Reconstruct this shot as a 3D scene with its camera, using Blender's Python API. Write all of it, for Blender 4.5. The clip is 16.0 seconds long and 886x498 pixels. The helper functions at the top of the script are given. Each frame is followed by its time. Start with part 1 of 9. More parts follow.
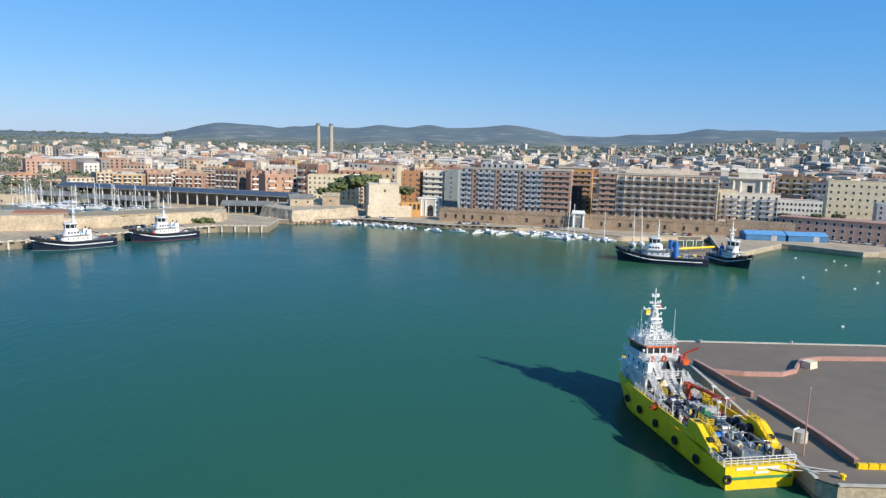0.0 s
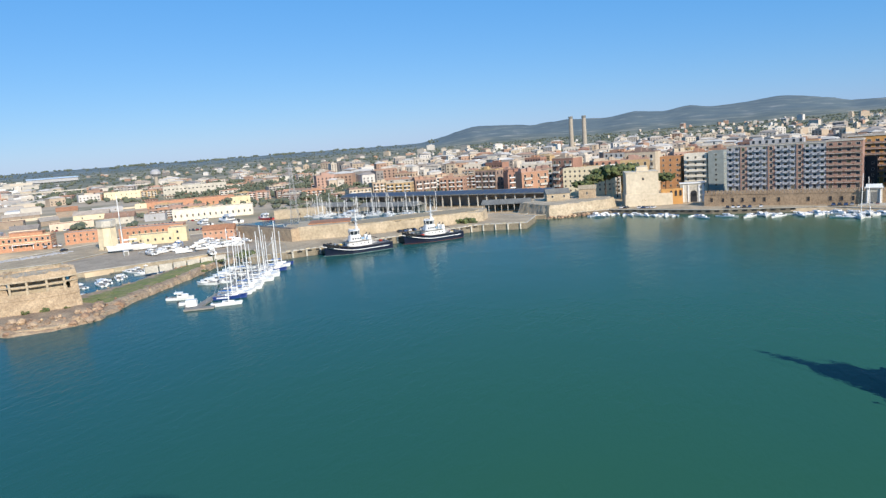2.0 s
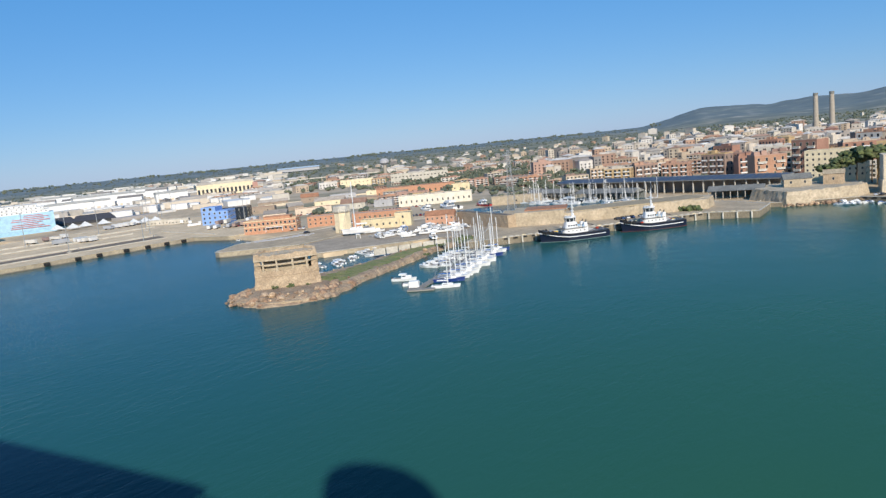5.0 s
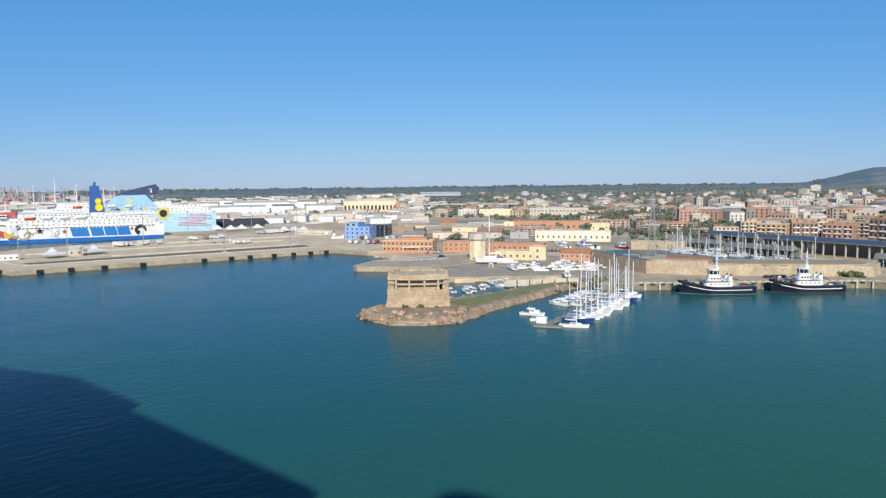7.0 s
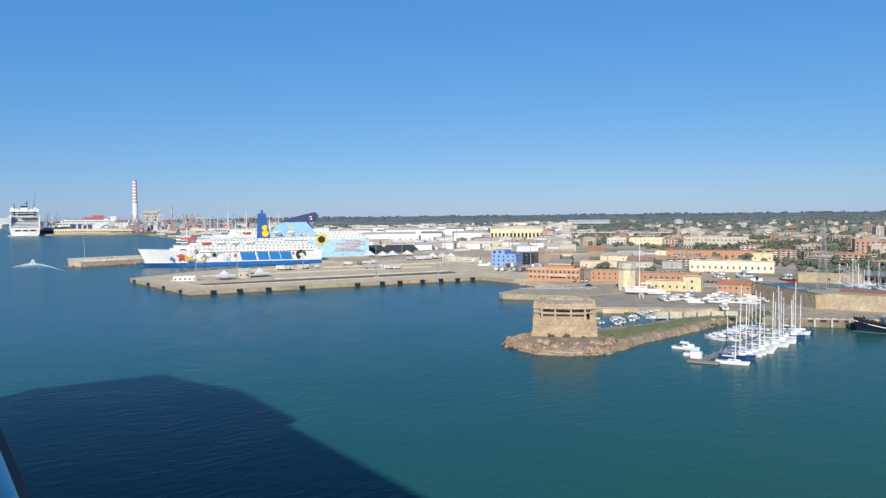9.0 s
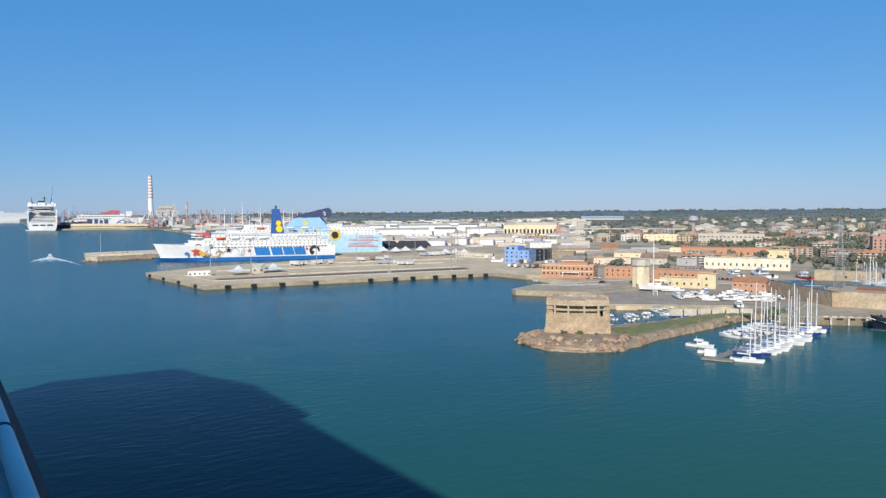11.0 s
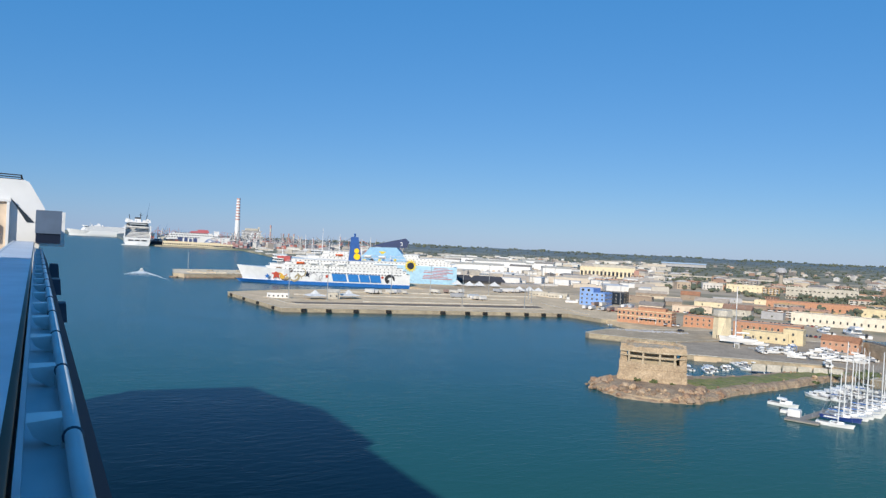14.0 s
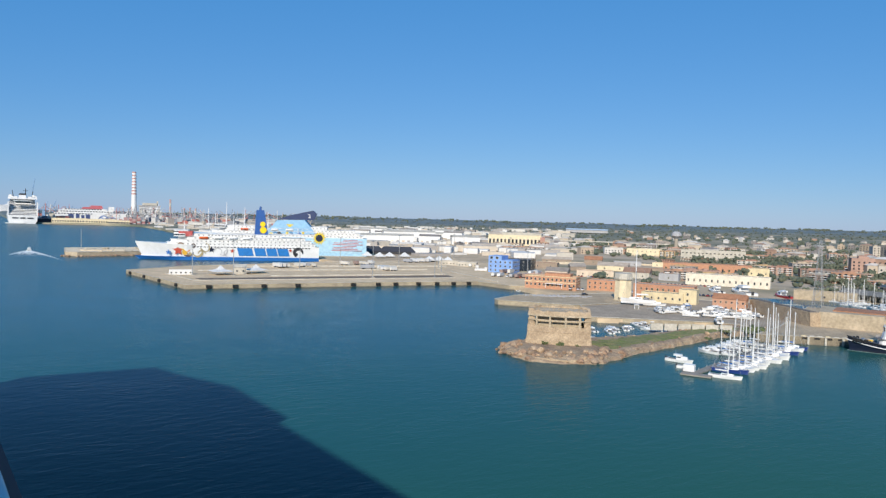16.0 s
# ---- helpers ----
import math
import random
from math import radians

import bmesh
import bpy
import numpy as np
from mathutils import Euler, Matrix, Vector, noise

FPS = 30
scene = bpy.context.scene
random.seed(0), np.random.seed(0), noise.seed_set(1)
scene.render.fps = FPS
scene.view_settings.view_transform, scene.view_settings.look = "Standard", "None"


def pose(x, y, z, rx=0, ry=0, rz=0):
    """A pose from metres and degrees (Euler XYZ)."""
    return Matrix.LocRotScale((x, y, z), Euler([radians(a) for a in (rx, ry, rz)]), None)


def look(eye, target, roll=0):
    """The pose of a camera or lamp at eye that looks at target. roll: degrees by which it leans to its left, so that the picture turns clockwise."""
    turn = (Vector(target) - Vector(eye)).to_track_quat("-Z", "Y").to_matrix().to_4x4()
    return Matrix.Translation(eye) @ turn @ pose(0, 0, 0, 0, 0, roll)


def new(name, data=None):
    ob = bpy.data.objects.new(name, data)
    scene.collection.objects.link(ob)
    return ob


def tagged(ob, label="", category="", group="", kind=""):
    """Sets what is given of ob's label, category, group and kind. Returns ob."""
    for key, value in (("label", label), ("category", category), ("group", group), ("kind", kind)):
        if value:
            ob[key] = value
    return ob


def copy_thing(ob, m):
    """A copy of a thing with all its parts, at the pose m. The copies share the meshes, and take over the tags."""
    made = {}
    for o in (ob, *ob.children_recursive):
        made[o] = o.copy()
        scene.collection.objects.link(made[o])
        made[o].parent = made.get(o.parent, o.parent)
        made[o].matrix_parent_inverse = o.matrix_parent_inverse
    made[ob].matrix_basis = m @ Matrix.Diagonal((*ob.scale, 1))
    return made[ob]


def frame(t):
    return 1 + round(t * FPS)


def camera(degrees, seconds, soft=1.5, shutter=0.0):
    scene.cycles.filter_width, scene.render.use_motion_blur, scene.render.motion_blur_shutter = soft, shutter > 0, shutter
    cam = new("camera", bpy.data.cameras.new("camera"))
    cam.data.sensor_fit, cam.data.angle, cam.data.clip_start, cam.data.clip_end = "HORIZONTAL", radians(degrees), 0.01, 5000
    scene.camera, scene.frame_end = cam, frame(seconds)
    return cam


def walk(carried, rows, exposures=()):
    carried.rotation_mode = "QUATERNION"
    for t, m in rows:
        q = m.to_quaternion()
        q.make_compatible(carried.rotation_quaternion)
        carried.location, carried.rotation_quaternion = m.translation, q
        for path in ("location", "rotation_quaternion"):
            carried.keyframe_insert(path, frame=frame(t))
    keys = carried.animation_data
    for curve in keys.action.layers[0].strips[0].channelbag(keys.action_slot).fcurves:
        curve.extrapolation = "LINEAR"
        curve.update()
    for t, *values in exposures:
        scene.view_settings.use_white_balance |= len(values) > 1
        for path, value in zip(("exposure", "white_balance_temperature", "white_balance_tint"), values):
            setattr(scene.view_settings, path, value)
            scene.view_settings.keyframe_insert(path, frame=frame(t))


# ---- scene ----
cam = camera(63.65, 16.0, soft=1.35)
PATH = (
    (0, pose(0.0, -0.04, 48, 81.53, -1.60, -0.00)),
    (0.5, pose(0.0, -0.04, 48, 79.39, 1.28, 5.21)),
    (1, pose(0.0, -0.04, 48, 80.00, 0.30, 7.50)),
    (1.5, pose(0.0, -0.04, 48, 80.57, 1.35, 8.69)),
    (2, pose(0.0, -0.04, 48, 81.48, 4.20, 19.90)),
    (2.5, pose(0.0, -0.04, 48, 81.73, 6.67, 32.76)),
    (3, pose(0.0, -0.04, 48, 82.07, 6.56, 38.95)),
    (3.5, pose(0.0, -0.04, 48, 81.81, 5.77, 38.95)),
    (4, pose(0.0, -0.04, 48, 82.86, 5.65, 37.90)),
    (4.2, pose(0.0, -0.04, 48, 81.70, 6.81, 37.89)),
    (6.3, pose(0.0, -0.04, 48, 82.59, 0.42, 38.23)),
    (6.5, pose(0.0, -0.04, 48, 83.28, 0.26, 41.07)),
    (7, pose(0.0, -0.04, 48, 84.98, 0.52, 48.39)),
    (7.5, pose(0.0, -0.04, 48, 84.86, 1.52, 52.85)),
    (8, pose(0.0, -0.04, 48, 85.94, 0.70, 57.05)),
    (8.5, pose(0.0, -0.04, 48, 87.05, 0.48, 58.55)),
    (9, pose(0.0, -0.04, 48, 87.30, 0.49, 60.11)),
    (11.3, pose(0.0, -0.04, 48, 87.10, 0.40, 61.31)),
    (11.5, pose(0.0, -0.04, 48, 87.39, 0.54, 61.23)),
    (12, pose(0.0, -0.04, 48, 87.87, 0.08, 60.88)),
    (12.5, pose(0.0, -0.04, 48, 88.14, -0.04, 60.97)),
    (13, pose(0.0, -0.04, 48, 88.18, 0.08, 61.13)),
    (13.5, pose(0, 0, 48, 88.59, -1.53, 63.52)),
    (14, pose(0, 0, 48, 89.66, -2.88, 67.28)),
    (14.5, pose(0, 0, 48, 89.73, -0.80, 67.48)),
    (15, pose(0, 0, 48, 89.81, -0.57, 67.13)),
    (15.5, pose(0, 0, 48, 89.75, -0.38, 66.02)),
    (16, pose(0.0, -0.04, 48, 87.58, -1.70, 60.00)),
)
walk(cam, PATH, ((0, 0.23), (1.5, 0.21), (2.5, 0.12), (3.5, 0.0), (7.0, -0.03), (16, -0.11)))

# ---- light ----
SUN_EL, SUN_AZ = 28.0, 131.0          # azimuth clockwise from +y
world = bpy.data.worlds.new("sky")
scene.world = world
world.use_nodes = True
wn = world.node_tree.nodes
sky = wn.new("ShaderNodeTexSky")
sky.sky_type = "NISHITA"
sky.sun_disc = False
sky.sun_elevation, sky.sun_rotation = radians(SUN_EL), radians(SUN_AZ)
sky.air_density, sky.dust_density, sky.ozone_density = 1.0, 0.1, 3.0
tint = wn.new("ShaderNodeMix")          # a clear, even winter sky: half of it scattered blue
tint.data_type = "RGBA"
tint.inputs[0].default_value, tint.inputs[7].default_value = 0.57, (0.0, 2.9, 8.2, 1)
world.node_tree.links.new(sky.outputs[0], tint.inputs[6])
world.node_tree.links.new(tint.outputs[2], wn["Background"].inputs[0])
wn["Background"].inputs[1].default_value = 0.1
sun = new("sun", bpy.data.lights.new("sun", "SUN"))
sun.data.energy, sun.data.angle, sun.data.color = 5.3, radians(0.9), (1.0, 0.93, 0.82)
_sd = Vector((math.sin(radians(SUN_AZ)) * math.cos(radians(SUN_EL)), math.cos(radians(SUN_AZ)) * math.cos(radians(SUN_EL)), math.sin(radians(SUN_EL))))
sun.matrix_world = look(_sd * 500, (0, 0, 0))


# ---- materials ----
def mat(name, c1, c2=None, rough=0.7, metal=0.0, size=4.0, bump=0.0, fine=0.35, ramp=None, island=False, coat=0.0):
    """A procedural surface: two scales of noise between c1 and c2; ramp: colours picked per object or per island."""
    m = bpy.data.materials.new(name)
    m.use_nodes = True
    nt = m.node_tree
    N, L = nt.nodes, nt.links
    b = N["Principled BSDF"]
    b.inputs["Roughness"].default_value, b.inputs["Metallic"].default_value = rough, metal
    b.inputs["Coat Weight"].default_value = coat
    c2 = c2 or tuple(v * 0.72 for v in c1)
    geo = N.new("ShaderNodeNewGeometry")
    n1 = N.new("ShaderNodeTexNoise")
    n1.inputs["Scale"].default_value, n1.inputs["Detail"].default_value = 1.0 / size, 4
    n2 = N.new("ShaderNodeTexNoise")
    n2.inputs["Scale"].default_value, n2.inputs["Detail"].default_value = 7.0 / size, 3
    L.new(geo.outputs["Position"], n1.inputs["Vector"])
    L.new(geo.outputs["Position"], n2.inputs["Vector"])
    r1 = N.new("ShaderNodeMapRange")
    r1.inputs[1].default_value, r1.inputs[2].default_value = 0.32, 0.68
    L.new(n1.outputs["Fac"], r1.inputs[0])
    mix = N.new("ShaderNodeMix")
    mix.data_type = "RGBA"
    L.new(r1.outputs[0], mix.inputs[0])
    mix.inputs[6].default_value, mix.inputs[7].default_value = (*c1, 1), (*c2, 1)
    out = mix.outputs[2]
    if ramp:
        cr = N.new("ShaderNodeValToRGB")
        cr.color_ramp.interpolation = "CONSTANT"
        el = cr.color_ramp.elements
        while len(el) < len(ramp):
            el.new(0.5)
        for i, c in enumerate(ramp):
            el[i].position, el[i].color = i / len(ramp), (*c, 1)
        if island:
            L.new(geo.outputs["Random Per Island"], cr.inputs[0])
        else:
            L.new(N.new("ShaderNodeObjectInfo").outputs["Random"], cr.inputs[0])
        mu = N.new("ShaderNodeMix")
        mu.data_type, mu.blend_type = "RGBA", "MULTIPLY"
        mu.inputs[0].default_value = 1.0
        L.new(out, mu.inputs[6])
        L.new(cr.outputs[0], mu.inputs[7])
        out = mu.outputs[2]
    r2 = N.new("ShaderNodeMapRange")
    r2.inputs[1].default_value, r2.inputs[2].default_value = 0.3, 0.7
    r2.inputs[3].default_value, r2.inputs[4].default_value = 1.0 - fine, 1.0
    L.new(n2.outputs["Fac"], r2.inputs[0])
    m2 = N.new("ShaderNodeMix")
    m2.data_type, m2.blend_type = "RGBA", "MULTIPLY"
    m2.inputs[0].default_value = 1.0
    L.new(out, m2.inputs[6])
    L.new(r2.outputs[0], m2.inputs[7])
    L.new(m2.outputs[2], b.inputs["Base Color"])
    if bump:
        bp = N.new("ShaderNodeBump")
        bp.inputs["Strength"].default_value, bp.inputs["Distance"].default_value = 0.6, bump
        L.new(n2.outputs["Fac"], bp.inputs["Height"])
        L.new(bp.outputs[0], b.inputs["Normal"])
    return m


def water_mat():
    """Turbid harbour water: light scattered back from silt, and a rippled mirror of the sky on top."""
    m = bpy.data.materials.new("sea_water")
    m.use_nodes = True
    N, L = m.node_tree.nodes, m.node_tree.links
    N.remove(N["Principled BSDF"])
    b = N.new("ShaderNodeBsdfDiffuse")
    gl = N.new("ShaderNodeBsdfGlossy")
    gl.inputs["Roughness"].default_value = 0.2
    fr = N.new("ShaderNodeFresnel")
    fr.inputs["IOR"].default_value = 1.33
    half = N.new("ShaderNodeMath")          # ruffled water seldom mirrors fully: 0.4 F + F^2
    half.operation = "MULTIPLY"
    half2 = N.new("ShaderNodeMath")
    half2.operation = "MULTIPLY_ADD"
    half2.inputs[1].default_value, half2.inputs[2].default_value = 1.0, 0.40
    L.new(fr.outputs[0], half2.inputs[0])
    L.new(half2.outputs[0], half.inputs[1])
    cap = N.new("ShaderNodeMath")
    cap.operation = "MINIMUM"
    cap.inputs[1].default_value = 0.44
    ms = N.new("ShaderNodeMixShader")
    L.new(fr.outputs[0], half.inputs[0])
    L.new(half.outputs[0], cap.inputs[0])
    L.new(cap.outputs[0], ms.inputs[0])
    L.new(b.outputs[0], ms.inputs[1])
    L.new(gl.outputs[0], ms.inputs[2])
    L.new(ms.outputs[0], N["Material Output"].inputs[0])
    sunward = N.new("ShaderNodeCombineXYZ")          # fixed normal tilted to the sun, so shadows on the water look darker
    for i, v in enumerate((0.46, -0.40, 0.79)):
        sunward.inputs[i].default_value = v
    L.new(sunward.outputs[0], b.inputs["Normal"])
    geo = N.new("ShaderNodeNewGeometry")
    big = N.new("ShaderNodeTexNoise")
    big.inputs["Scale"].default_value, big.inputs["Detail"].default_value = 0.006, 3
    L.new(geo.outputs["Position"], big.inputs["Vector"])
    sep = N.new("ShaderNodeSeparateXYZ")
    L.new(geo.outputs["Position"], sep.inputs[0])
    rng = N.new("ShaderNodeMapRange")          # greener in the inner dock, bluer to seaward
    rng.inputs[1].default_value, rng.inputs[2].default_value = 70.0, -260.0
    L.new(sep.outputs[0], rng.inputs[0])
    add = N.new("ShaderNodeMath")
    add.operation = "MULTIPLY_ADD"
    L.new(big.outputs["Fac"], add.inputs[0])
    add.inputs[1].default_value = 0.9
    L.new(rng.outputs[0], add.inputs[2])
    mr = N.new("ShaderNodeMapRange")
    mr.inputs[1].default_value, mr.inputs[2].default_value = 0.2, 1.5
    L.new(add.outputs[0], mr.inputs[0])
    mix = N.new("ShaderNodeMix")
    mix.data_type = "RGBA"
    L.new(mr.outputs[0], mix.inputs[0])
    mix.inputs[6].default_value, mix.inputs[7].default_value = (0.0175, 0.0715, 0.0310, 1), (0.0072, 0.0565, 0.0780, 1)
    L.new(mix.outputs[2], b.inputs["Color"])
    mp = N.new("ShaderNodeMapping")
    mp.inputs["Rotation"].default_value, mp.inputs["Scale"].default_value = (0, 0, 0.85), (1.0, 0.42, 1.0)
    L.new(geo.outputs["Position"], mp.inputs[0])
    heights = []
    for scale, detail, weight in ((0.42, 4, 1.0), (1.5, 3, 0.30)):          # wavelets of two and of half a metre
        w = N.new("ShaderNodeTexNoise")
        w.inputs["Scale"].default_value, w.inputs["Detail"].default_value = scale, detail
        w.inputs["Distortion"].default_value = 0.5
        L.new(mp.outputs[0], w.inputs["Vector"])
        k = N.new("ShaderNodeMath")
        k.operation = "MULTIPLY"
        k.inputs[1].default_value = weight
        L.new(w.outputs["Fac"], k.inputs[0])
        heights.append(k)
    gust = N.new("ShaderNodeTexNoise")          # cat's paws: rougher and calmer patches
    gust.inputs["Scale"].default_value, gust.inputs["Detail"].default_value = 0.03, 2
    L.new(geo.outputs["Position"], gust.inputs["Vector"])
    gr = N.new("ShaderNodeMapRange")
    gr.inputs[1].default_value, gr.inputs[2].default_value = 0.35, 0.65
    gr.inputs[3].default_value, gr.inputs[4].default_value = 0.45, 1.0
    L.new(gust.outputs["Fac"], gr.inputs[0])
    tot = N.new("ShaderNodeMath")
    tot.operation = "ADD"
    L.new(heights[0].outputs[0], tot.inputs[0])
    L.new(heights[1].outputs[0], tot.inputs[1])
    rough = N.new("ShaderNodeMath")
    rough.operation = "MULTIPLY"
    L.new(tot.outputs[0], rough.inputs[0])
    L.new(gr.outputs[0], rough.inputs[1])
    bp = N.new("ShaderNodeBump")
    bp.inputs["Strength"].default_value, bp.inputs["Distance"].default_value = 0.5, 0.33
    L.new(rough.outputs[0], bp.inputs["Height"])
    L.new(bp.outputs[0], gl.inputs["Normal"])
    L.new(bp.outputs[0], fr.inputs["Normal"])
    return m


def glass_mat(name, c, rough=0.08):
    m = mat(name, c, tuple(v * 1.6 for v in c), rough, 0.0, 1.5, 0.0, 0.3)
    return m


WATER = water_mat()
STONE = mat("quay_stone", (0.52, 0.43, 0.29), (0.34, 0.28, 0.20), 0.9, size=5, bump=0.08, fine=0.4)
TAN = mat("weathered_stone", (0.58, 0.47, 0.33), (0.42, 0.34, 0.23), 0.92, size=8, bump=0.09, fine=0.32)
DRY = mat("worn_paving", (0.56, 0.43, 0.28), (0.40, 0.31, 0.20), 0.92, size=8, bump=0.02, fine=0.3)
BROWNSTONE = mat("brown_masonry", (0.34, 0.28, 0.19), (0.24, 0.20, 0.14), 0.88, size=4, bump=0.08, fine=0.45)
WETSTONE = mat("tide_stone", (0.27, 0.22, 0.15), (0.17, 0.14, 0.10), 0.8, size=4, bump=0.08, fine=0.4)
FORT = mat("fort_stone", (0.52, 0.42, 0.28), (0.38, 0.29, 0.19), 0.92, size=6, bump=0.12, fine=0.45)
PALEFORT = mat("pale_stone", (0.68, 0.58, 0.43), (0.55, 0.46, 0.33), 0.9, size=11, bump=0.05, fine=0.2)
RUIN = mat("ruin_stone", (0.58, 0.44, 0.29), (0.42, 0.31, 0.20), 0.95, size=4, bump=0.15, fine=0.4)
WALLBR = mat("rampart_brick", (0.46, 0.33, 0.21), (0.32, 0.23, 0.15), 0.9, size=6, bump=0.06, fine=0.4)
ROCK = mat("shore_rock", (0.58, 0.43, 0.29), (0.32, 0.22, 0.15), 0.95, size=2, bump=0.15, fine=0.5, ramp=((1, 1, 1), (0.75, 0.72, 0.7), (1.25, 1.2, 1.1), (0.9, 0.8, 0.75)), island=True)
ROCKFACE = mat("worn_rock", (0.50, 0.37, 0.24), (0.30, 0.21, 0.14), 0.95, size=5, bump=0.2, fine=0.5)
CONC = mat("concrete", (0.84, 0.68, 0.47), (0.68, 0.55, 0.38), 0.9, size=9, bump=0.02, fine=0.16)
PALECONC = mat("pale_concrete", (0.62, 0.57, 0.48), (0.48, 0.44, 0.36), 0.9, size=6, bump=0.03, fine=0.3)
ASPH = mat("asphalt", (0.20, 0.155, 0.112), (0.165, 0.128, 0.093), 0.95, size=30, bump=0.01, fine=0.14)
PIERPAVE = mat("pier_paving", (0.78, 0.59, 0.37), (0.60, 0.45, 0.28), 0.92, size=11, bump=0.02, fine=0.25)
YARD = mat("yard_gravel", (0.48, 0.385, 0.28), (0.34, 0.275, 0.20), 0.95, size=9, bump=0.03, fine=0.35)
GRASS = mat("grass", (0.17, 0.22, 0.055), (0.30, 0.26, 0.12), 0.95, size=3, bump=0.15, fine=0.5)
WHITE = mat("white_paint", (0.80, 0.79, 0.76), (0.70, 0.69, 0.66), 0.4, size=3, fine=0.12)
SHIPWHITE = mat("ship_white", (0.80, 0.79, 0.77), (0.72, 0.71, 0.68), 0.35, size=6, fine=0.12, coat=0.2)
DARK = mat("dark_paint", (0.02, 0.022, 0.026), (0.035, 0.035, 0.038), 0.5, size=2)
RUBBER = mat("tyre_rubber", (0.015, 0.015, 0.015), (0.03, 0.03, 0.03), 0.85, size=1)
GLASS = glass_mat("dark_glass", (0.025, 0.032, 0.04))
SHUT = mat("shutter", (0.10, 0.075, 0.05), (0.06, 0.07, 0.06), 0.7, size=2, ramp=((1, 1, 1), (0.6, 0.9, 0.6), (1.6, 1.5, 1.4), (0.7, 0.7, 0.9)))
STEEL = mat("galvanised_steel", (0.50, 0.50, 0.49), (0.38, 0.38, 0.37), 0.45, 0.6, size=1)
TIN = mat("grey_roof", (0.25, 0.24, 0.21), (0.18, 0.175, 0.155), 0.7, size=5)
TILE = mat("terracotta_roof", (0.50, 0.23, 0.12), (0.36, 0.18, 0.10), 0.9, size=4, bump=0.05, fine=0.4)
FLATROOF = mat("flat_roof", (0.42, 0.37, 0.31), (0.30, 0.26, 0.22), 0.9, size=5, fine=0.3, ramp=((1, 1, 1), (1.25, 1.2, 1.15), (0.9, 0.62, 0.5), (0.8, 0.8, 0.82)))
PLASTER = mat("town_plaster", (0.80, 0.77, 0.73), (0.64, 0.61, 0.57), 0.9, size=6, fine=0.2,
              ramp=((0.68, 0.52, 0.38), (0.78, 0.72, 0.62), (0.60, 0.37, 0.27), (0.48, 0.27, 0.20), (0.82, 0.79, 0.74), (0.70, 0.50, 0.27), (0.62, 0.41, 0.33), (0.76, 0.65, 0.50), (0.50, 0.46, 0.43), (0.62, 0.36, 0.24), (0.40, 0.29, 0.24), (0.70, 0.58, 0.46)))
FARTOWN = mat("distant_plaster", (0.80, 0.77, 0.74), (0.70, 0.67, 0.62), 0.9, size=30, fine=0.2, island=True,
              ramp=((0.70, 0.60, 0.48), (0.78, 0.73, 0.66), (0.54, 0.36, 0.27), (0.82, 0.80, 0.77), (0.66, 0.54, 0.42), (0.44, 0.40, 0.37), (0.76, 0.69, 0.60), (0.80, 0.76, 0.70), (0.34, 0.32, 0.31)))
LEAF = mat("foliage", (0.13, 0.16, 0.065), (0.08, 0.105, 0.045), 0.9, size=6, bump=0.3, fine=0.5, ramp=((1, 1, 1), (1.4, 1.3, 1.0), (0.8, 0.85, 0.8), (1.1, 0.95, 0.9)), island=True)
# foliage greyed and paled in its colour for distance haze
HAZELEAF = mat("hazed_foliage", (0.150, 0.165, 0.110), (0.100, 0.120, 0.085), 0.9, size=6, bump=0.3, fine=0.45, ramp=((1, 1, 1), (1.25, 1.2, 1.1), (0.8, 0.88, 0.9), (1.1, 1.04, 1.0)), island=True)
BARK = mat("bark", (0.12, 0.08, 0.05), None, 0.95, size=1, bump=0.05)


def flat(name, c, rough=0.5, metal=0.0, fine=0.18, size=3.0):
    return mat(name, c, tuple(v * 0.8 for v in c), rough, metal, size, 0.0, fine)


CHIM = flat("chimney_concrete", (0.44, 0.38, 0.30), 0.9)
YELLOW = flat("yellow_hull", (1.0, 0.64, 0.008), 0.4, fine=0.14)
WARMW = flat("warm_white_plaster", (0.84, 0.75, 0.60), 0.88)
NAVY = flat("navy_hull", (0.012, 0.018, 0.04), 0.35)
REDP = flat("red_paint", (0.50, 0.06, 0.025), 0.5)
ORANGE = flat("orange_paint", (0.75, 0.12, 0.015), 0.45)
BLUEP = flat("blue_paint", (0.02, 0.16, 0.50), 0.45)
SKYB = flat("light_blue_paint", (0.30, 0.55, 0.78), 0.5)
PALEBLUE = flat("pale_blue_hull", (0.42, 0.66, 0.82), 0.5)
GREENP = flat("green_paint", (0.06, 0.28, 0.10), 0.5)
BROWNP = flat("brown_plaster", (0.40, 0.24, 0.18), 0.85)
GREYP = flat("grey_plaster", (0.46, 0.45, 0.45), 0.85)
CREAM = flat("cream_plaster", (0.82, 0.69, 0.46), 0.88)
BEIGE = flat("beige_plaster", (0.76, 0.61, 0.46), 0.88)
YELPL = flat("yellow_plaster", (0.76, 0.63, 0.39), 0.88)
ORPL = flat("orange_plaster", (0.62, 0.32, 0.10), 0.88)
BRICK = flat("brick_facade", (0.62, 0.32, 0.19), 0.9, fine=0.35, size=1.5)
BLUEPL = flat("blue_plaster", (0.24, 0.40, 0.74), 0.8)
WOOD = flat("decking", (0.30, 0.27, 0.23), 0.8)
TENT = flat("white_canvas", (0.78, 0.77, 0.74), 0.8)
PINK = flat("pink_kerb", (0.50, 0.28, 0.22), 0.9)
SOLAR = flat("solar_panel", (0.07, 0.085, 0.12), 0.5)


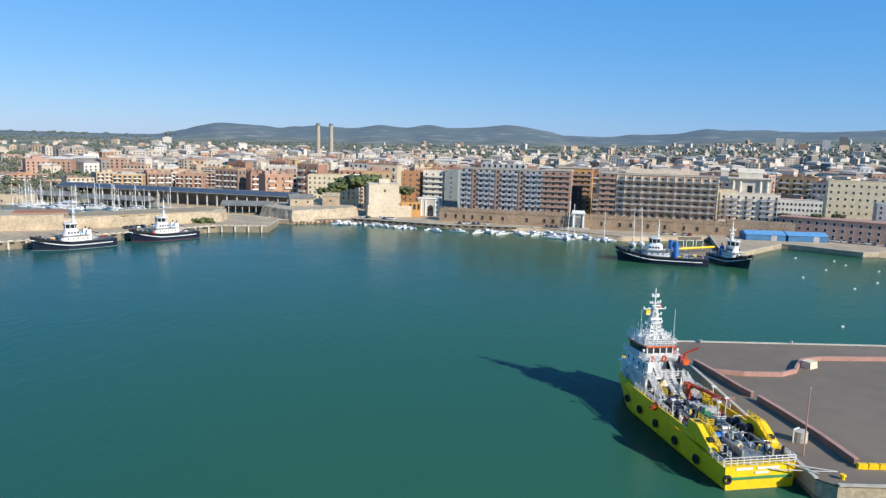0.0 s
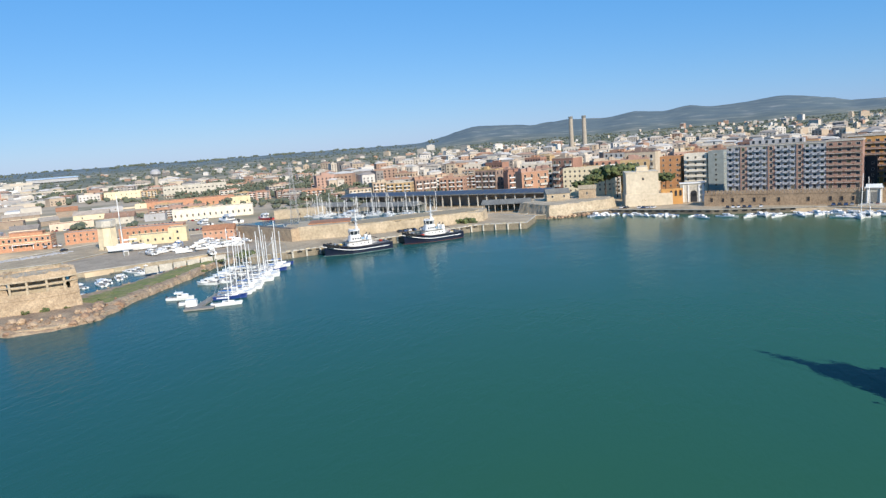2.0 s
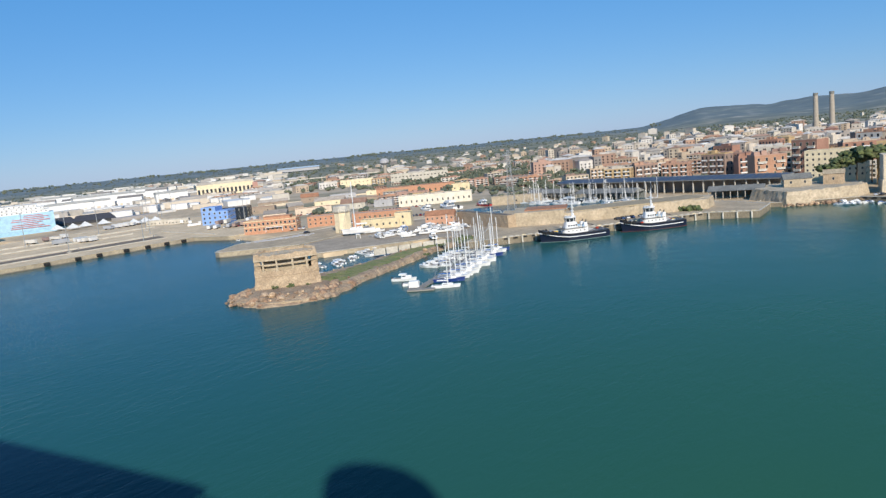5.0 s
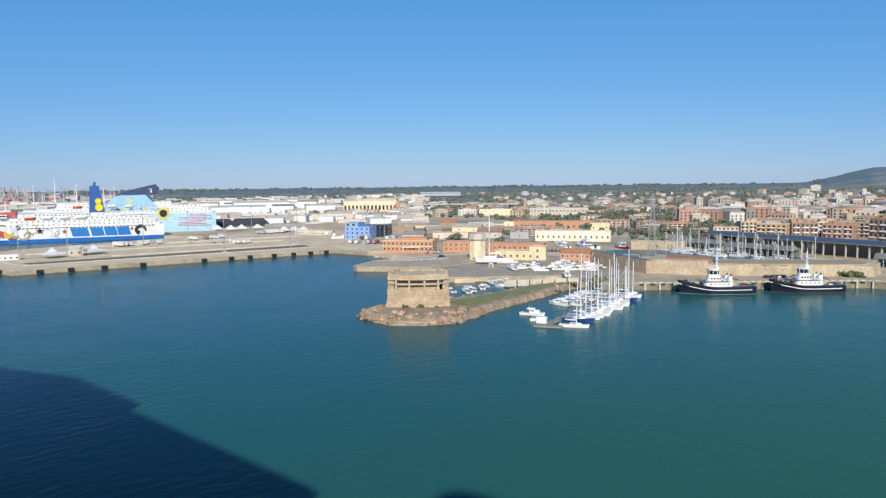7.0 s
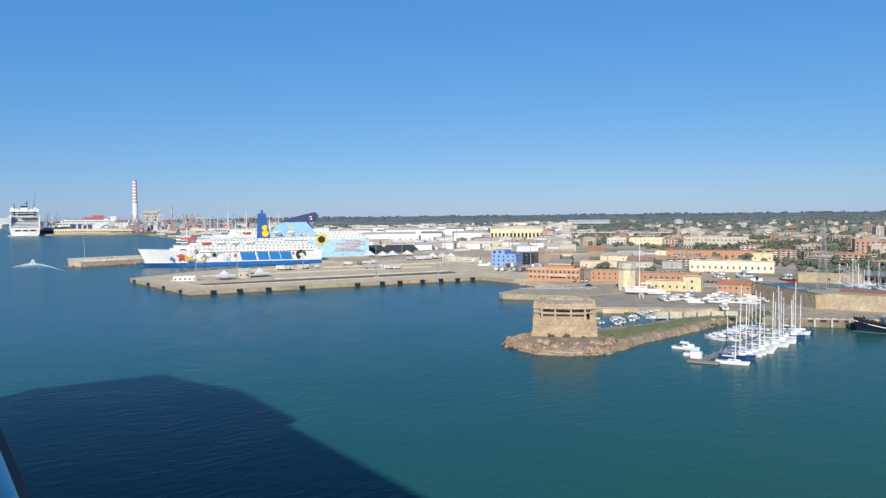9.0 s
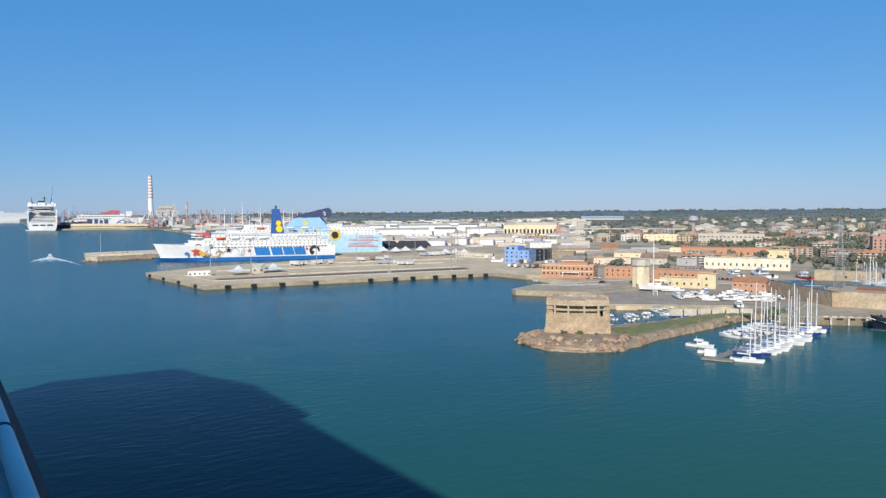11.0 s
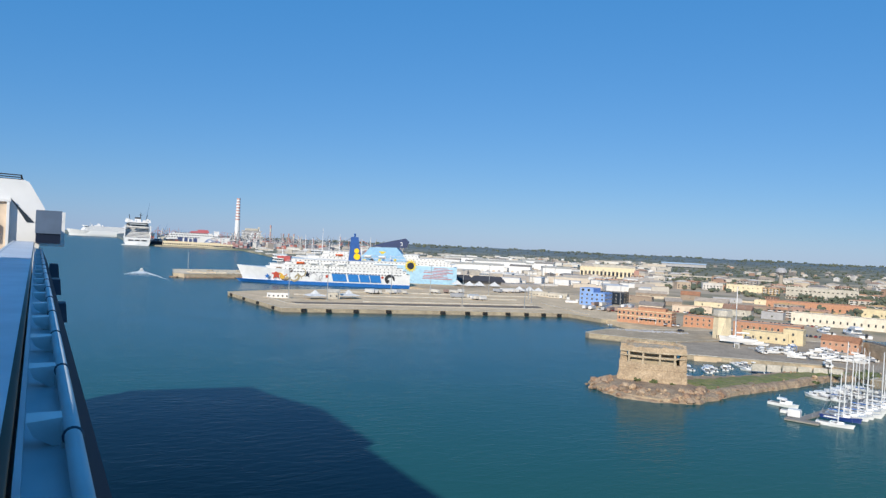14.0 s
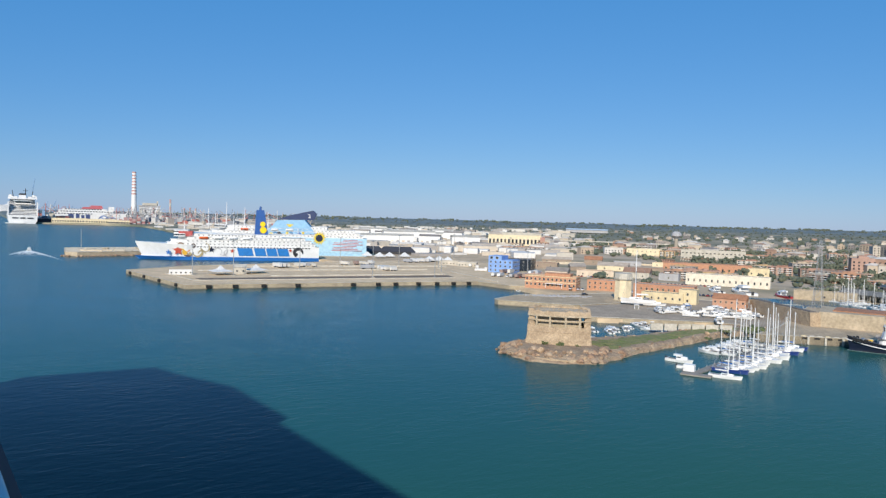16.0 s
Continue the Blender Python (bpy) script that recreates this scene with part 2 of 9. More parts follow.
# ---- mesh tools ----
class Shape:
    def __init__(self):
        self.v, self.f, self.m = [], [], []

    def add(self, vs, fs, mi=0):
        k = len(self.v)
        self.v += [tuple(p) for p in vs]
        self.f += [tuple(i + k for i in q) for q in fs]
        self.m += [mi] * len(fs)
        return self

    def box(self, cx, cy, z0, sx, sy, sz, yaw=0.0, mi=0, taper=1.0):
        c, s = math.cos(radians(yaw)), math.sin(radians(yaw))
        vs = []
        for z, k in ((z0, 1.0), (z0 + sz, taper)):
            for a, b in ((-1, -1), (1, -1), (1, 1), (-1, 1)):
                x, y = a * sx / 2 * k, b * sy / 2 * k
                vs.append((cx + x * c - y * s, cy + x * s + y * c, z))
        return self.add(vs, ((3, 2, 1, 0), (4, 5, 6, 7), (0, 1, 5, 4), (1, 2, 6, 5), (2, 3, 7, 6), (3, 0, 4, 7)), mi)

    def prism(self, pts, z0, z1, mi=0, grow=0.0):
        n = len(pts)
        area = sum(pts[i - 1][0] * pts[i][1] - pts[i][0] * pts[i - 1][1] for i in range(n))
        if area < 0:
            pts = list(pts)[::-1]
        cx, cy = sum(p[0] for p in pts) / n, sum(p[1] for p in pts) / n
        g = 1 + grow
        vs = [(cx + (x - cx) * g, cy + (y - cy) * g, z0) for x, y in pts] + [(x, y, z1) for x, y in pts]
        fs = [tuple(range(n - 1, -1, -1)), tuple(range(n, 2 * n))]
        fs += [(i, (i + 1) % n, (i + 1) % n + n, i + n) for i in range(n)]
        return self.add(vs, fs, mi)

    def tube(self, a, b, r0, r1=None, n=8, mi=0):
        r1 = r0 if r1 is None else r1
        a, b = Vector(a), Vector(b)
        d = (b - a).normalized()
        u = d.orthogonal().normalized()
        w = d.cross(u)
        vs = []
        for p, r in ((a, r0), (b, r1)):
            for i in range(n):
                t = 2 * math.pi * i / n
                vs.append(p + u * (r * math.cos(t)) + w * (r * math.sin(t)))
        fs = [tuple(range(n - 1, -1, -1)), tuple(range(n, 2 * n))]
        fs += [(i, (i + 1) % n, (i + 1) % n + n, i + n) for i in range(n)]
        return self.add(vs, fs, mi)

    def loft(self, rings, mi=0, caps=True):
        n = len(rings[0])
        vs = [p for r in rings for p in r]
        fs = []
        for k in range(len(rings) - 1):
            for i in range(n):
                j = (i + 1) % n
                fs.append((k * n + i, k * n + j, (k + 1) * n + j, (k + 1) * n + i))
        if caps:
            fs += [tuple(range(n - 1, -1, -1)), tuple(range((len(rings) - 1) * n, len(rings) * n))]
        return self.add(vs, fs, mi)

    def gable(self, cx, cy, z0, sx, sy, h, yaw=0.0, mi=0, hip=0.0):
        """A pitched roof with its ridge along x."""
        c, s = math.cos(radians(yaw)), math.sin(radians(yaw))
        loc = [(-sx / 2, -sy / 2, 0), (sx / 2, -sy / 2, 0), (sx / 2, sy / 2, 0), (-sx / 2, sy / 2, 0), (-sx / 2 + hip, 0, h), (sx / 2 - hip, 0, h)]
        vs = [(cx + x * c - y * s, cy + x * s + y * c, z0 + z) for x, y, z in loc]
        return self.add(vs, ((3, 2, 1, 0), (0, 1, 5, 4), (2, 3, 4, 5), (1, 2, 5), (3, 0, 4)), mi)

    def torus(self, c, axis, R, r, n=12, k=6, mi=0):
        c, d = Vector(c), Vector(axis).normalized()
        u = d.orthogonal().normalized()
        w = d.cross(u)
        vs, fs = [], []
        for i in range(n):
            t = 2 * math.pi * i / n
            e = u * math.cos(t) + w * math.sin(t)
            for j in range(k):
                q = 2 * math.pi * j / k
                vs.append(c + e * (R + r * math.cos(q)) + d * (r * math.sin(q)))
        for i in range(n):
            for j in range(k):
                fs.append((i * k + j, ((i + 1) % n) * k + j, ((i + 1) % n) * k + (j + 1) % k, i * k + (j + 1) % k))
        return self.add(vs, fs, mi)

    def blob(self, c, r, rng, squash=0.8, mi=0, n=7, k=4):
        """An uneven lump of leaves or rock."""
        vs, fs = [(c[0], c[1], c[2] + r * squash * rng.uniform(0.9, 1.15))], []
        for a in range(1, k):
            th = math.pi * a / k
            for i in range(n):
                q = 2 * math.pi * (i + 0.5 * (a % 2)) / n
                rr = r * rng.uniform(0.7, 1.2)
                vs.append((c[0] + rr * math.sin(th) * math.cos(q), c[1] + rr * math.sin(th) * math.sin(q), c[2] + rr * squash * math.cos(th)))
        vs.append((c[0], c[1], c[2] - r * squash))
        for i in range(n):
            fs.append((0, 1 + i, 1 + (i + 1) % n))
            for a in range(k - 2):
                p, q = 1 + a * n, 1 + (a + 1) * n
                fs.append((p + i, q + i, q + (i + 1) % n, p + (i + 1) % n))
            e = 1 + (k - 2) * n
            fs.append((len(vs) - 1, e + (i + 1) % n, e + i))
        return self.add(vs, fs, mi)

    def mesh(self, name, mats, smooth=False):
        me = bpy.data.meshes.new(name)
        me.from_pydata(self.v, [], self.f)
        for m in mats if isinstance(mats, (list, tuple)) else [mats]:
            me.materials.append(m)
        me.polygons.foreach_set("material_index", self.m)
        if smooth:
            me.polygons.foreach_set("use_smooth", [True] * len(self.f))
        me.update()
        return me


def part(name, shape, mats, parent=None, label="", m=None, smooth=False):
    """One mesh object of a Shape or of shared mesh data, under parent."""
    me = shape.mesh(name, mats, smooth) if isinstance(shape, Shape) else shape
    ob = new(name, me)
    if parent is not None:
        ob.parent = parent
    if m is not None:
        ob.matrix_basis = m
    if label:
        ob["label"] = label
    return ob


def thing(name, label, category, m=None, group="", kind=""):
    ob = new(name)
    ob.empty_display_size = 0.5
    if m is not None:
        ob.matrix_basis = m
    return tagged(ob, label, category, group, kind)


def structure(name, shape, mats, label, category, smooth=False):
    return tagged(part(name, shape, mats, smooth=smooth), label, category, kind="structure")


def scaled(x, y, z, sx, sy, sz, rz=0.0):
    return pose(x, y, z, 0, 0, rz) @ Matrix.Diagonal((sx, sy, sz, 1))


def spot(az, d):
    """Plan place at a bearing (degrees to the left of +y) and a distance from the ship."""
    return -math.sin(radians(az)) * d, math.cos(radians(az)) * d


def lerp_table(tab, x):
    if x <= tab[0][0]:
        return tab[0][1]
    for (a, p), (b, q) in zip(tab, tab[1:]):
        if x <= b:
            return p + (q - p) * (x - a) / (b - a)
    return tab[-1][1]


# unit window: front on -y, 1 x 1, proud frame, recessed pane
_w = Shape()
_w.box(0, -0.03, 0, 1.0, 0.06, 0.08, mi=0).box(0, -0.03, 0.94, 1.0, 0.06, 0.06, mi=0)
_w.box(-0.46, -0.03, 0.08, 0.08, 0.06, 0.86, mi=0).box(0.46, -0.03, 0.08, 0.08, 0.06, 0.86, mi=0)
_w.box(0, -0.01, 0.08, 0.84, 0.02, 0.86, mi=1)
WIN = _w.mesh("window", [PALECONC, GLASS])
WINS = _w.mesh("window", [PALECONC, SHUT])
WIND = _w.mesh("window", [WALLBR, DARK])


def windows(parent, w, d, z0, storeys, sh, bays_f, bays_s, me=None, ww=1.2, wh=1.5, sides=(0, 1), rng=random, joined=False):
    """Windows on the front (-y) of a block w x d and on its chosen sides (0 right, 1 left)."""
    if joined:
        r = Shape()
        nb = bays_f + 2
        for k in range(storeys):
            z = z0 + k * sh + (sh - wh) * 0.45
            for i in range(nb):
                x = -w / 2 + (i + 0.5) * w / nb
                r.box(x, -d / 2 - 0.02, z, ww, 0.04, wh, mi=1 if (i * 7 + k * 3) % 5 else 2).box(x, -d / 2 - 0.08, z - 0.14, ww + 0.3, 0.16, 0.14)
            for i in range(2):
                r.box(w / 2 + 0.02, -d / 4 + i * d / 2, z, 0.04, ww, wh, mi=1)
        tagged(part("glazing", r, [PALECONC, GLASS, SHUT], parent), kind="stuff")
        return
    for k in range(storeys):
        z = z0 + k * sh + (sh - wh) * 0.45
        for i in range(bays_f):
            x = -w / 2 + (i + 0.5) * w / bays_f
            part("window", me or (WIN if rng.random() < 0.6 else WINS), None, parent, m=scaled(x, -d / 2, z, ww, 1, wh))
        for s in sides:
            for i in range(bays_s):
                y = -d / 2 + (i + 0.5) * d / bays_s
                part("window", me or (WIN if rng.random() < 0.6 else WINS), None, parent,
                     m=scaled(w / 2 if s == 0 else -w / 2, y, z, ww, 1, wh, 90 if s == 0 else -90))


# ---- sea and land ----
sea = Shape()
rings = [0.0, 60, 150, 300, 600, 1200, 2400, 4990]
sv, sf = [(0, 0, 0)], []
for r in rings[1:]:
    for i in range(96):
        a = 2 * math.pi * i / 96
        sv.append((r * math.cos(a), r * math.sin(a), 0))
for i in range(96):
    sf.append((0, 1 + i, 1 + (i + 1) % 96))
    for k in range(len(rings) - 2):
        p, q = 1 + k * 96, 1 + (k + 1) * 96
        sf.append((p + i, q + i, q + (i + 1) % 96, p + (i + 1) % 96))
sea.add(sv, sf)
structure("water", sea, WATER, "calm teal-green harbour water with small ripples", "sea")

# distance of the mainland's shore by bearing, height of the skyline by bearing
SHORE = ((-75, 420), (-40, 405), (-32, 393), (-26.2, 396), (-25, 401), (-22, 408), (-16, 385), (-14.4, 378), (-8.2, 399), (-0.5, 402), (7.3, 424),
         (11.7, 418), (12.2, 455), (12.8, 455), (13.05, 392), (18, 388), (24, 370), (30, 352), (33, 348), (38.4, 338), (38.7, 362),
         (47.6, 352), (48.2, 440), (51, 447), (54.2, 500), (57.2, 525), (58, 545), (62, 560), (66, 640), (69.5, 745), (71.5, 780), (72, 900),
         (80, 1500), (83, 2200), (86, 2290), (90.5, 2330), (91.3, 2390), (91.8, 4900), (100, 4950))
HILLS = ((-75, 1.9), (-45, 1.9), (-31.5, 1.62), (-29.2, 1.55), (-26.4, 1.38), (-23, 1.42), (-20, 1.46), (-17.2, 1.05), (-13.9, 0.86), (-9.6, 0.74), (-7.4, 1.22), (-5.1, 1.48), (-2.9, 1.38), (-0.7, 1.26),
         (1.1, 1.29), (2.9, 1.02), (5.1, 1.32), (7.3, 0.95), (10, 0.95), (12.5, 0.70), (15, 0.93), (17.5, 1.0), (19.5, 0.47), (21.5, 0.04), (24, 0.0), (40, -0.02), (55, -0.06), (70, -0.10), (84, -0.16), (95, -0.3))
MID = ((-75, 95), (-30, 88), (-22, 78), (-15, 50), (0, 36), (20, 28), (35, 26), (60, 14), (84, 6), (100, 2))


def land_z(az, r):
    rc = lerp_table(SHORE, az)
    top = 48 + 4700 * math.tan(radians(lerp_table(HILLS, az)))
    mid = lerp_table(MID, az)
    near = 2.05 + min(max(r - rc - 60, 0) / 700, 1) * 4
    if r < 900:
        z = near
    elif r < 3000:
        k = (r - 900) / 2100
        z = near + (mid - near) * k
    else:
        k = min((r - 3000) / 1700, 1)
        z = mid + (top - mid) * k * k * (3 - 2 * k)
    x, y = spot(az, r)
    amp = min(max(r - 1300, 0) / 1500, 1) * (5 if az < 20 else 2)
    if r > 3000 and az < 22:
        z += 15 * min((r - 3000) / 1200, 1) * noise.fractal(Vector((x / 330, y / 330, 5)), 0.9, 2.0, 3)
    return max(z + amp * noise.fractal(Vector((x / 700, y / 700, 0)), 0.9, 2.0, 2), 2.0)


land = Shape()
AZS = [-75 + 0.5 * i for i in range(351)]
STEPS = (0, 0.006, 0.02, 0.04, 0.07, 0.11, 0.16, 0.22, 0.29, 0.37, 0.45, 0.53, 0.61, 0.69, 0.76, 0.82, 0.88, 0.93, 0.97, 1.0)
lv, lf = [], []
for az in AZS:
    rc = lerp_table(SHORE, az)
    lv.append((*spot(az, rc), -3.0))
    for s in STEPS:
        r = rc + (4960 - rc) * s
        lv.append((*spot(az, r), land_z(az, r)))
nr = len(STEPS) + 1
for i in range(len(AZS) - 1):
    for k in range(nr - 1):
        a, b = i * nr + k, (i + 1) * nr + k
        lf.append((a, a + 1, b + 1, b))
land.add(lv, lf)


def ground_mat():
    m = mat("coastal_ground", (0.66, 0.50, 0.32), (0.46, 0.35, 0.225), 0.95, size=40, bump=0.1, fine=0.3)
    N, L = m.node_tree.nodes, m.node_tree.links
    b = N["Principled BSDF"]
    old = b.inputs["Base Color"].links[0].from_socket
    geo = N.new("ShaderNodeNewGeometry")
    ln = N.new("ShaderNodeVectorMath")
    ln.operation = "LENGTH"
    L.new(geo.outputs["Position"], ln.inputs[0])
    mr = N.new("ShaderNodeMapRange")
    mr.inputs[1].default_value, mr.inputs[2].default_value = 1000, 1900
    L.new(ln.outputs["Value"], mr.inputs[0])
    ns = N.new("ShaderNodeTexNoise")
    ns.inputs["Scale"].default_value, ns.inputs["Detail"].default_value = 0.009, 6
    mp = N.new("ShaderNodeMapping")
    mp.inputs["Scale"].default_value = (1.0, 1.0, 5.0)
    L.new(geo.outputs["Position"], mp.inputs[0])
    L.new(mp.outputs[0], ns.inputs["Vector"])
    cr = N.new("ShaderNodeValToRGB")
    e = cr.color_ramp.elements
    e[0].position, e[0].color = 0.38, (0.11, 0.12, 0.085, 1)
    e[1].position, e[1].color = 0.64, (0.34, 0.29, 0.20, 1)
    x = e.new(0.52)
    x.color = (0.17, 0.17, 0.11, 1)
    L.new(ns.outputs["Fac"], cr.inputs[0])
    sp = N.new("ShaderNodeSeparateXYZ")          # fields, gardens and bare yards behind the old harbour
    L.new(geo.outputs["Position"], sp.inputs[0])
    ratio = N.new("ShaderNodeMath")
    ratio.operation = "DIVIDE"
    L.new(sp.outputs[0], ratio.inputs[0])
    L.new(sp.outputs[1], ratio.inputs[1])
    east = N.new("ShaderNodeMapRange")
    east.inputs[1].default_value, east.inputs[2].default_value = -1.45, -1.1
    L.new(ratio.outputs[0], east.inputs[0])
    inland = N.new("ShaderNodeMapRange")
    inland.inputs[1].default_value, inland.inputs[2].default_value = 480, 600
    L.new(ln.outputs["Value"], inland.inputs[0])
    both = N.new("ShaderNodeMath")
    both.operation = "MULTIPLY"
    L.new(east.outputs[0], both.inputs[0])
    L.new(inland.outputs[0], both.inputs[1])
    pn = N.new("ShaderNodeTexNoise")
    pn.inputs["Scale"].default_value, pn.inputs["Detail"].default_value = 0.012, 5
    L.new(geo.outputs["Position"], pn.inputs["Vector"])
    pr = N.new("ShaderNodeValToRGB")
    pe = pr.color_ramp.elements
    pe[0].position, pe[0].color = 0.34, (0.13, 0.14, 0.075, 1)
    pe[1].position, pe[1].color = 0.56, (0.46, 0.36, 0.25, 1)
    pe.new(0.44).color = (0.30, 0.25, 0.16, 1)
    L.new(pn.outputs["Fac"], pr.inputs[0])
    fm = N.new("ShaderNodeMix")
    fm.data_type = "RGBA"
    L.new(both.outputs[0], fm.inputs[0])
    L.new(old, fm.inputs[6])
    L.new(pr.outputs[0], fm.inputs[7])
    old = fm.outputs[2]
    mx = N.new("ShaderNodeMix")
    mx.data_type = "RGBA"
    L.new(mr.outputs[0], mx.inputs[0])
    L.new(old, mx.inputs[6])
    L.new(cr.outputs[0], mx.inputs[7])
    far = N.new("ShaderNodeMapRange")          # the hills: dark scrub with paler rock, blued in colour for distance haze
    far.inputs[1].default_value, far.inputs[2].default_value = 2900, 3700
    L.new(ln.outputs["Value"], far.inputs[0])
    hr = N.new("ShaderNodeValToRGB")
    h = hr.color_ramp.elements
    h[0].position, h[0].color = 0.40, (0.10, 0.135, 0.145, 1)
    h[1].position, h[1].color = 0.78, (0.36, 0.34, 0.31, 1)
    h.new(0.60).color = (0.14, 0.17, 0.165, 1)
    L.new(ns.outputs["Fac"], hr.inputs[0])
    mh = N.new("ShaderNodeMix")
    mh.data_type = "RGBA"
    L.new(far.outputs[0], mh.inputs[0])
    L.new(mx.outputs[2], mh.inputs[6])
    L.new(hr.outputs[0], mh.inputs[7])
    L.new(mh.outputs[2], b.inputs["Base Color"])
    return m


structure("ground", land, ground_mat(), "coastal land rising from paved port to dry hills blued for haze", "land", smooth=True)


FENDER = Shape().box(0, 0, 0, 2.4, 0.5, 0.75, taper=0.95).mesh("fender", RUBBER)


def quay(name, pts, z, label, top=CONC, edge=STONE, kerb=0.6, fend=()):
    """A masonry quay: wall, paved top, proud kerb along its rim."""
    s = Shape().prism(pts, -4, z - 0.25, mi=0).prism(pts, z - 0.25, z, mi=1)
    ob = structure(name, s, [edge, top], label, "quay")
    k = Shape()
    n = len(pts)
    for i in range(n):
        (ax, ay), (bx, by) = pts[i], pts[(i + 1) % n]
        ln = math.hypot(bx - ax, by - ay)
        if ln < 3:
            continue
        k.box((ax + bx) / 2, (ay + by) / 2, z + 0.004, ln, kerb, 0.22, math.degrees(math.atan2(by - ay, bx - ax)))
    tl = Shape()
    for i in range(n):
        (ax, ay), (bx, by) = pts[i], pts[(i + 1) % n]
        ln = math.hypot(bx - ax, by - ay)
        tl.box((ax + bx) / 2, (ay + by) / 2, -0.6, ln + 0.1, 0.2, 1.15, math.degrees(math.atan2(by - ay, bx - ax)))
    part("tide_line", tl, WETSTONE, ob, "dark wet band at the waterline")
    part("kerb", k, PALECONC, ob, "pale stone kerb")
    for (ax, ay), (bx, by) in fend:
        ln, yw = math.hypot(bx - ax, by - ay), math.degrees(math.atan2(by - ay, bx - ax))
        for i in range(int(ln / 4.5)):
            q = (i + 0.5) / int(ln / 4.5)
            part("fender", FENDER, None, ob, m=pose(ax + (bx - ax) * q, ay + (by - ay) * q, z - 1.0, 0, 0, yw))
    return ob


quay("quay_1", ((-193, 266), (-182, 279), (-142.5, 324), (-113, 358), (-88, 362), (-90, 392), (-120, 410), (-250, 390), (-205, 300)), 3.3, "stone mooring quay beside an old rampart, with timber fenders", top=DRY, edge=BROWNSTONE, fend=(((-182, 279), (-142.5, 324)), ((-142.5, 324), (-113, 358))))
quay("quay_2", ((-100, 400), (-84, 405), (-53, 420), (3, 400), (57, 397), (94, 368), (112, 372), (160, 380), (160, 440), (-100, 460)), 2.3, "long paved promenade quay with small craft moored along it", top=DRY, edge=WETSTONE, fend=(((-53, 420), (3, 400)), ((3, 400), (57, 397))))
quay("quay_3", ((133, 316), (171, 354), (175, 352), (198, 330), (214, 336), (330, 300), (340, 420), (150, 400), (128, 320)), 2.5, "paved quay with a short pier", top=DRY)
quay("quay_4", ((53.5, 94), (55.5, 92), (330, 92), (330, 168), (57, 164), (53.5, 161)), 3.0, "wide asphalt pier with pale concrete edge", top=ASPH)
quay("quay_5", ((-578, 62), (-456, 82), (-450, 174), (-446, 227), (-439, 284), (-405, 289), (-380, 330), (-640, 420), (-655, 250), (-612, 110)), 3.0, "broad concrete ferry pier with black rubber fenders", top=PIERPAVE)
quay("quay_6", ((-338, 231), (-333, 230), (-300, 258), (-300, 320), (-345, 330), (-352, 256)), 3.0, "stone jetty with a rounded end", top=DRY)
quay("quay_7", ((-797, 30), (-790, 40), (-815, 110), (-900, 110), (-880, 32)), 4.4, "low stone mole with a lamp mast", edge=TAN)
quay("quay_8", ((-2290, 30), (-2260, 300), (-1700, 560), (-1800, 900), (-2600, 900), (-2500, 30)), 3.0, "far harbour quay with sheds and cranes")
quay("quay_9", ((-262, 236), (-226, 284), (-205, 290), (-193, 276), (-190, 300), (-260, 400), (-330, 330), (-300, 262)), 2.6, "boatyard quay paved with worn grey gravel", top=YARD)


# ---- waterfront ----
RW = -14.0                      # the rampart's bearing in plan


def along(x0, y0, yaw, u, v):
    c, s = math.cos(radians(yaw)), math.sin(radians(yaw))
    return x0 + u * c - v * s, y0 + u * s + v * c


def rampart():
    t = thing("rampart", "long brown brick rampart with swallow merlons and dark windows", "wall", pose(-1, 421, 2.3, 0, 0, RW))
    L = 162
    w = Shape().box(L / 2, 7, 0, L, 14, 6.6).box(L / 2, -0.12, 6.0, L, 0.25, 0.5)
    part("wall", w, WALLBR, t)
    me = Shape().box(0, 0.3, 6.6, 1.25, 0.7, 1.1).box(-0.4, 0.3, 7.7, 0.45, 0.7, 0.7).box(0.4, 0.3, 7.7, 0.45, 0.7, 0.7).mesh("merlon", WALLBR)
    for i in range(80):
        part("merlon", me, None, t, m=pose(1 + i * 2.02, 0.1, 0))
    for u in (4, 10, 15, 20, 26, 31, 38, 52, 62, 67, 72, 82, 94, 104, 110, 119, 128, 138, 145, 155):
        part("window", WIND, None, t, m=scaled(u, 0, 1.8, 1.5, 3, 2.6))


rampart()


def gate():
    t = thing("fountain_gate", "white marble wall fountain with columns and pediment", "monument", pose(*along(-1, 421, RW, 81, -1.2), 2.3, 0, 0, RW))
    part("body", Shape().box(0, 0.2, 0, 7, 2, 8.2), PALECONC, t)
    # no hollow here: a grey panel paints the niche's shade
    part("niche", Shape().box(0, -0.84, 1.2, 2.6, 0.08, 5), TIN, t, "flat grey panel for the shade of the niche")
    for x in (-2.7, 2.7):
        part("column", Shape().tube((x, -1.1, 0), (x, -1.1, 7.4), 0.45, 0.38, 10), WHITE, t)
    part("cornice", Shape().box(0, -0.4, 8.2, 8, 2.6, 0.6), WHITE, t)
    part("pediment", Shape().gable(0, -0.3, 8.8, 7, 2, 1.4), WHITE, t)
    part("step", Shape().box(0, -3.5, 0.0, 13, 5, 0.5).box(0, -3.2, 0.5, 11, 4, 0.35), PALECONC, t)


gate()


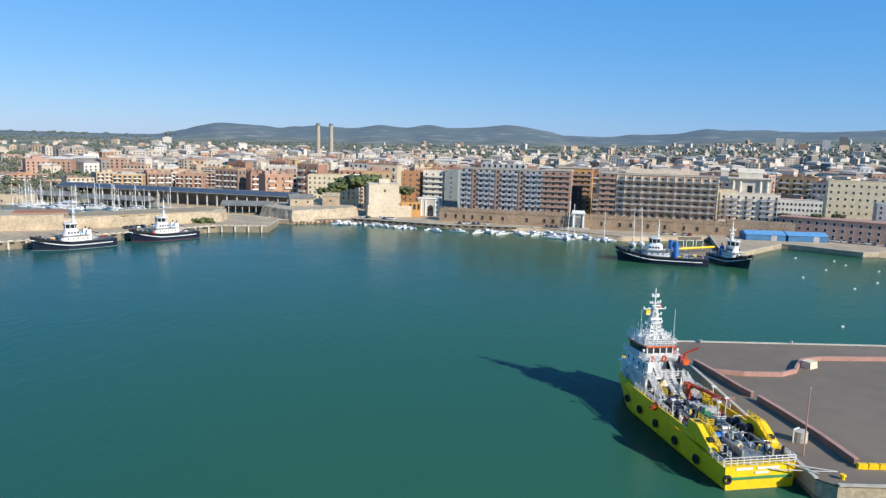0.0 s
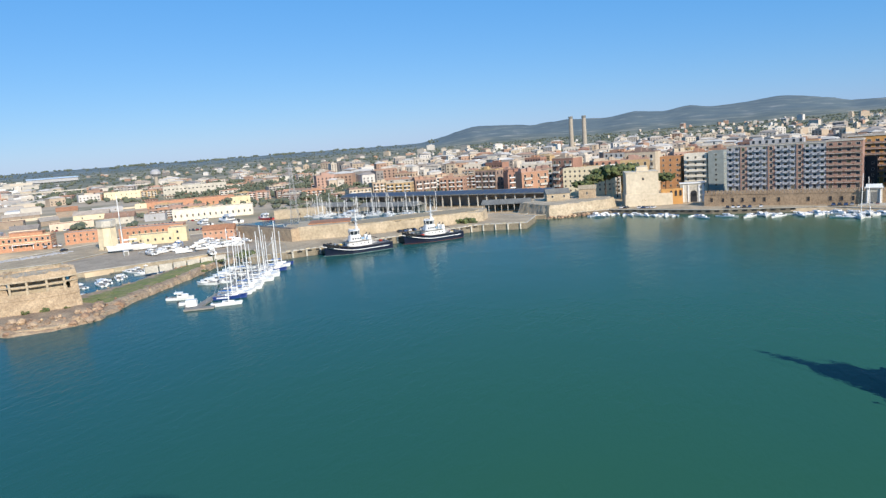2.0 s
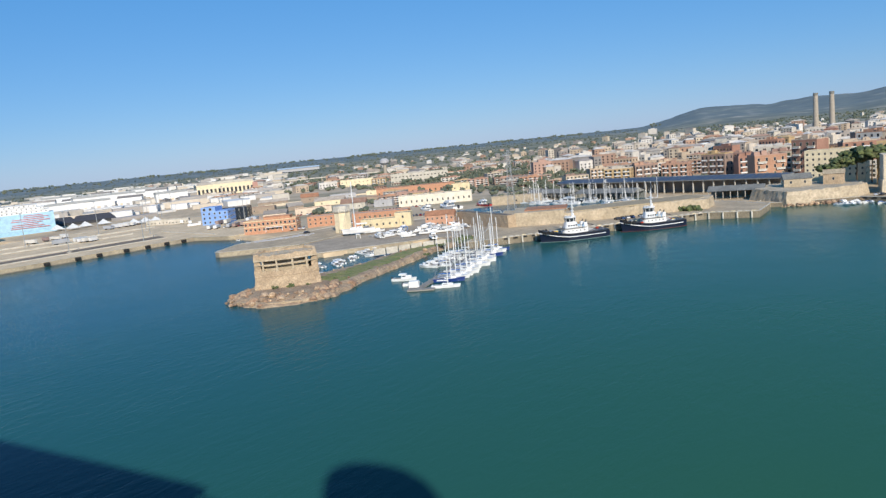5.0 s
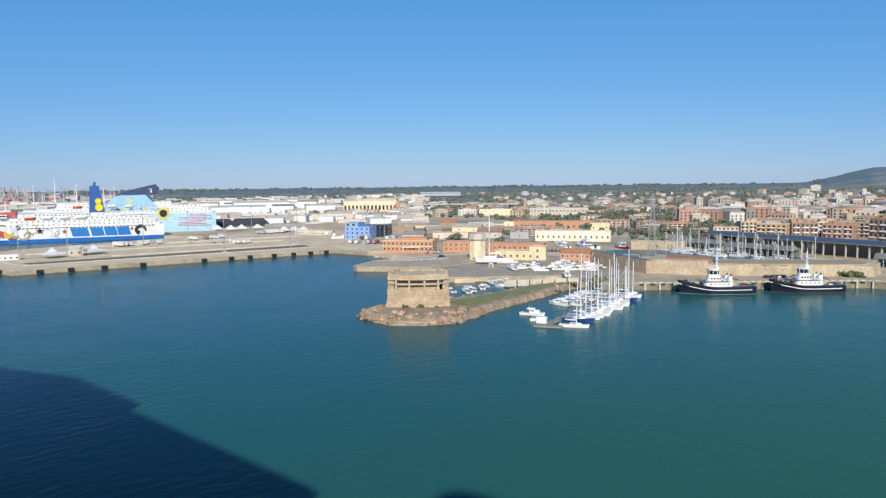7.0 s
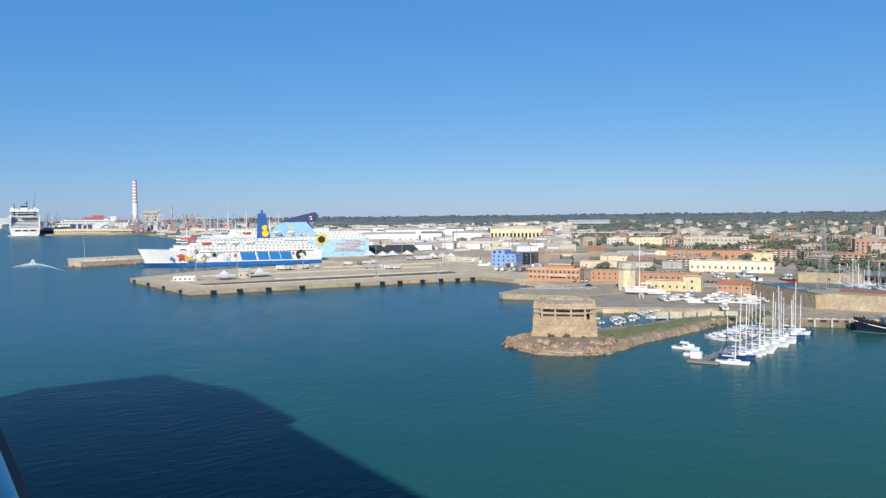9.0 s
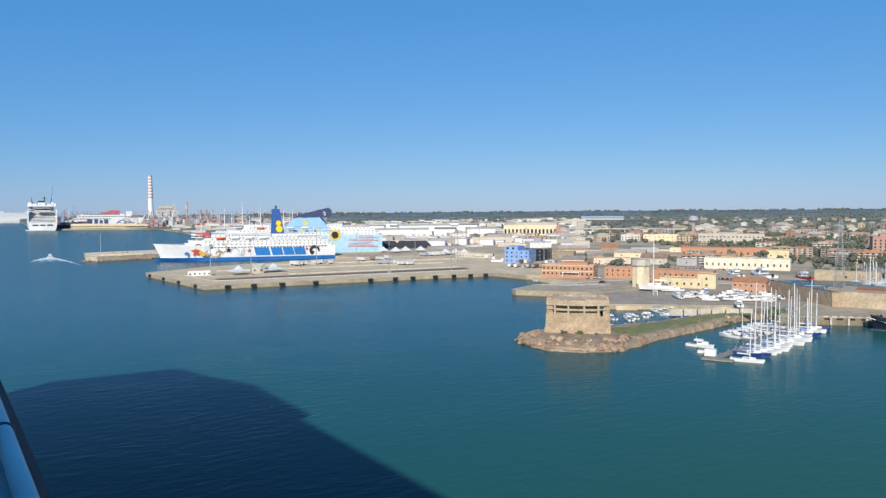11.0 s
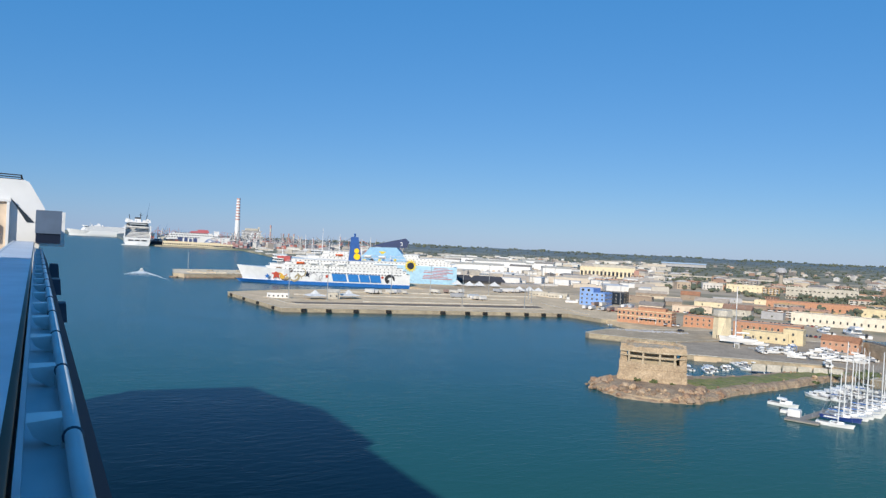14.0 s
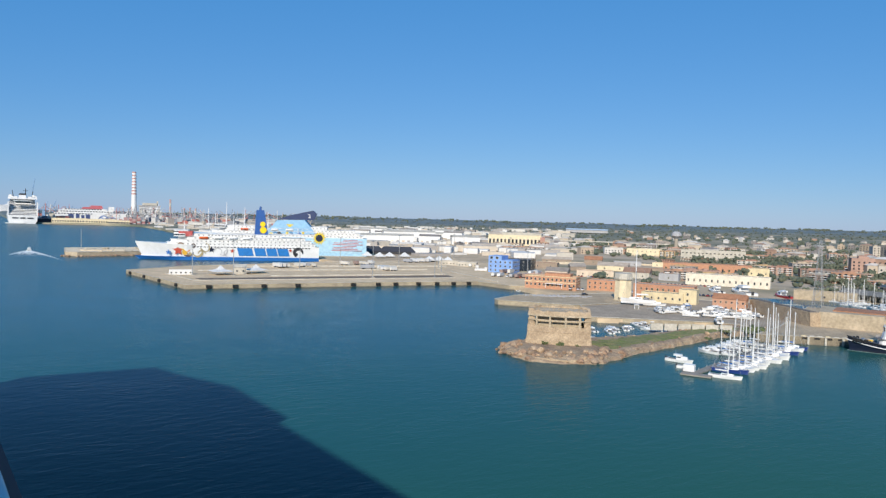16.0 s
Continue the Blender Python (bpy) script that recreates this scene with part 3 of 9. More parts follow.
def balcony_mesh(w, out, rail_mat, slab_mat, diag=False):
    s = Shape().box(0, -out / 2, -0.12, w, out, 0.2, mi=0)
    s.box(0, -out + 0.05, 0.08, w, 0.08, 0.95, mi=1)
    s.box(-w / 2 + 0.04, -out / 2, 0.08, 0.08, out, 0.95, mi=1).box(w / 2 - 0.04, -out / 2, 0.08, 0.08, out, 0.95, mi=1)
    if diag:      # a wedge in plan, deep at one end
        s = Shape().prism(((-w / 2, 0), (w / 2, 0), (w / 2, -out * 1.25), (-w / 2, -out * 0.3)), -0.15, 0.12)
        s.prism(((-w / 2, -out * 0.3), (w / 2, -out * 1.25), (w / 2, -out * 1.25 + 0.14), (-w / 2, -out * 0.3 + 0.14)), 0.12, 1.15, mi=1)
        s.prism(((w / 2 - 0.06, 0), (w / 2, 0), (w / 2, -out * 1.25), (w / 2 - 0.06, -out * 1.25)), 0.12, 1.15, mi=1)
    return s.mesh("balcony", [slab_mat, rail_mat])


def apartment(name, label, x, y, yaw, w, d, h, sh, bays, wall, balc, every=1, strips=(), roof=PALECONC, z=8.9, pent=True, side_bays=3):
    """A slab block: walls, ground arcade, balconies and French windows bay by bay, roof terrace."""
    t = thing("apartment_building", label, "building", pose(x, y, z, 0, 0, yaw), "waterfront blocks")
    part("wall", Shape().box(0, 0, -7, w, d, h + 7), wall, t)
    n = int(h / sh + 0.3)
    bw = w / bays
    for i in range(bays):
        if i in strips:
            part("panel", Shape().box(-w / 2 + (i + 0.5) * bw, -d / 2 - 0.3, 0, bw * 0.94, 0.6, n * sh - 0.3), BROWNP, t, "red-brown wall strip")
    for k in range(n):
        for i in range(bays):
            xx = -w / 2 + (i + 0.5) * bw
            off = -0.6 if i in strips else 0
            part("window", WIN if (i + k) % 3 else WINS, None, t, m=scaled(xx, -d / 2 + off, k * sh + 0.25, bw * 0.5, 1.5, 2.2))
            if balc and k > 0 and i % every == 0 and i not in strips:
                part("balcony", balc, None, t, m=scaled(xx, -d / 2, k * sh + 0.1, bw * (0.64 if balc is B_WHITE else 0.94), 1, 1))
        for i in range(side_bays):
            for s in (1, -1):
                part("window", WIN, None, t, m=scaled(s * w / 2, -d / 2 + (i + 0.5) * d / side_bays, k * sh + 0.9, 1.2, 1, 1.5, 90 * s))
    part("cornice", Shape().box(0, 0, h, w + 0.8, d + 0.8, 0.5), roof, t)
    part("roof", Shape().box(0, 0, h + 0.5, w - 0.6, d - 0.6, 0.25), FLATROOF, t)
    if pent:
        part("penthouse", Shape().box(0, 1.5, h + 0.75, w * 0.55, d * 0.5, 2.3).box(-w * 0.2, 2, h + 3.05, 5, 4, 1.4), wall, t)
        for i in range(int(w * 0.55 / 3.4)):
            part("window", WIN, None, t, m=scaled(-w * 0.27 + 1.7 + i * 3.4, 1.5 - d * 0.25, h + 0.95, 1.6, 1, 2.0))
    return t


# balcony panels greyed in colour for the strong shadows on the fronts
B_WHITE = balcony_mesh(1.0, 1.6, flat("greyed_balcony_panel", (0.40, 0.41, 0.45), 0.4), WHITE)
B_BEIGE = balcony_mesh(1.0, 2.7, flat("pale_balcony", (0.90, 0.79, 0.64), 0.85), BEIGE, True)
B_PLAIN = balcony_mesh(1.0, 1.5, WARMW, WHITE)
B_BROWN = balcony_mesh(1.0, 1.2, BROWNP, PALECONC)


def on_front(u, depth):
    """Centre of a block whose front stands 16 m behind the rampart, u metres along it."""
    return along(-1, 421, RW, u, 16 + depth / 2)


apartment("a", "eight-storey grey apartment block with white balconies and red-brown strips", *on_front(33.5, 14), RW, 49.5, 14, 24.2, 3.05, 14, GREYP, B_WHITE, strips=(2, 6, 10))
apartment("b", "brown eight-storey apartment block with pale balcony slabs", *on_front(66.6, 14), RW, 16.6, 14, 24.6, 3.05, 4, BROWNP, B_BROWN, pent=False, side_bays=0)
apartment("c", "orange apartment block set back in a shaded court", *on_front(83, 14)[:1], on_front(83, 14)[1] + 30, RW, 20, 12, 25.5, 3.05, 5, ORPL, B_BROWN, pent=False, side_bays=0)
apartment("d", "narrow brown apartment wing with green loggias", *on_front(95.8, 14), RW, 9.3, 14, 24.2, 3.05, 2, BROWNP, B_BROWN, pent=False, side_bays=0)
# bay walls browned and balconies paled, light and shade put into colour
apartment("e", "beige seven-storey apartment block with angled balconies", *on_front(128.5, 15), RW, 55, 15, 24.0, 3.4, 12, flat("shaded_bay_plaster", (0.50, 0.36, 0.27), 0.88), B_BEIGE, pent=False)
_e = [o for o in bpy.data.objects if o.get("label", "").startswith("beige seven-storey")][0]
for i in range(13):
    part("pier", Shape().box(-27.5 + i * 55 / 12, -7.7, -1, 1.0 if i % 2 else 0.6, 0.5, 24.5), flat("pier_beige", (0.80, 0.65, 0.49), 0.88), _e, "pale pier between the bays")
part("penthouse", Shape().box(-3, 2, 24.75, 40, 8, 2.4).box(-18, 2.5, 27.15, 6, 4, 1.4).box(10, 3, 27.15, 5, 4, 1.2), BEIGE, _e)

# low facade added in the court, its wall near-black for the shade there
t = thing("court_block", "glazed block front, near-black for the shade between apartment blocks", "building", pose(*on_front(79.5, 0)[:1], on_front(79.5, 0)[1] + 22, 8.9, 0, 0, RW))
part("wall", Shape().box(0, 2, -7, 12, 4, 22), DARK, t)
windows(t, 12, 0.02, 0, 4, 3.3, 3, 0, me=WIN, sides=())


def simple_house(name, label, x, y, yaw, w, d, h, wall, z=None, roof="flat", storeys=3, bf=5, bs=2, me=None, ww=1.2, wh=1.5, group="", rng=random, roofmat=None, parapet=0.5, cat="building", sides=(0, 1), joined=False):
    if z is None:
        z = 2.45
    t = thing(name, label, cat, pose(x, y, z, 0, 0, yaw), group)
    part("wall", Shape().box(0, 0, -4, w, d, h + 4), wall, t)
    if roof == "flat":
        r = Shape().box(0, 0, h + 0.004, w - 0.5, d - 0.5, 0.12, mi=1)
        for sx, sy, cx, cy in ((w, 0.25, 0, -d / 2 + 0.125), (w, 0.25, 0, d / 2 - 0.125), (0.25, d - 0.5, -w / 2 + 0.125, 0), (0.25, d - 0.5, w / 2 - 0.125, 0)):
            r.box(cx, cy, h, sx, sy, parapet)
        if group == "town houses":
            q = random.Random(int(w * 7 + d))
            r.box(q.uniform(-0.2, 0.2) * w, 0, h + 0.1, 3.6, 3.2, 2.4).box(q.uniform(-0.3, 0.3) * w, d * 0.2, h + 0.1, w * 0.3, d * 0.4, 1.9)
            for i in range(5):
                r.box(q.uniform(-0.42, 0.42) * w, q.uniform(-0.35, 0.35) * d, h + 0.1, q.uniform(0.5, 1.3), q.uniform(0.5, 1.2), q.uniform(0.7, 1.7), mi=i % 2)
                x, y = q.uniform(-0.42, 0.42) * w, q.uniform(-0.35, 0.35) * d
                r.tube((x, y, h), (x, y, h + q.uniform(2, 4)), 0.09, n=4)
        part("roof", r, [wall, roofmat or FLATROOF], t)
    else:
        hh = min(w, d) * (0.22 if roof == "hip" else 0.28)
        part("roof", Shape().gable(0, 0, h, w + 0.8, d + 0.8, hh, hip=d / 2 if roof == "hip" else 0), roofmat or TILE, t)
    windows(t, w, d, 0.3, storeys, (h - 0.5) / storeys, bf, bs, me, ww, wh, sides, rng, joined)
    return t


t = simple_house("apartment_building", "narrow orange plastered block with small windows", *spot(2.35, 486), -10, 13, 12, 20, flat("deep_orange_plaster", (0.58, 0.28, 0.12), 0.88), 8, storeys=6, bf=3, bs=3)
t = simple_house("apartment_building", "white block with stacked full-width balconies", *spot(0.55, 482), -10, 14, 13, 21, WARMW, 8, storeys=6, bf=3, bs=3)
for k in range(1, 6):
    part("balcony", B_PLAIN, None, t, m=scaled(0.5, -6.5, k * 3.42 + 0.2, 12.0, 1.2, 1))
simple_house("apartment_building", "tall grey-green side wing beside the grey block", *spot(-0.9, 478), -12, 9, 14, 22, flat("grey_green_plaster", (0.30, 0.33, 0.31), 0.88), 8, storeys=7, bf=1, bs=3)
simple_house("apartment_building", "long cream block with many windows behind the keep", *spot(8.6, 512), -4, 34, 12, 17, CREAM, 6, storeys=5, bf=10, bs=3)

# blocks behind the promenade's right half
simple_house("apartment_building", "cream plastered block with plain side wall", *spot(-21.6, 452), -18, 13, 12, 17, CREAM, 8, storeys=5, bf=3, bs=3)
t = simple_house("apartment_building", "white apartment house with stacked round balconies", *spot(-23.3, 452), -18, 32, 12, 15.5, WARMW, 8, storeys=5, bf=8, bs=3)
for k in range(1, 5):
    for i in (0, 1, 3, 5, 6):
        part("balcony", B_WHITE, None, t, m=scaled(-13 + (i + 0.5) * 26 / 7, -6, k * 3.0 + 0.1, 3.4, 1.2, 1))
simple_house("office_building", "white office building with rows of dark windows", *spot(-26.6, 455), -20, 23, 14, 13, flat("office_white", (0.82, 0.76, 0.64), 0.88), 8, storeys=4, bf=11, bs=4)
simple_house("apartment_building", "large cream block with dark rectangular windows", *spot(-30.3, 486), -24, 34, 18, 24, CREAM, 8, storeys=6, bf=9, bs=5)
simple_house("apartment_building", "dark modern block beside the brick barracks", *spot(-33.0, 452), -25, 26, 16, 14, GREYP, 8, storeys=5, bf=7, bs=4)
simple_house("retaining_wall", "long brown retaining wall above the quay", *spot(-24.2, 421), -18, 34, 6, 8, WALLBR, 2.3, storeys=1, bf=1, bs=0, me=WIND)


def church():
    t = thing("church", "pale baroque church front with columns and pediment", "church", pose(*spot(-23.3, 525), 9.5, 0, 0, -20) @ Matrix.Diagonal((1.25, 1, 1, 1)))
    part("nave", Shape().box(0, 16, -4, 20, 30, 22).gable(0, 16, 18, 30, 20.6, 5, 90), GREYP, t, "grey nave under a dark blue roof")
    part("wall", Shape().box(0, 0, -4, 21, 3, 24), WARMW, t)
    for x in (-8.5, -5, 5, 8.5):
        part("column", Shape().tube((x, -1.9, 6), (x, -1.9, 19), 0.8, 0.7, 10), WARMW, t)
    part("cornice", Shape().box(0, -0.8, 20, 23, 5, 1.1), WARMW, t)
    part("pediment", Shape().box(0, 0, 21.1, 12, 3, 3).gable(0, 0, 24.1, 13, 3.4, 3), WARMW, t)
    part("window", WIN, None, t, m=scaled(0, -1.5, 9, 3, 1, 7))
    part("bell_gable", Shape().box(-13, 6, 18, 4, 4, 7).gable(-13, 6, 25, 4.6, 4.6, 2), WARMW, t)


church()


def barracks():
    t = thing("barracks", "long red brick building with white framed windows", "building", pose(*along(186, 390, -35, 45, 7), 2.5, 0, 0, -35))
    part("wall", Shape().box(0, 0, -1, 90, 14, 11.5), flat("pale_brick", (0.70, 0.42, 0.30), 0.9, fine=0.35, size=1.5), t)
    part("roof", Shape().box(0, 0, 10.5, 91, 15, 0.5), PINK, t, "pale pink flat roof edge")
    me = _w.mesh("window", [WHITE, GLASS])
    for k in range(3):
        for i in range(22):
            part("window", me, None, t, m=scaled(-43 + i * 4.1, -7, 0.9 + k * 3.3, 1.6, 1, 1.9))
        for i in range(3):
            part("window", me, None, t, m=scaled(-45, -4.5 + i * 4.5, 0.9 + k * 3.3, 1.6, 1, 1.9, -90))


barracks()
for i, (x, y) in enumerate(((169, 372), (190, 370))):
    t = thing("storage_tent", "bright blue gabled storage tent on the quay", "tent", pose(x, y, 2.5, 0, 0, -4), "blue tents")
    part("canvas", Shape().box(0, 0, 0, 20, 11, 3.0), flat("tent_wall", (0.06, 0.20, 0.38), 0.7), t)
    part("roof", Shape().gable(0, 0, 3.0, 20.6, 11.6, 1.7), flat("blue_canvas", (0.14, 0.36, 0.62), 0.7), t)
    part("door", Shape().box(4, -5.55, 0, 3, 0.1, 2.8), GREYP, t)


def worn_wall(pts, z0, z1, batter=0.05, amp=0.3, ragged=0.4, steps=5):
    """A solid mass of old masonry: battered faces pushed about by noise, a crumbling rim."""
    out = []
    n = len(pts)
    for (ax, ay), (bx, by) in zip(pts, list(pts[1:]) + [pts[0]]):
        k = max(int(math.hypot(bx - ax, by - ay) / 1.6), 1)
        out += [(ax + (bx - ax) * i / k, ay + (by - ay) * i / k) for i in range(k)]
    cx, cy = sum(p[0] for p in pts) / n, sum(p[1] for p in pts) / n
    rings = []
    for j in range(steps + 1):
        f = j / steps
        g, z = 1 + batter * (1 - f), z0 + (z1 - z0) * f
        ring = []
        for x, y in out:
            v = Vector((cx + (x - cx) * g, cy + (y - cy) * g, z))
            q = v + amp * noise.noise_vector(v / 2.3) + amp * 1.5 * noise.noise_vector(v / 9.0)
            ring.append((q.x, q.y, z + (ragged * (noise.noise(v / 1.9) + noise.noise(v / 6.0)) if j == steps else 0.0)))
        rings.append(ring)
    return Shape().loft(rings)


def bastion():
    s = worn_wall(((-106, 422), (-84, 403.5), (-55, 424), (-52, 436), (-56, 450), (-104, 452)), -2, 7.9, 0.09, 0.45, 0.7)
    t = tagged(part("bastion", s, TAN), "angular stone bastion with sloping walls", "fort")
    rng = random.Random(5)
    r = Shape()
    for i in range(90):
        k = rng.random()
        x, y = -90 + k * 40, 403 + abs(k - 0.15) * 24
        r.blob((x + rng.uniform(-2, 2), y - rng.uniform(-1, 3), rng.uniform(0, 1.2)), rng.uniform(0.5, 1.3), rng, 0.8)
    tagged(part("boulders", r, ROCK), "pale boulders along the foot of the bastion", "rock", kind="stuff")
    simple_house("ruined_house", "low stone ruin with a dark gable", -86, 436, 20, 14, 10, 3.5, TAN, 8.5, "gable", 1, 2, 1, roofmat=TIN)
    simple_house("ruined_house", "small roofless stone ruin on the bastion", -68, 440, 5, 10, 8, 5, RUIN, 8.5, "gable", 1, 1, 1, roofmat=FORT)


bastion()


def keep():
    t = thing("fort_keep", "square pale stone keep with a low roof turret", "fort", pose(-36.5, 441, 2.3, 0, 0, 12))
    part("plinth", Shape().box(0, 0, -2, 20.5, 18, 9.2, taper=0.95), PALEFORT, t, "sloping lower walls")
    part("annex", Shape().box(12.5, -4, -2, 9, 9, 8.5, taper=0.97).box(12.5, -4, 6.5, 8.4, 8.4, 0.4), PALEFORT, t, "low stone annex")
    part("wall", Shape().box(0, 0.4, 7.2, 18.4, 16, 12.4), PALEFORT, t)
    part("parapet", Shape().box(0, 0.4, 19.6, 18.8, 16.4, 0.5), PALEFORT, t)
    part("turret", Shape().box(1, 2, 20.1, 6.5, 6, 2.4), PALEFORT, t)
    part("window", WIND, None, t, m=scaled(0.5, -7.6, 15, 1.3, 1, 1.6))
    part("door", WIND, None, t, m=scaled(0.5, -8.7, 0, 2.2, 1.2, 3.6))


keep()
t = thing("arcade_wall", "orange plastered wall with three near-black panels for arched openings", "wall", pose(-18.5, 437, 2.3, 0, 0, 10))
part("wall", Shape().box(0, 2, -1, 12, 4, 10), ORPL, t)
# near-black panels on the closed wall paint the shade in the arches
for i in range(3):
    part("arch", Shape().box(-0.5 + i * 2.6, -0.1, 4.8, 1.3, 0.3, 2.6).tube((-0.5 + i * 2.6, -0.25, 7.4), (-0.5 + i * 2.6, 0.05, 7.4), 0.65, 0.65, 12), DARK, t)
t = thing("harbour_gate", "white stone harbour gate with one dark arch", "gate", pose(-7.5, 446, 2.3, 0, 0, 4))
part("wall", Shape().box(0, 2, -1, 13.5, 4, 12), PALECONC, t)
# passage not cut through: its shade is a near-black panel
part("arch", Shape().box(0.8, -0.05, 0, 3.6, 0.3, 5).tube((0.8, -0.2, 5), (0.8, 0.1, 5), 1.8, 1.8, 16), DARK, t)
for x in (-5, -2.2, 3.8, 6):
    part("pilaster", Shape().box(x, -0.25, 0, 0.9, 0.5, 10.2), WHITE, t)
part("cornice", Shape().box(0, 1.8, 10.8, 14.4, 5, 0.7), WHITE, t)


def solar_shed():
    x0, y0, x1, y1 = -268, 497, -97, 456
    L, yaw = math.hypot(x1 - x0, y1 - y0), math.degrees(math.atan2(y1 - y0, x1 - x0))
    t = thing("warehouse", "long open quay shed with solar panels on its roof", "shed", pose(x0, y0, 2.5, 0, 0, yaw))
    # back wall greyed in its colour for the shade inside the shed
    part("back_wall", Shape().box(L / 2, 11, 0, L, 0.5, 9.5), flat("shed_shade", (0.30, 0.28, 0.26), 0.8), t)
    r = Shape()
    r.add([(-1, -1.5, 8.6), (L + 1, -1.5, 8.6), (L + 1, 12, 10.6), (-1, 12, 10.6), (-1, -1.5, 8.1), (L + 1, -1.5, 8.1), (L + 1, 12, 10.1), (-1, 12, 10.1)],
          [(0, 1, 2, 3), (7, 6, 5, 4), (0, 4, 5, 1), (1, 5, 6, 2), (2, 6, 7, 3), (3, 7, 4, 0)])
    part("roof", r, TIN, t)
    n = 34
    me = Shape().add([(0, 0, 0), (L / n - 0.5, 0, 0), (L / n - 0.5, 11.2, 1.66), (0, 11.2, 1.66)], [(0, 1, 2, 3)]).box(0, 0, 0, 0.05, 0.05, 0.05).mesh("solar_panel", SOLAR)
    for i in range(n):
        part("solar_panel", me, None, t, m=pose(0.25 + i * L / n, -0.6, 8.8))
    post = Shape().box(0, 0, 0, 0.7, 0.7, 8.3).mesh("post", PALECONC)
    for i in range(25):
        part("post", post, None, t, m=pose(1 + i * (L - 2) / 24, 0, 0))


solar_shed()
for x, y, yaw, w, d in ((-118, 436, 8, 30, 14), (-205, 452, -10, 46, 14), (-258, 470, -12, 40, 14)):
    t = thing("boat_shed", "low open boat shed with a grey-green pitched roof", "shed", pose(x, y, 2.5, 0, 0, yaw), "boat sheds")
    part("wall", Shape().box(0, d / 2 - 1, 0, w, 1, 4.6), flat("shed_wall", (0.24, 0.25, 0.22), 0.85), t)
    part("roof", Shape().gable(0, 0, 4.6, w + 1, d + 1, 2.6), TIN, t)
    for i in range(int(w / 4) + 1):
        part("post", Shape().box(-w / 2 + 0.3 + i * 4, -d / 2 + 0.4, 0, 0.35, 0.35, 4.6), PALECONC, t)


def left_fort():
    t = thing("rampart_walls", "old harbour rampart of pale stone, partly ruined", "fort", pose(0, 0, 0))
    hi = worn_wall(((-197.5, 317), (-174, 328), (-186, 352), (-212, 342)), -1, 10.2, 0.03, 0.12, 0.1)
    part("corner_bastion", hi, TAN, t, "tall cream stone corner")
    part("terrace", Shape().box(-190, 338, 10.2, 22, 18, 0.5, 25), TILE, t, "reddish earth on top")
    lo = worn_wall(((-174, 328.5), (-116.5, 377), (-118, 392), (-132, 402), (-186, 352)), -1, 8.4, 0.02, 0.35, 0.7)
    part("wall", lo, TAN, t)
    part("earth_top", Shape().prism(((-172, 333), (-121, 377), (-122, 388), (-133, 396), (-183, 350)), 8.2, 8.9, grow=0.01), flat("dry_earth", (0.44, 0.35, 0.22), 0.95, fine=0.4, size=5), t, "dry earth on the rampart")
    lw = worn_wall(((-197, 317), (-199, 312.5), (-249, 336.5), (-247, 342)), -1, 9.7, 0.02, 0.2, 0.15)
    part("side_wall", lw, RUIN, t, "brown-grey worn flank wall")
    part("side_walk", Shape().prism(((-199, 317.0), (-200.2, 314.2), (-248, 337.4), (-246.8, 340.6)), 9.5, 10.0), flat("dark_wall_cap", (0.20, 0.17, 0.14), 0.9, fine=0.3, size=3), t, "dark cap along the wall walk")
    for k in range(3):
        part("buttress", Shape().box(*along(-197, 317, 142, 1 + k * 0.9, 1), 0, 0.7, 3.4, 7.5, 142), RUIN, t)


left_fort()
TUGQUAY = ((0, (-182, 279)), (0.47, (-142.5, 324)), (0.80, (-113, 358)), (1, (-88.5, 362)))


def on_tug_quay(k):
    """A place along the front of the tug quay."""
    return lerp_table([(a, p[0]) for a, p in TUGQUAY], k), lerp_table([(a, p[1]) for a, p in TUGQUAY], k)


ks = thing("kerb_blocks", "pale and yellow painted kerb blocks along the tug quay", "kerb", pose(0, 0, 3.3))
for i in range(40):
    x, y = on_tug_quay((i + 0.5) / 40)
    part("block", Shape().box(x - 0.4, y + 0.4, 0.004, 2.0, 0.75, 0.5, 48.8 if i < 32 else 9, taper=0.93), PALECONC if i % 3 else YELPL, ks)
for i in range(19):
    x, y = on_tug_quay((i + 0.5) / 19)
    t = thing("fender_post", "pale timber fender post on the quay face", "post", pose(x + 0.5, y - 0.5, 0.2, 0, 0, 48.8), "quay fender posts")
    part("post", Shape().box(0, 0, 0, 0.8, 0.6, 3.0, taper=0.96), PALECONC, t)


# ---- ruined tower on its spit ----
def rough(p, amp, size, seed=0.0):
    """A point pushed about by noise."""
    v = Vector(p)
    return tuple(v + amp * noise.noise_vector(v / size + Vector((seed, seed * 0.7, seed * 1.3))))


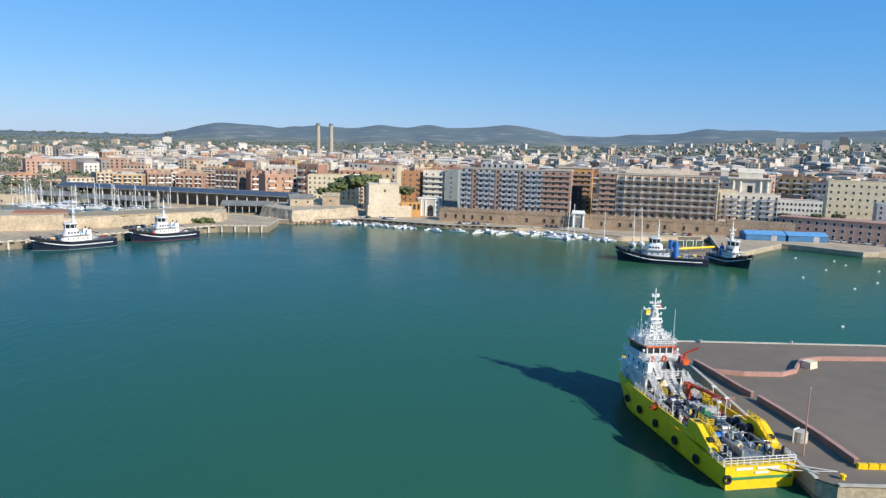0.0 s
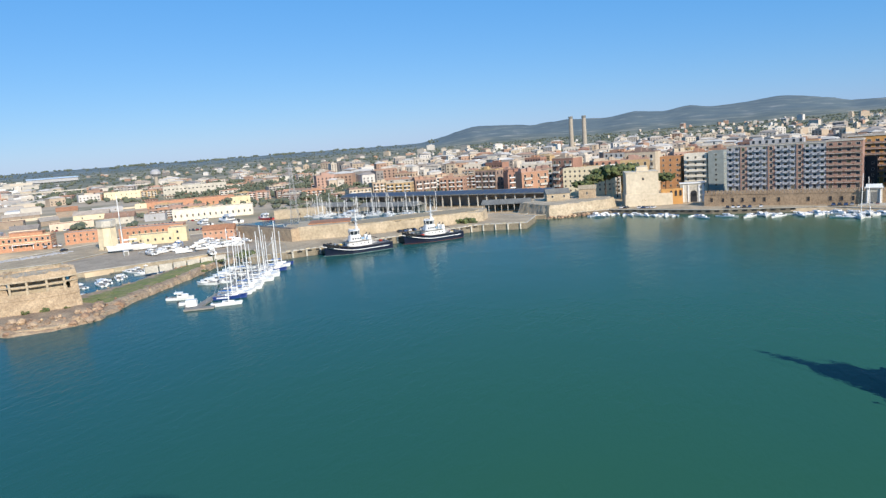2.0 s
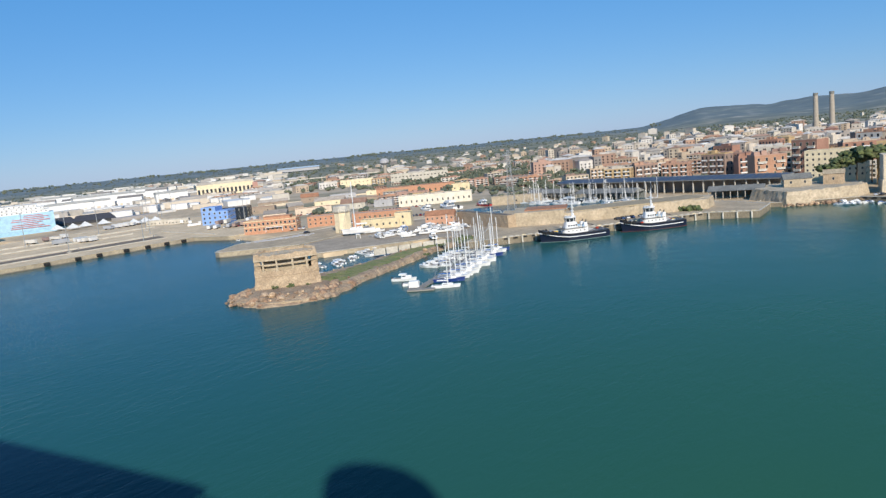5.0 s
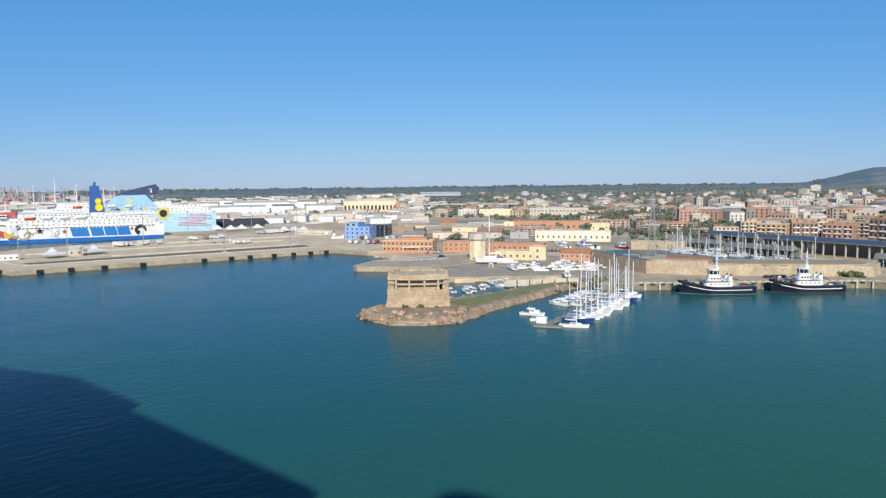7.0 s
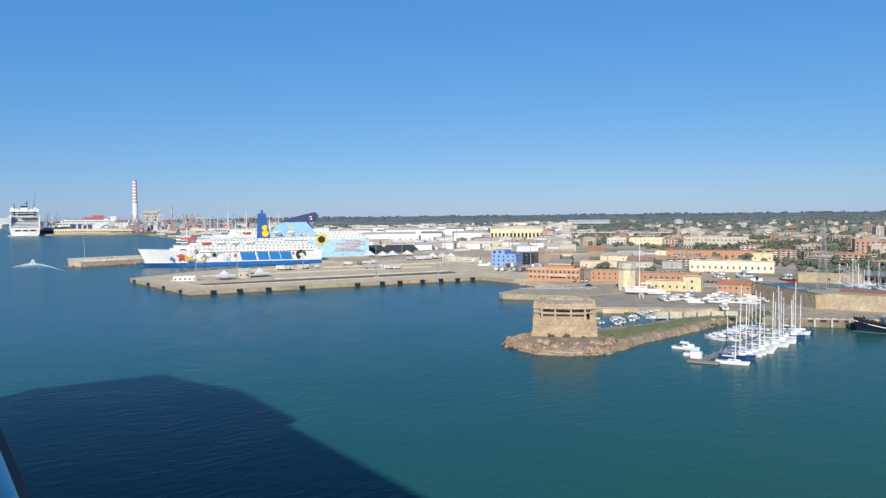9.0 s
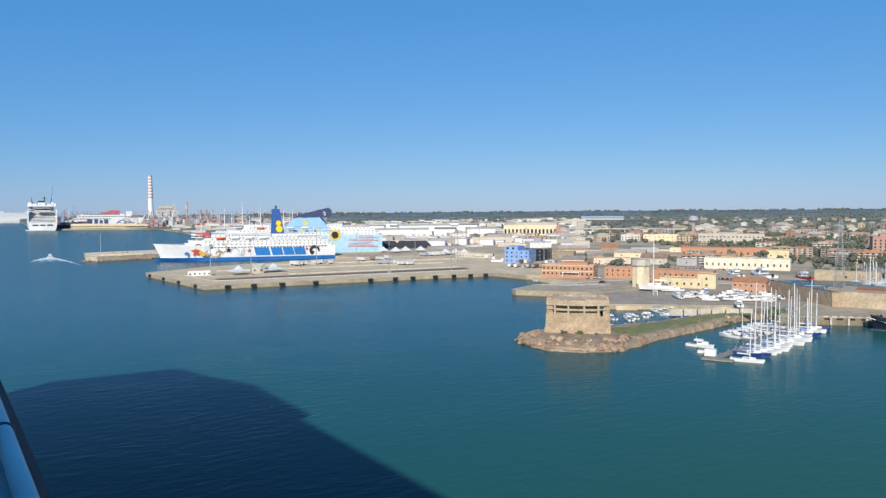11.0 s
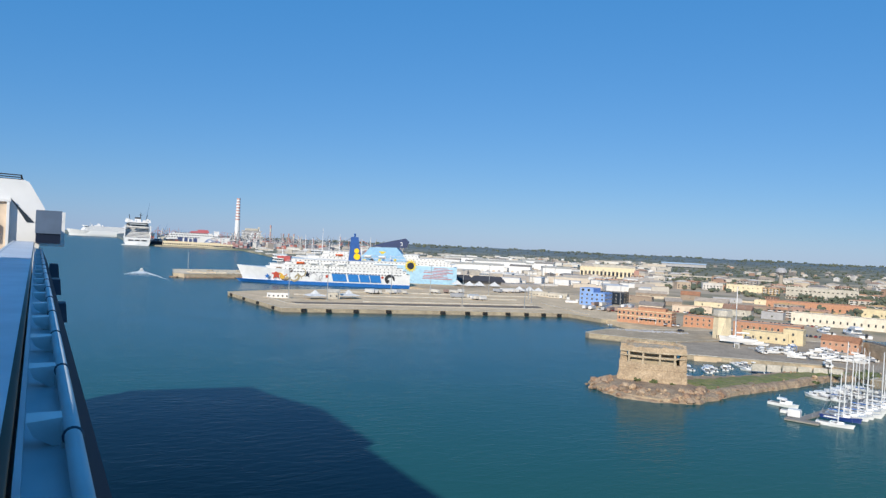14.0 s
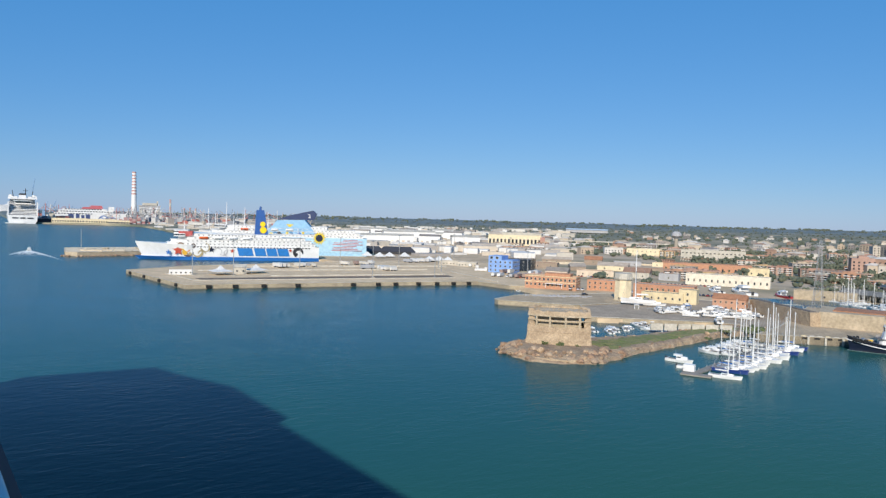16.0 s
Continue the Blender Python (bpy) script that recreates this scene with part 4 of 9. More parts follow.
def spit():
    edge = ((-221, 155), (-210, 149), (-196, 150), (-187, 157), (-183, 170), (-187, 182), (-192, 197), (-196, 217), (-201, 240), (-206, 258), (-204, 290), (-222, 288), (-219, 250), (-214, 215), (-219, 190), (-225, 172))
    s = Shape().prism(edge, -3, 1.3, grow=0.0)
    structure("spit", s, [RUIN], "low rocky spit with a grassy crown", "ground")
    # sloping shelf of worn rock round the point, an earthy bank along the flank
    pts = []
    for (ax, ay), (bx, by) in zip(edge, edge[1:] + edge[:1]):
        n = max(int(math.hypot(bx - ax, by - ay) / 1.2), 1)
        pts += [(ax + (bx - ax) * i / n, ay + (by - ay) * i / n) for i in range(n)]
    rings = []
    cx, cy = -206, 172
    for k, z in ((1.09, -1.0), (1.05, 0.25), (1.0, 1.0), (0.95, 1.5), (0.86, 2.1), (0.74, 2.3)):
        ring = []
        for x, y in pts:
            dy = min(max(y - 185, 0), 95)
            ox = cx + (-4 - dy * 0.06 if dy else 0)
            vx, vy = (x - ox, y - cy) if y < 185 else (x - (-206 - dy * 0.10), 0.0)
            if y >= 185:
                vx *= 0.75
            px, py = x + vx * (k - 1), y + vy * (k - 1)
            q = rough((px, py, z), 1.5 if y < 185 else 0.9, 4.0, 1.0)
            q2 = rough(q, 0.5, 1.3, 2.0)
            ring.append((q2[0], q2[1], z + (q2[2] - z) * (0.55 if 0 < z < 2.2 else 0.2)))
        rings.append(ring)
    tagged(part("rock_shelf", Shape().loft(rings), ROCKFACE, smooth=False), "worn brown rock shelf and bank round the spit", "rock", kind="stuff")
    g = Shape()
    gv, gf = [], []
    rows = 44
    for j in range(rows):
        y = 182 + 98 * j / (rows - 1)
        x0, x1 = lerp_table(((182, -212), (200, -211), (225, -213), (250, -217), (280, -220)), y), lerp_table(((182, -190), (200, -195), (225, -200), (255, -207), (280, -208)), y)
        for i in range(15):
            f = i / 14
            zz = 2.25 + 0.35 * math.sin(math.pi * f) + 0.5 * noise.noise(Vector((x0 + (x1 - x0) * f, y, 0)) / 3.0)
            gv.append((x0 + (x1 - x0) * f, y, zz if 0 < i < 14 and 0 < j < rows - 1 else 1.2))
    for j in range(rows - 1):
        for i in range(14):
            gf.append((j * 15 + i, j * 15 + i + 1, j * 15 + i + 16, j * 15 + i + 15))
    g.add(gv, gf)
    structure("grass", g, GRASS, "rough green grass on the spit", "grass")
    rng = random.Random(3)
    r = Shape()
    for i in range(560):
        x, y = rng.choice(pts)
        if y > 186 and rng.random() < 0.75:
            continue
        k = rng.uniform(0.70, 1.04)
        x, y = cx + (x - cx) * k, (cy + (y - cy) * k if y < 186 else y)
        r.blob((x + rng.gauss(0, 0.9), y + rng.gauss(0, 0.9), min(0.5 + 7.0 * (1.05 - k), 2.6)), (rng.uniform(0.5, 1.1) if rng.random() < 0.75 else rng.uniform(1.2, 2.1)) * (1.0 if y < 186 else 0.6), rng, 0.75, n=6, k=4)
    tagged(part("boulders", r, ROCK), "tumbled brown and pale shore rocks round the spit", "rock", kind="stuff")
    for x, y, q, sd in ((-198, 186, 1.2, 11), (-203, 197, 0.9, 12), (-209, 205, 1.0, 13), (-199, 206, 0.8, 14)):
        shrub(x, y, 2.2, q, 10, sd)


def shrub(x, y, z, r, n, seed):
    rng = random.Random(seed)
    t = thing("shrub", "dense green shrub on the quay", "shrub", pose(x, y, z), "shrubs")
    s = Shape()
    for i in range(n):
        s.blob((rng.gauss(0, r * 0.55), rng.gauss(0, r * 0.35), rng.uniform(0.2, r * 0.45)), rng.uniform(0.18, 0.34) * r, rng, 0.8, n=6, k=3)
    part("foliage", s, LEAF, t)


spit()


def ruined_tower():
    t = thing("ruined_tower", "ruined stone harbour tower with an open gallery of pillars", "fort", pose(-214.5, 177, 1.5, 0, 0, 50.4))
    rng = random.Random(4)

    def outline(k, dy=0.0):
        """Footprint: a bowed front, straight flanks, clipped back corners, finely divided."""
        f = [(-11.6 + 23.2 * i / 10, -7.4 - 2.2 * math.sin(math.pi * i / 10)) for i in range(11)] + [(11.6, 4), (8, 9), (-8, 9), (-11.6, 4)]
        out = []
        for (ax, ay), (bx, by) in zip(f, f[1:] + f[:1]):
            n = max(int(math.hypot(bx - ax, by - ay) / 0.8), 1)
            out += [((ax + (bx - ax) * i / n) * k, (ay + (by - ay) * i / n) * k + dy) for i in range(n)]
        return out

    def ring(k, z, amp=0.12, ragged=0.0, seed=0.0):
        r = []
        for x, y in outline(k):
            q = rough((x, y, z), amp, 1.1, seed)
            r.append((q[0], q[1], z + ragged * (noise.noise(Vector((x, y, seed)) / 1.7) + 0.5 * noise.noise(Vector((x, y, seed)) / 0.6)) - (0.0 if not ragged else 0.8 * ragged * max(noise.noise(Vector((x, y, 9)) / 5.0), 0))))
        return r
    part("base", Shape().loft([ring(1.09, -1.2), ring(1.07, 0.6, 0.3, 0.2), ring(1.055, 1.5, 0.25), ring(1.05, 2.4, 0.22), ring(1.035, 3.3, 0.2), ring(1.02, 4.2, 0.18), ring(1.015, 5.1, 0.14)]), RUIN, t, "battered masonry base")
    part("ledge", Shape().loft([ring(1.02, 5.1, 0.12), ring(1.03, 5.3, 0.2), ring(1.02, 5.6, 0.2, 0.2), ring(1.0, 5.65, 0.06)]), RUIN, t, "weathered string course")
    part("parapet", Shape().loft([ring(1.0, 5.6, 0.1), ring(1.0, 6.5, 0.12), ring(0.995, 7.3, 0.12, 0.5), ring(0.92, 7.3, 0.1, 0.5), ring(0.92, 5.6)], caps=False), RUIN, t)
    part("back_wall", Shape().loft([ring(0.72, 5.5, 0.1), ring(0.72, 12.6, 0.1)]), TAN, t, "inner gallery wall")
    part("floor_slab", Shape().prism(outline(0.97), 5.55, 5.75), PALECONC, t)
    for x in (-8.4, -3.4, 2.4, 7.6):
        y = -7.4 - 2.2 * math.sin(math.pi * (x + 11.6) / 23.2)
        part("pillar", Shape().loft([[(x + a * q + rng.uniform(-0.06, 0.06), y + 0.5 + b * q, z) for a, b in ((-1, -1), (1, -1), (1, 1), (-1, 1))] for z, q in ((6.6, 0.42), (8.0, 0.36), (9.6, 0.38), (11.6, 0.34))]), TAN, t)
    for sx in (-1, 1):
        lumps = []
        for j in range(9):
            z = 5.6 + 0.95 * j + (0.5 if j == 8 and sx < 0 else 0)
            lumps.append([(sx * 10.5 + a * (1.35 - 0.05 * j) + rng.uniform(-0.2, 0.2), -4.6 + b * (2.7 - 0.06 * j) + rng.uniform(-0.2, 0.2), z + rng.uniform(-0.15, 0.15)) for a, b in ((-1, -1), (0, -1.05), (1, -1), (1.05, 0), (1, 1), (0, 1), (-1, 1), (-1.05, 0))])
        part("corner_pier", Shape().loft(lumps if sx < 0 else lumps[:8]), RUIN, t, "solid ruined corner pier")
        part("flank", Shape().loft([[rough((sx * 11.0 + a * 0.5, 1.5 + b * 3.5, z), 0.12, 1.2) for a, b in ((-1, -1), (1, -1), (1, -0.3), (1, 0.4), (1, 1), (-1, 1))] for z in (5.6, 8.0, 10.4, 12.2)]), RUIN, t)
    part("rear_wall", Shape().loft([[rough((a, 8.4 + b, z), 0.15, 1.3) for a, b in ((-7.5, -0.5), (0, -0.5), (7.5, -0.5), (7.5, 0.5), (0, 0.5), (-7.5, 0.5))] for z in (5.6, 9.0, 12.2)]), RUIN, t)
    for z, dz, k in ((9.5, 0.4, 1.0), (11.1, 0.55, 1.012)):
        part("beam", Shape().loft([ring(k, z, 0.06), ring(k, z + dz, 0.08, 0.1), ring(k * 0.93, z + dz, 0.05), ring(k * 0.93, z, 0.05)], caps=False), TAN, t, "weathered lintel beam")
    part("top_wall", Shape().loft([ring(1.01, 11.6, 0.06), ring(1.005, 12.4, 0.14), ring(0.995, 13.3, 0.16, 0.75), ring(0.9, 13.2, 0.12, 0.75), ring(0.9, 12.2)], caps=False), RUIN, t, "crumbling top wall")
    part("top_slab", Shape().loft([ring(0.93, 12.1, 0.05), ring(0.93, 12.55, 0.08, 0.12)]), TAN, t, "weathered roof slab")
    rub = Shape()
    for i in range(60):
        rub.blob((rng.uniform(-9.5, 9.5), rng.uniform(-7, 7), 12.6), rng.uniform(0.15, 0.5), rng, 0.6, n=6, k=3)
    tagged(part("rubble", rub, RUIN, t, "loose stones on the roof"), kind="stuff")
    for x, q in ((-5.2, 1.1), (1.0, 1.3), (7.0, 0.7)):
        sh = Shape()
        for i in range(9):
            sh.blob((x + rng.gauss(0, 0.5), -10.9 + rng.gauss(0, 0.3), 0.7 + rng.uniform(0, 1.0) * q), q * rng.uniform(0.3, 0.6), rng, 0.9, n=6, k=3)
        part("shrub", sh, LEAF, t, "green shrub at the foot")


ruined_tower()

# ---- boatyard and port ----
t = thing("silo_tower", "cream octagonal tower with a cornice on top", "tower", pose(-312, 305, 2.6, 0, 0, 22))
part("shaft", Shape().tube((0, 0, -1), (0, 0, 12.6), 5.4, 5.0, 8), CREAM, t)
part("cap", Shape().tube((0, 0, 12.6), (0, 0, 13.4), 5.8, 6.2, 8).tube((0, 0, 13.4), (0, 0, 16.4), 5.5, 5.3, 8), PALECONC, t)
part("door", Shape().box(0, -5.1, 0, 1.3, 0.3, 2.3), DARK, t)
t = simple_house("office_building", "orange brick harbour office with cream bands", -388, 313, 35, 36, 12, 7.8, BRICK, 3, storeys=2, bf=12, bs=4, ww=1.5, wh=1.7)
for z in (3.7, 7.5):
    part("band", Shape().box(0, 0, z, 36.3, 12.3, 0.45), YELPL, t, "cream string course")
part("roof_room", Shape().box(4, 1, 7.9, 18, 7, 1.8).box(4, 1, 9.7, 18.8, 7.8, 0.3), BRICK, t)
part("porch", Shape().box(3, -7.2, 2.9, 12, 2.6, 0.3).box(-2.6, -8.2, 0, 0.3, 0.3, 2.9).box(8.6, -8.2, 0, 0.3, 0.3, 2.9), WHITE, t)
simple_house("office_building", "smaller orange brick office beside parked cars", -366, 341, 35, 22, 12, 6.2, BRICK, 3, storeys=2, bf=6, bs=4)
simple_house("workshop", "long brick workshop with a flat roof and many windows", -310, 338, 32, 36, 12, 8.6, BRICK, 2.6, storeys=2, bf=11, bs=3)
simple_house("workshop", "yellow plastered workshop in the boatyard", -299, 325, 32, 24, 9, 5.4, YELPL, 2.6, storeys=1, bf=6, bs=2)
simple_house("workshop", "tall yellow plastered block in the boatyard", -288, 334, 32, 10, 10, 8.0, YELPL, 2.6, storeys=2, bf=1, bs=2)
simple_house("boat_store", "orange boat store with a red tiled roof", -257, 331, 28, 17, 9, 6.6, flat("orange_plaster", (0.60, 0.33, 0.21), 0.9), 2.6, "gable", 2, 6, 3, ww=1.1, wh=1.2)
t = simple_house("barracks_fort", "long white crenellated fort barracks", -362, 462, 32, 60, 12, 8.4, WARMW, 2.6, storeys=1, bf=14, bs=2, ww=1.2, wh=2.2)
t = thing("office_building", "bright blue plastered office block with terraces", "building", pose(-514, 360, 3, 0, 0, 36))
part("wall", Shape().box(0, 0, 0, 22, 20, 11).box(-5, -1, 11, 12, 18, 3.4), BLUEPL, t)
windows(t, 22, 20, 0.4, 3, 3.5, 5, 6, WIN, 1.6, 1.7)
for i in range(2):
    part("window", WIN, None, t, m=scaled(-8.2 + i * 5, -10, 11.6, 2.6, 1, 2.2))
t = simple_house("office_building", "dark glass office building behind the blue block", -532, 392, 36, 22, 16, 10, GLASS, 3, storeys=3, bf=5, bs=2)
t = simple_house("power_hall", "large cream industrial hall with tall dark windows", *spot(54.2, 1215), 53, 88, 40, 20, CREAM, 4, storeys=1, bf=14, bs=3, ww=3.8, wh=9)
part("upper_hall", Shape().box(6, 4, 20, 56, 26, 4.5), PALECONC, t)
part("end_block", Shape().box(46, 0, -4, 8, 41, 22), PINK, t, "red-brown end wall")
for i in range(14):
    az, d = 58.2 + i * 0.62 + 0.3 * (i % 3), 1180 + 120 * (i % 4)
    t = thing("storage_hall", "large white steel storage hall with a low pitched roof", "hall", pose(*spot(az, d), land_z(az, d) - 0.5, 0, 0, az + (8, -6, 3)[i % 3]), "white storage halls")
    w, h = (46, 34, 58)[i % 3], (13, 16, 11, 15)[i % 4]
    part("wall", Shape().box(0, 0, -2, w, 28, h + 2), WHITE, t)
    part("roof", Shape().gable(0, 0, h, w + 1, 29, 3.0), FLATROOF if i % 3 == 1 else PALECONC, t)
    for k in range(int(w / 9)):
        part("door", Shape().box(-w / 2 + 5 + k * 9, -14.05, 0, 4.5, 0.15, 5.5), GREYP if k % 2 else BEIGE, t)
t = thing("water_tower", "grey mushroom-shaped water tower", "tower", pose(*spot(41.86, 1180), 6))
part("shaft", Shape().tube((0, 0, 0), (0, 0, 22), 3.2, 2.8, 12), CHIM, t)
part("bowl", Shape().tube((0, 0, 22), (0, 0, 26), 3, 8, 16).tube((0, 0, 26), (0, 0, 30), 8, 7.4, 16).tube((0, 0, 30), (0, 0, 33), 7.4, 3.5, 16), GREYP, t)
for az in (9.82, 8.82):
    t = thing("chimney", "tall round concrete power station chimney", "chimney", pose(*spot(az, 1300), 4), "twin chimneys")
    part("shaft", Shape().tube((0, 0, 0), (0, 0, 68), 4.6, 3.4, 16), CHIM, t)
    part("crown", Shape().tube((0, 0, 68), (0, 0, 72), 3.8, 3.8, 16), TIN, t)
t = thing("greenhouse", "long pale blue roofed hall on the horizon", "building", pose(*spot(48.6, 2300), 26, 0, 0, 48.6))
part("wall", Shape().box(0, 0, -8, 128, 40, 8.5), GREYP, t)
part("roof", Shape().gable(0, 0, 0.5, 130, 44, 3.6), flat("pale_blue_roof", (0.60, 0.72, 0.80), 0.6), t, "pale blue roof")
simple_house("power_hall", "beige stepped boiler house at the chimneys", *spot(9.3, 1285), -6, 46, 20, 18, BEIGE, 4, storeys=2, bf=8, bs=3)
t = thing("grain_silo", "pair of white concrete silo drums", "silo", pose(*spot(16.8, 880), 5))
for x in (-8, 3):
    part("drum", Shape().tube((x, 0, 0), (x, 0, 19), 5.6, 5.6, 18), WHITE, t)
part("tower", Shape().box(11, 2, 0, 10, 10, 22), PALECONC, t)

# ---- behind the port ----
simple_house("long_shed", "long orange-red brick shed behind the fort barracks", *spot(39.6, 735), 40, 80, 18, 9, BRICK, 2.6, storeys=1, bf=12, bs=2, ww=1.6, wh=2.2, joined=True)
simple_house("long_shed", "ochre end pavilion of the brick shed", *spot(36.0, 720), 36, 18, 16, 8, YELPL, 2.6, storeys=1, bf=3, bs=2)
simple_house("school_building", "long white modern building with a ribbon of windows", *spot(39.2, 985), 38, 78, 16, 13, PALECONC, 4, storeys=2, bf=16, bs=2, ww=2.6, wh=1.5)
simple_house("warehouse", "low beige warehouse with few openings", *spot(44.2, 1010), 46, 46, 20, 11, CREAM, 4, storeys=2, bf=8, bs=2)
t = thing("boundary_wall", "long beige boundary wall across open ground", "wall", pose(0, 0, 2.4))
for i in range(9):
    az = 44.0 + i * 1.35
    part("panel", Shape().box(*spot(az, 800 - 6 * i), -2, 20, 0.8, 5.5, az), PALEFORT, t)
t = thing("viaduct", "pale concrete road viaduct on piers", "bridge", pose(0, 0, 0))
for i in range(12):
    az = 42.8 + i * 0.82
    x, y = spot(az, 1330 + i * 3)
    part("span", Shape().box(x, y, 13.5, 20, 9, 1.8, az), PALECONC, t)
    part("pier", Shape().box(x, y, 2, 1.6, 5, 11.5, az), CONC, t)
t = thing("storage_tent", "small bright blue gabled tent", "tent", pose(*spot(51.3, 650), 2.6, 0, 0, 50))
part("canvas", Shape().box(0, 0, 0, 8, 6, 2.6), BLUEP, t)
part("roof", Shape().gable(0, 0, 2.6, 8.4, 6.4, 1.8), BLUEP, t)
simple_house("fort_wall", "long brown earth-topped rampart wall", *spot(31.6, 520), 24, 36, 8, 6, TAN, 2.2, storeys=1, bf=1, bs=0, me=WIND)


# ---- ships ----
def hull(L, B, zs, zb, full=0.75, flare=1.08, n=14, stern=0.86, draught=-1.5, zmid=None, z_from=None):
    """A hull as rings from stern (y = 0) to bow (y = L); z_from lifts the keel line (for a boot stripe or bulwark)."""
    rings = []
    zmid = zs if zmid is None else zmid
    for i in range(n + 1):
        t = i / n
        y = L * t
        if t < 0.12:
            b = stern + (1 - stern) * (t / 0.12)
        elif t < full:
            b = 1.0
        else:
            q = (t - full) / (1 - full)
            b = max(1 - q ** 2.1, 0.02)
        z = zs + (zmid - zs) * min(t / 0.4, 1) + (zb - zmid) * max((t - 0.55) / 0.45, 0) ** 1.6
        h = B / 2 * b
        wl = h * (0.96 if t < full else 0.96 - 0.35 * ((t - full) / (1 - full)))
        fw = L * 0.035 * max((t - full) / (1 - full), 0)
        z0 = draught if z_from is None else z_from
        rings.append([(-wl * 0.85, y, z0), (wl * 0.85, y, z0), (wl, y, z0 + (z - z0) * 0.35), (h * flare if t > full else h, y + fw, z),
                      (-(h * flare) if t > full else -h, y + fw, z), (-wl, y, z0 + (z - z0) * 0.35)])
    return rings


def rail(s, pts, h=1.0, step=1.6, r=0.05, bars=3, mi=0):
    """A railing along a polyline of 3D points."""
    for a, b in zip(pts, pts[1:]):
        a, b = Vector(a), Vector(b)
        for k in range(bars):
            z = Vector((0, 0, h * (k + 1) / bars))
            s.tube(a + z, b + z, r, n=4, mi=mi)
        n = max(int((b - a).length / step), 1)
        for i in range(n + 1):
            p = a.lerp(b, i / n)
            s.tube(p, p + Vector((0, 0, h)), r, n=4, mi=mi)
    return s


def stairs(s, a, b, w=1.0, steps=10, mi=0):
    """An open ship's ladder-stair between two points, side rails included."""
    a, b = Vector(a), Vector(b)
    d = b - a
    side = Vector((0, 0, 1)).cross(d).normalized() * (w / 2)
    up = Vector((0, 0, 1.0))
    for q in (side, -side):
        s.tube(a + q, b + q, 0.09, n=4, mi=mi).tube(a + q + up, b + q + up, 0.05, n=4, mi=mi).tube(a + q + up * 0.5, b + q + up * 0.5, 0.04, n=4, mi=mi)
        for i in range(steps // 2 + 1):
            p = a + d * (i / (steps // 2)) + q
            s.tube(p, p + up, 0.045, n=4, mi=mi)
    for i in range(steps):
        p = a + d * ((i + 0.5) / steps)
        s.tube(p - side, p + side, 0.12, n=4, mi=mi)
    return s


BILGE = flat("boot_red", (0.28, 0.05, 0.03), 0.6)
ROPE = flat("mooring_rope", (0.62, 0.60, 0.54), 0.9)


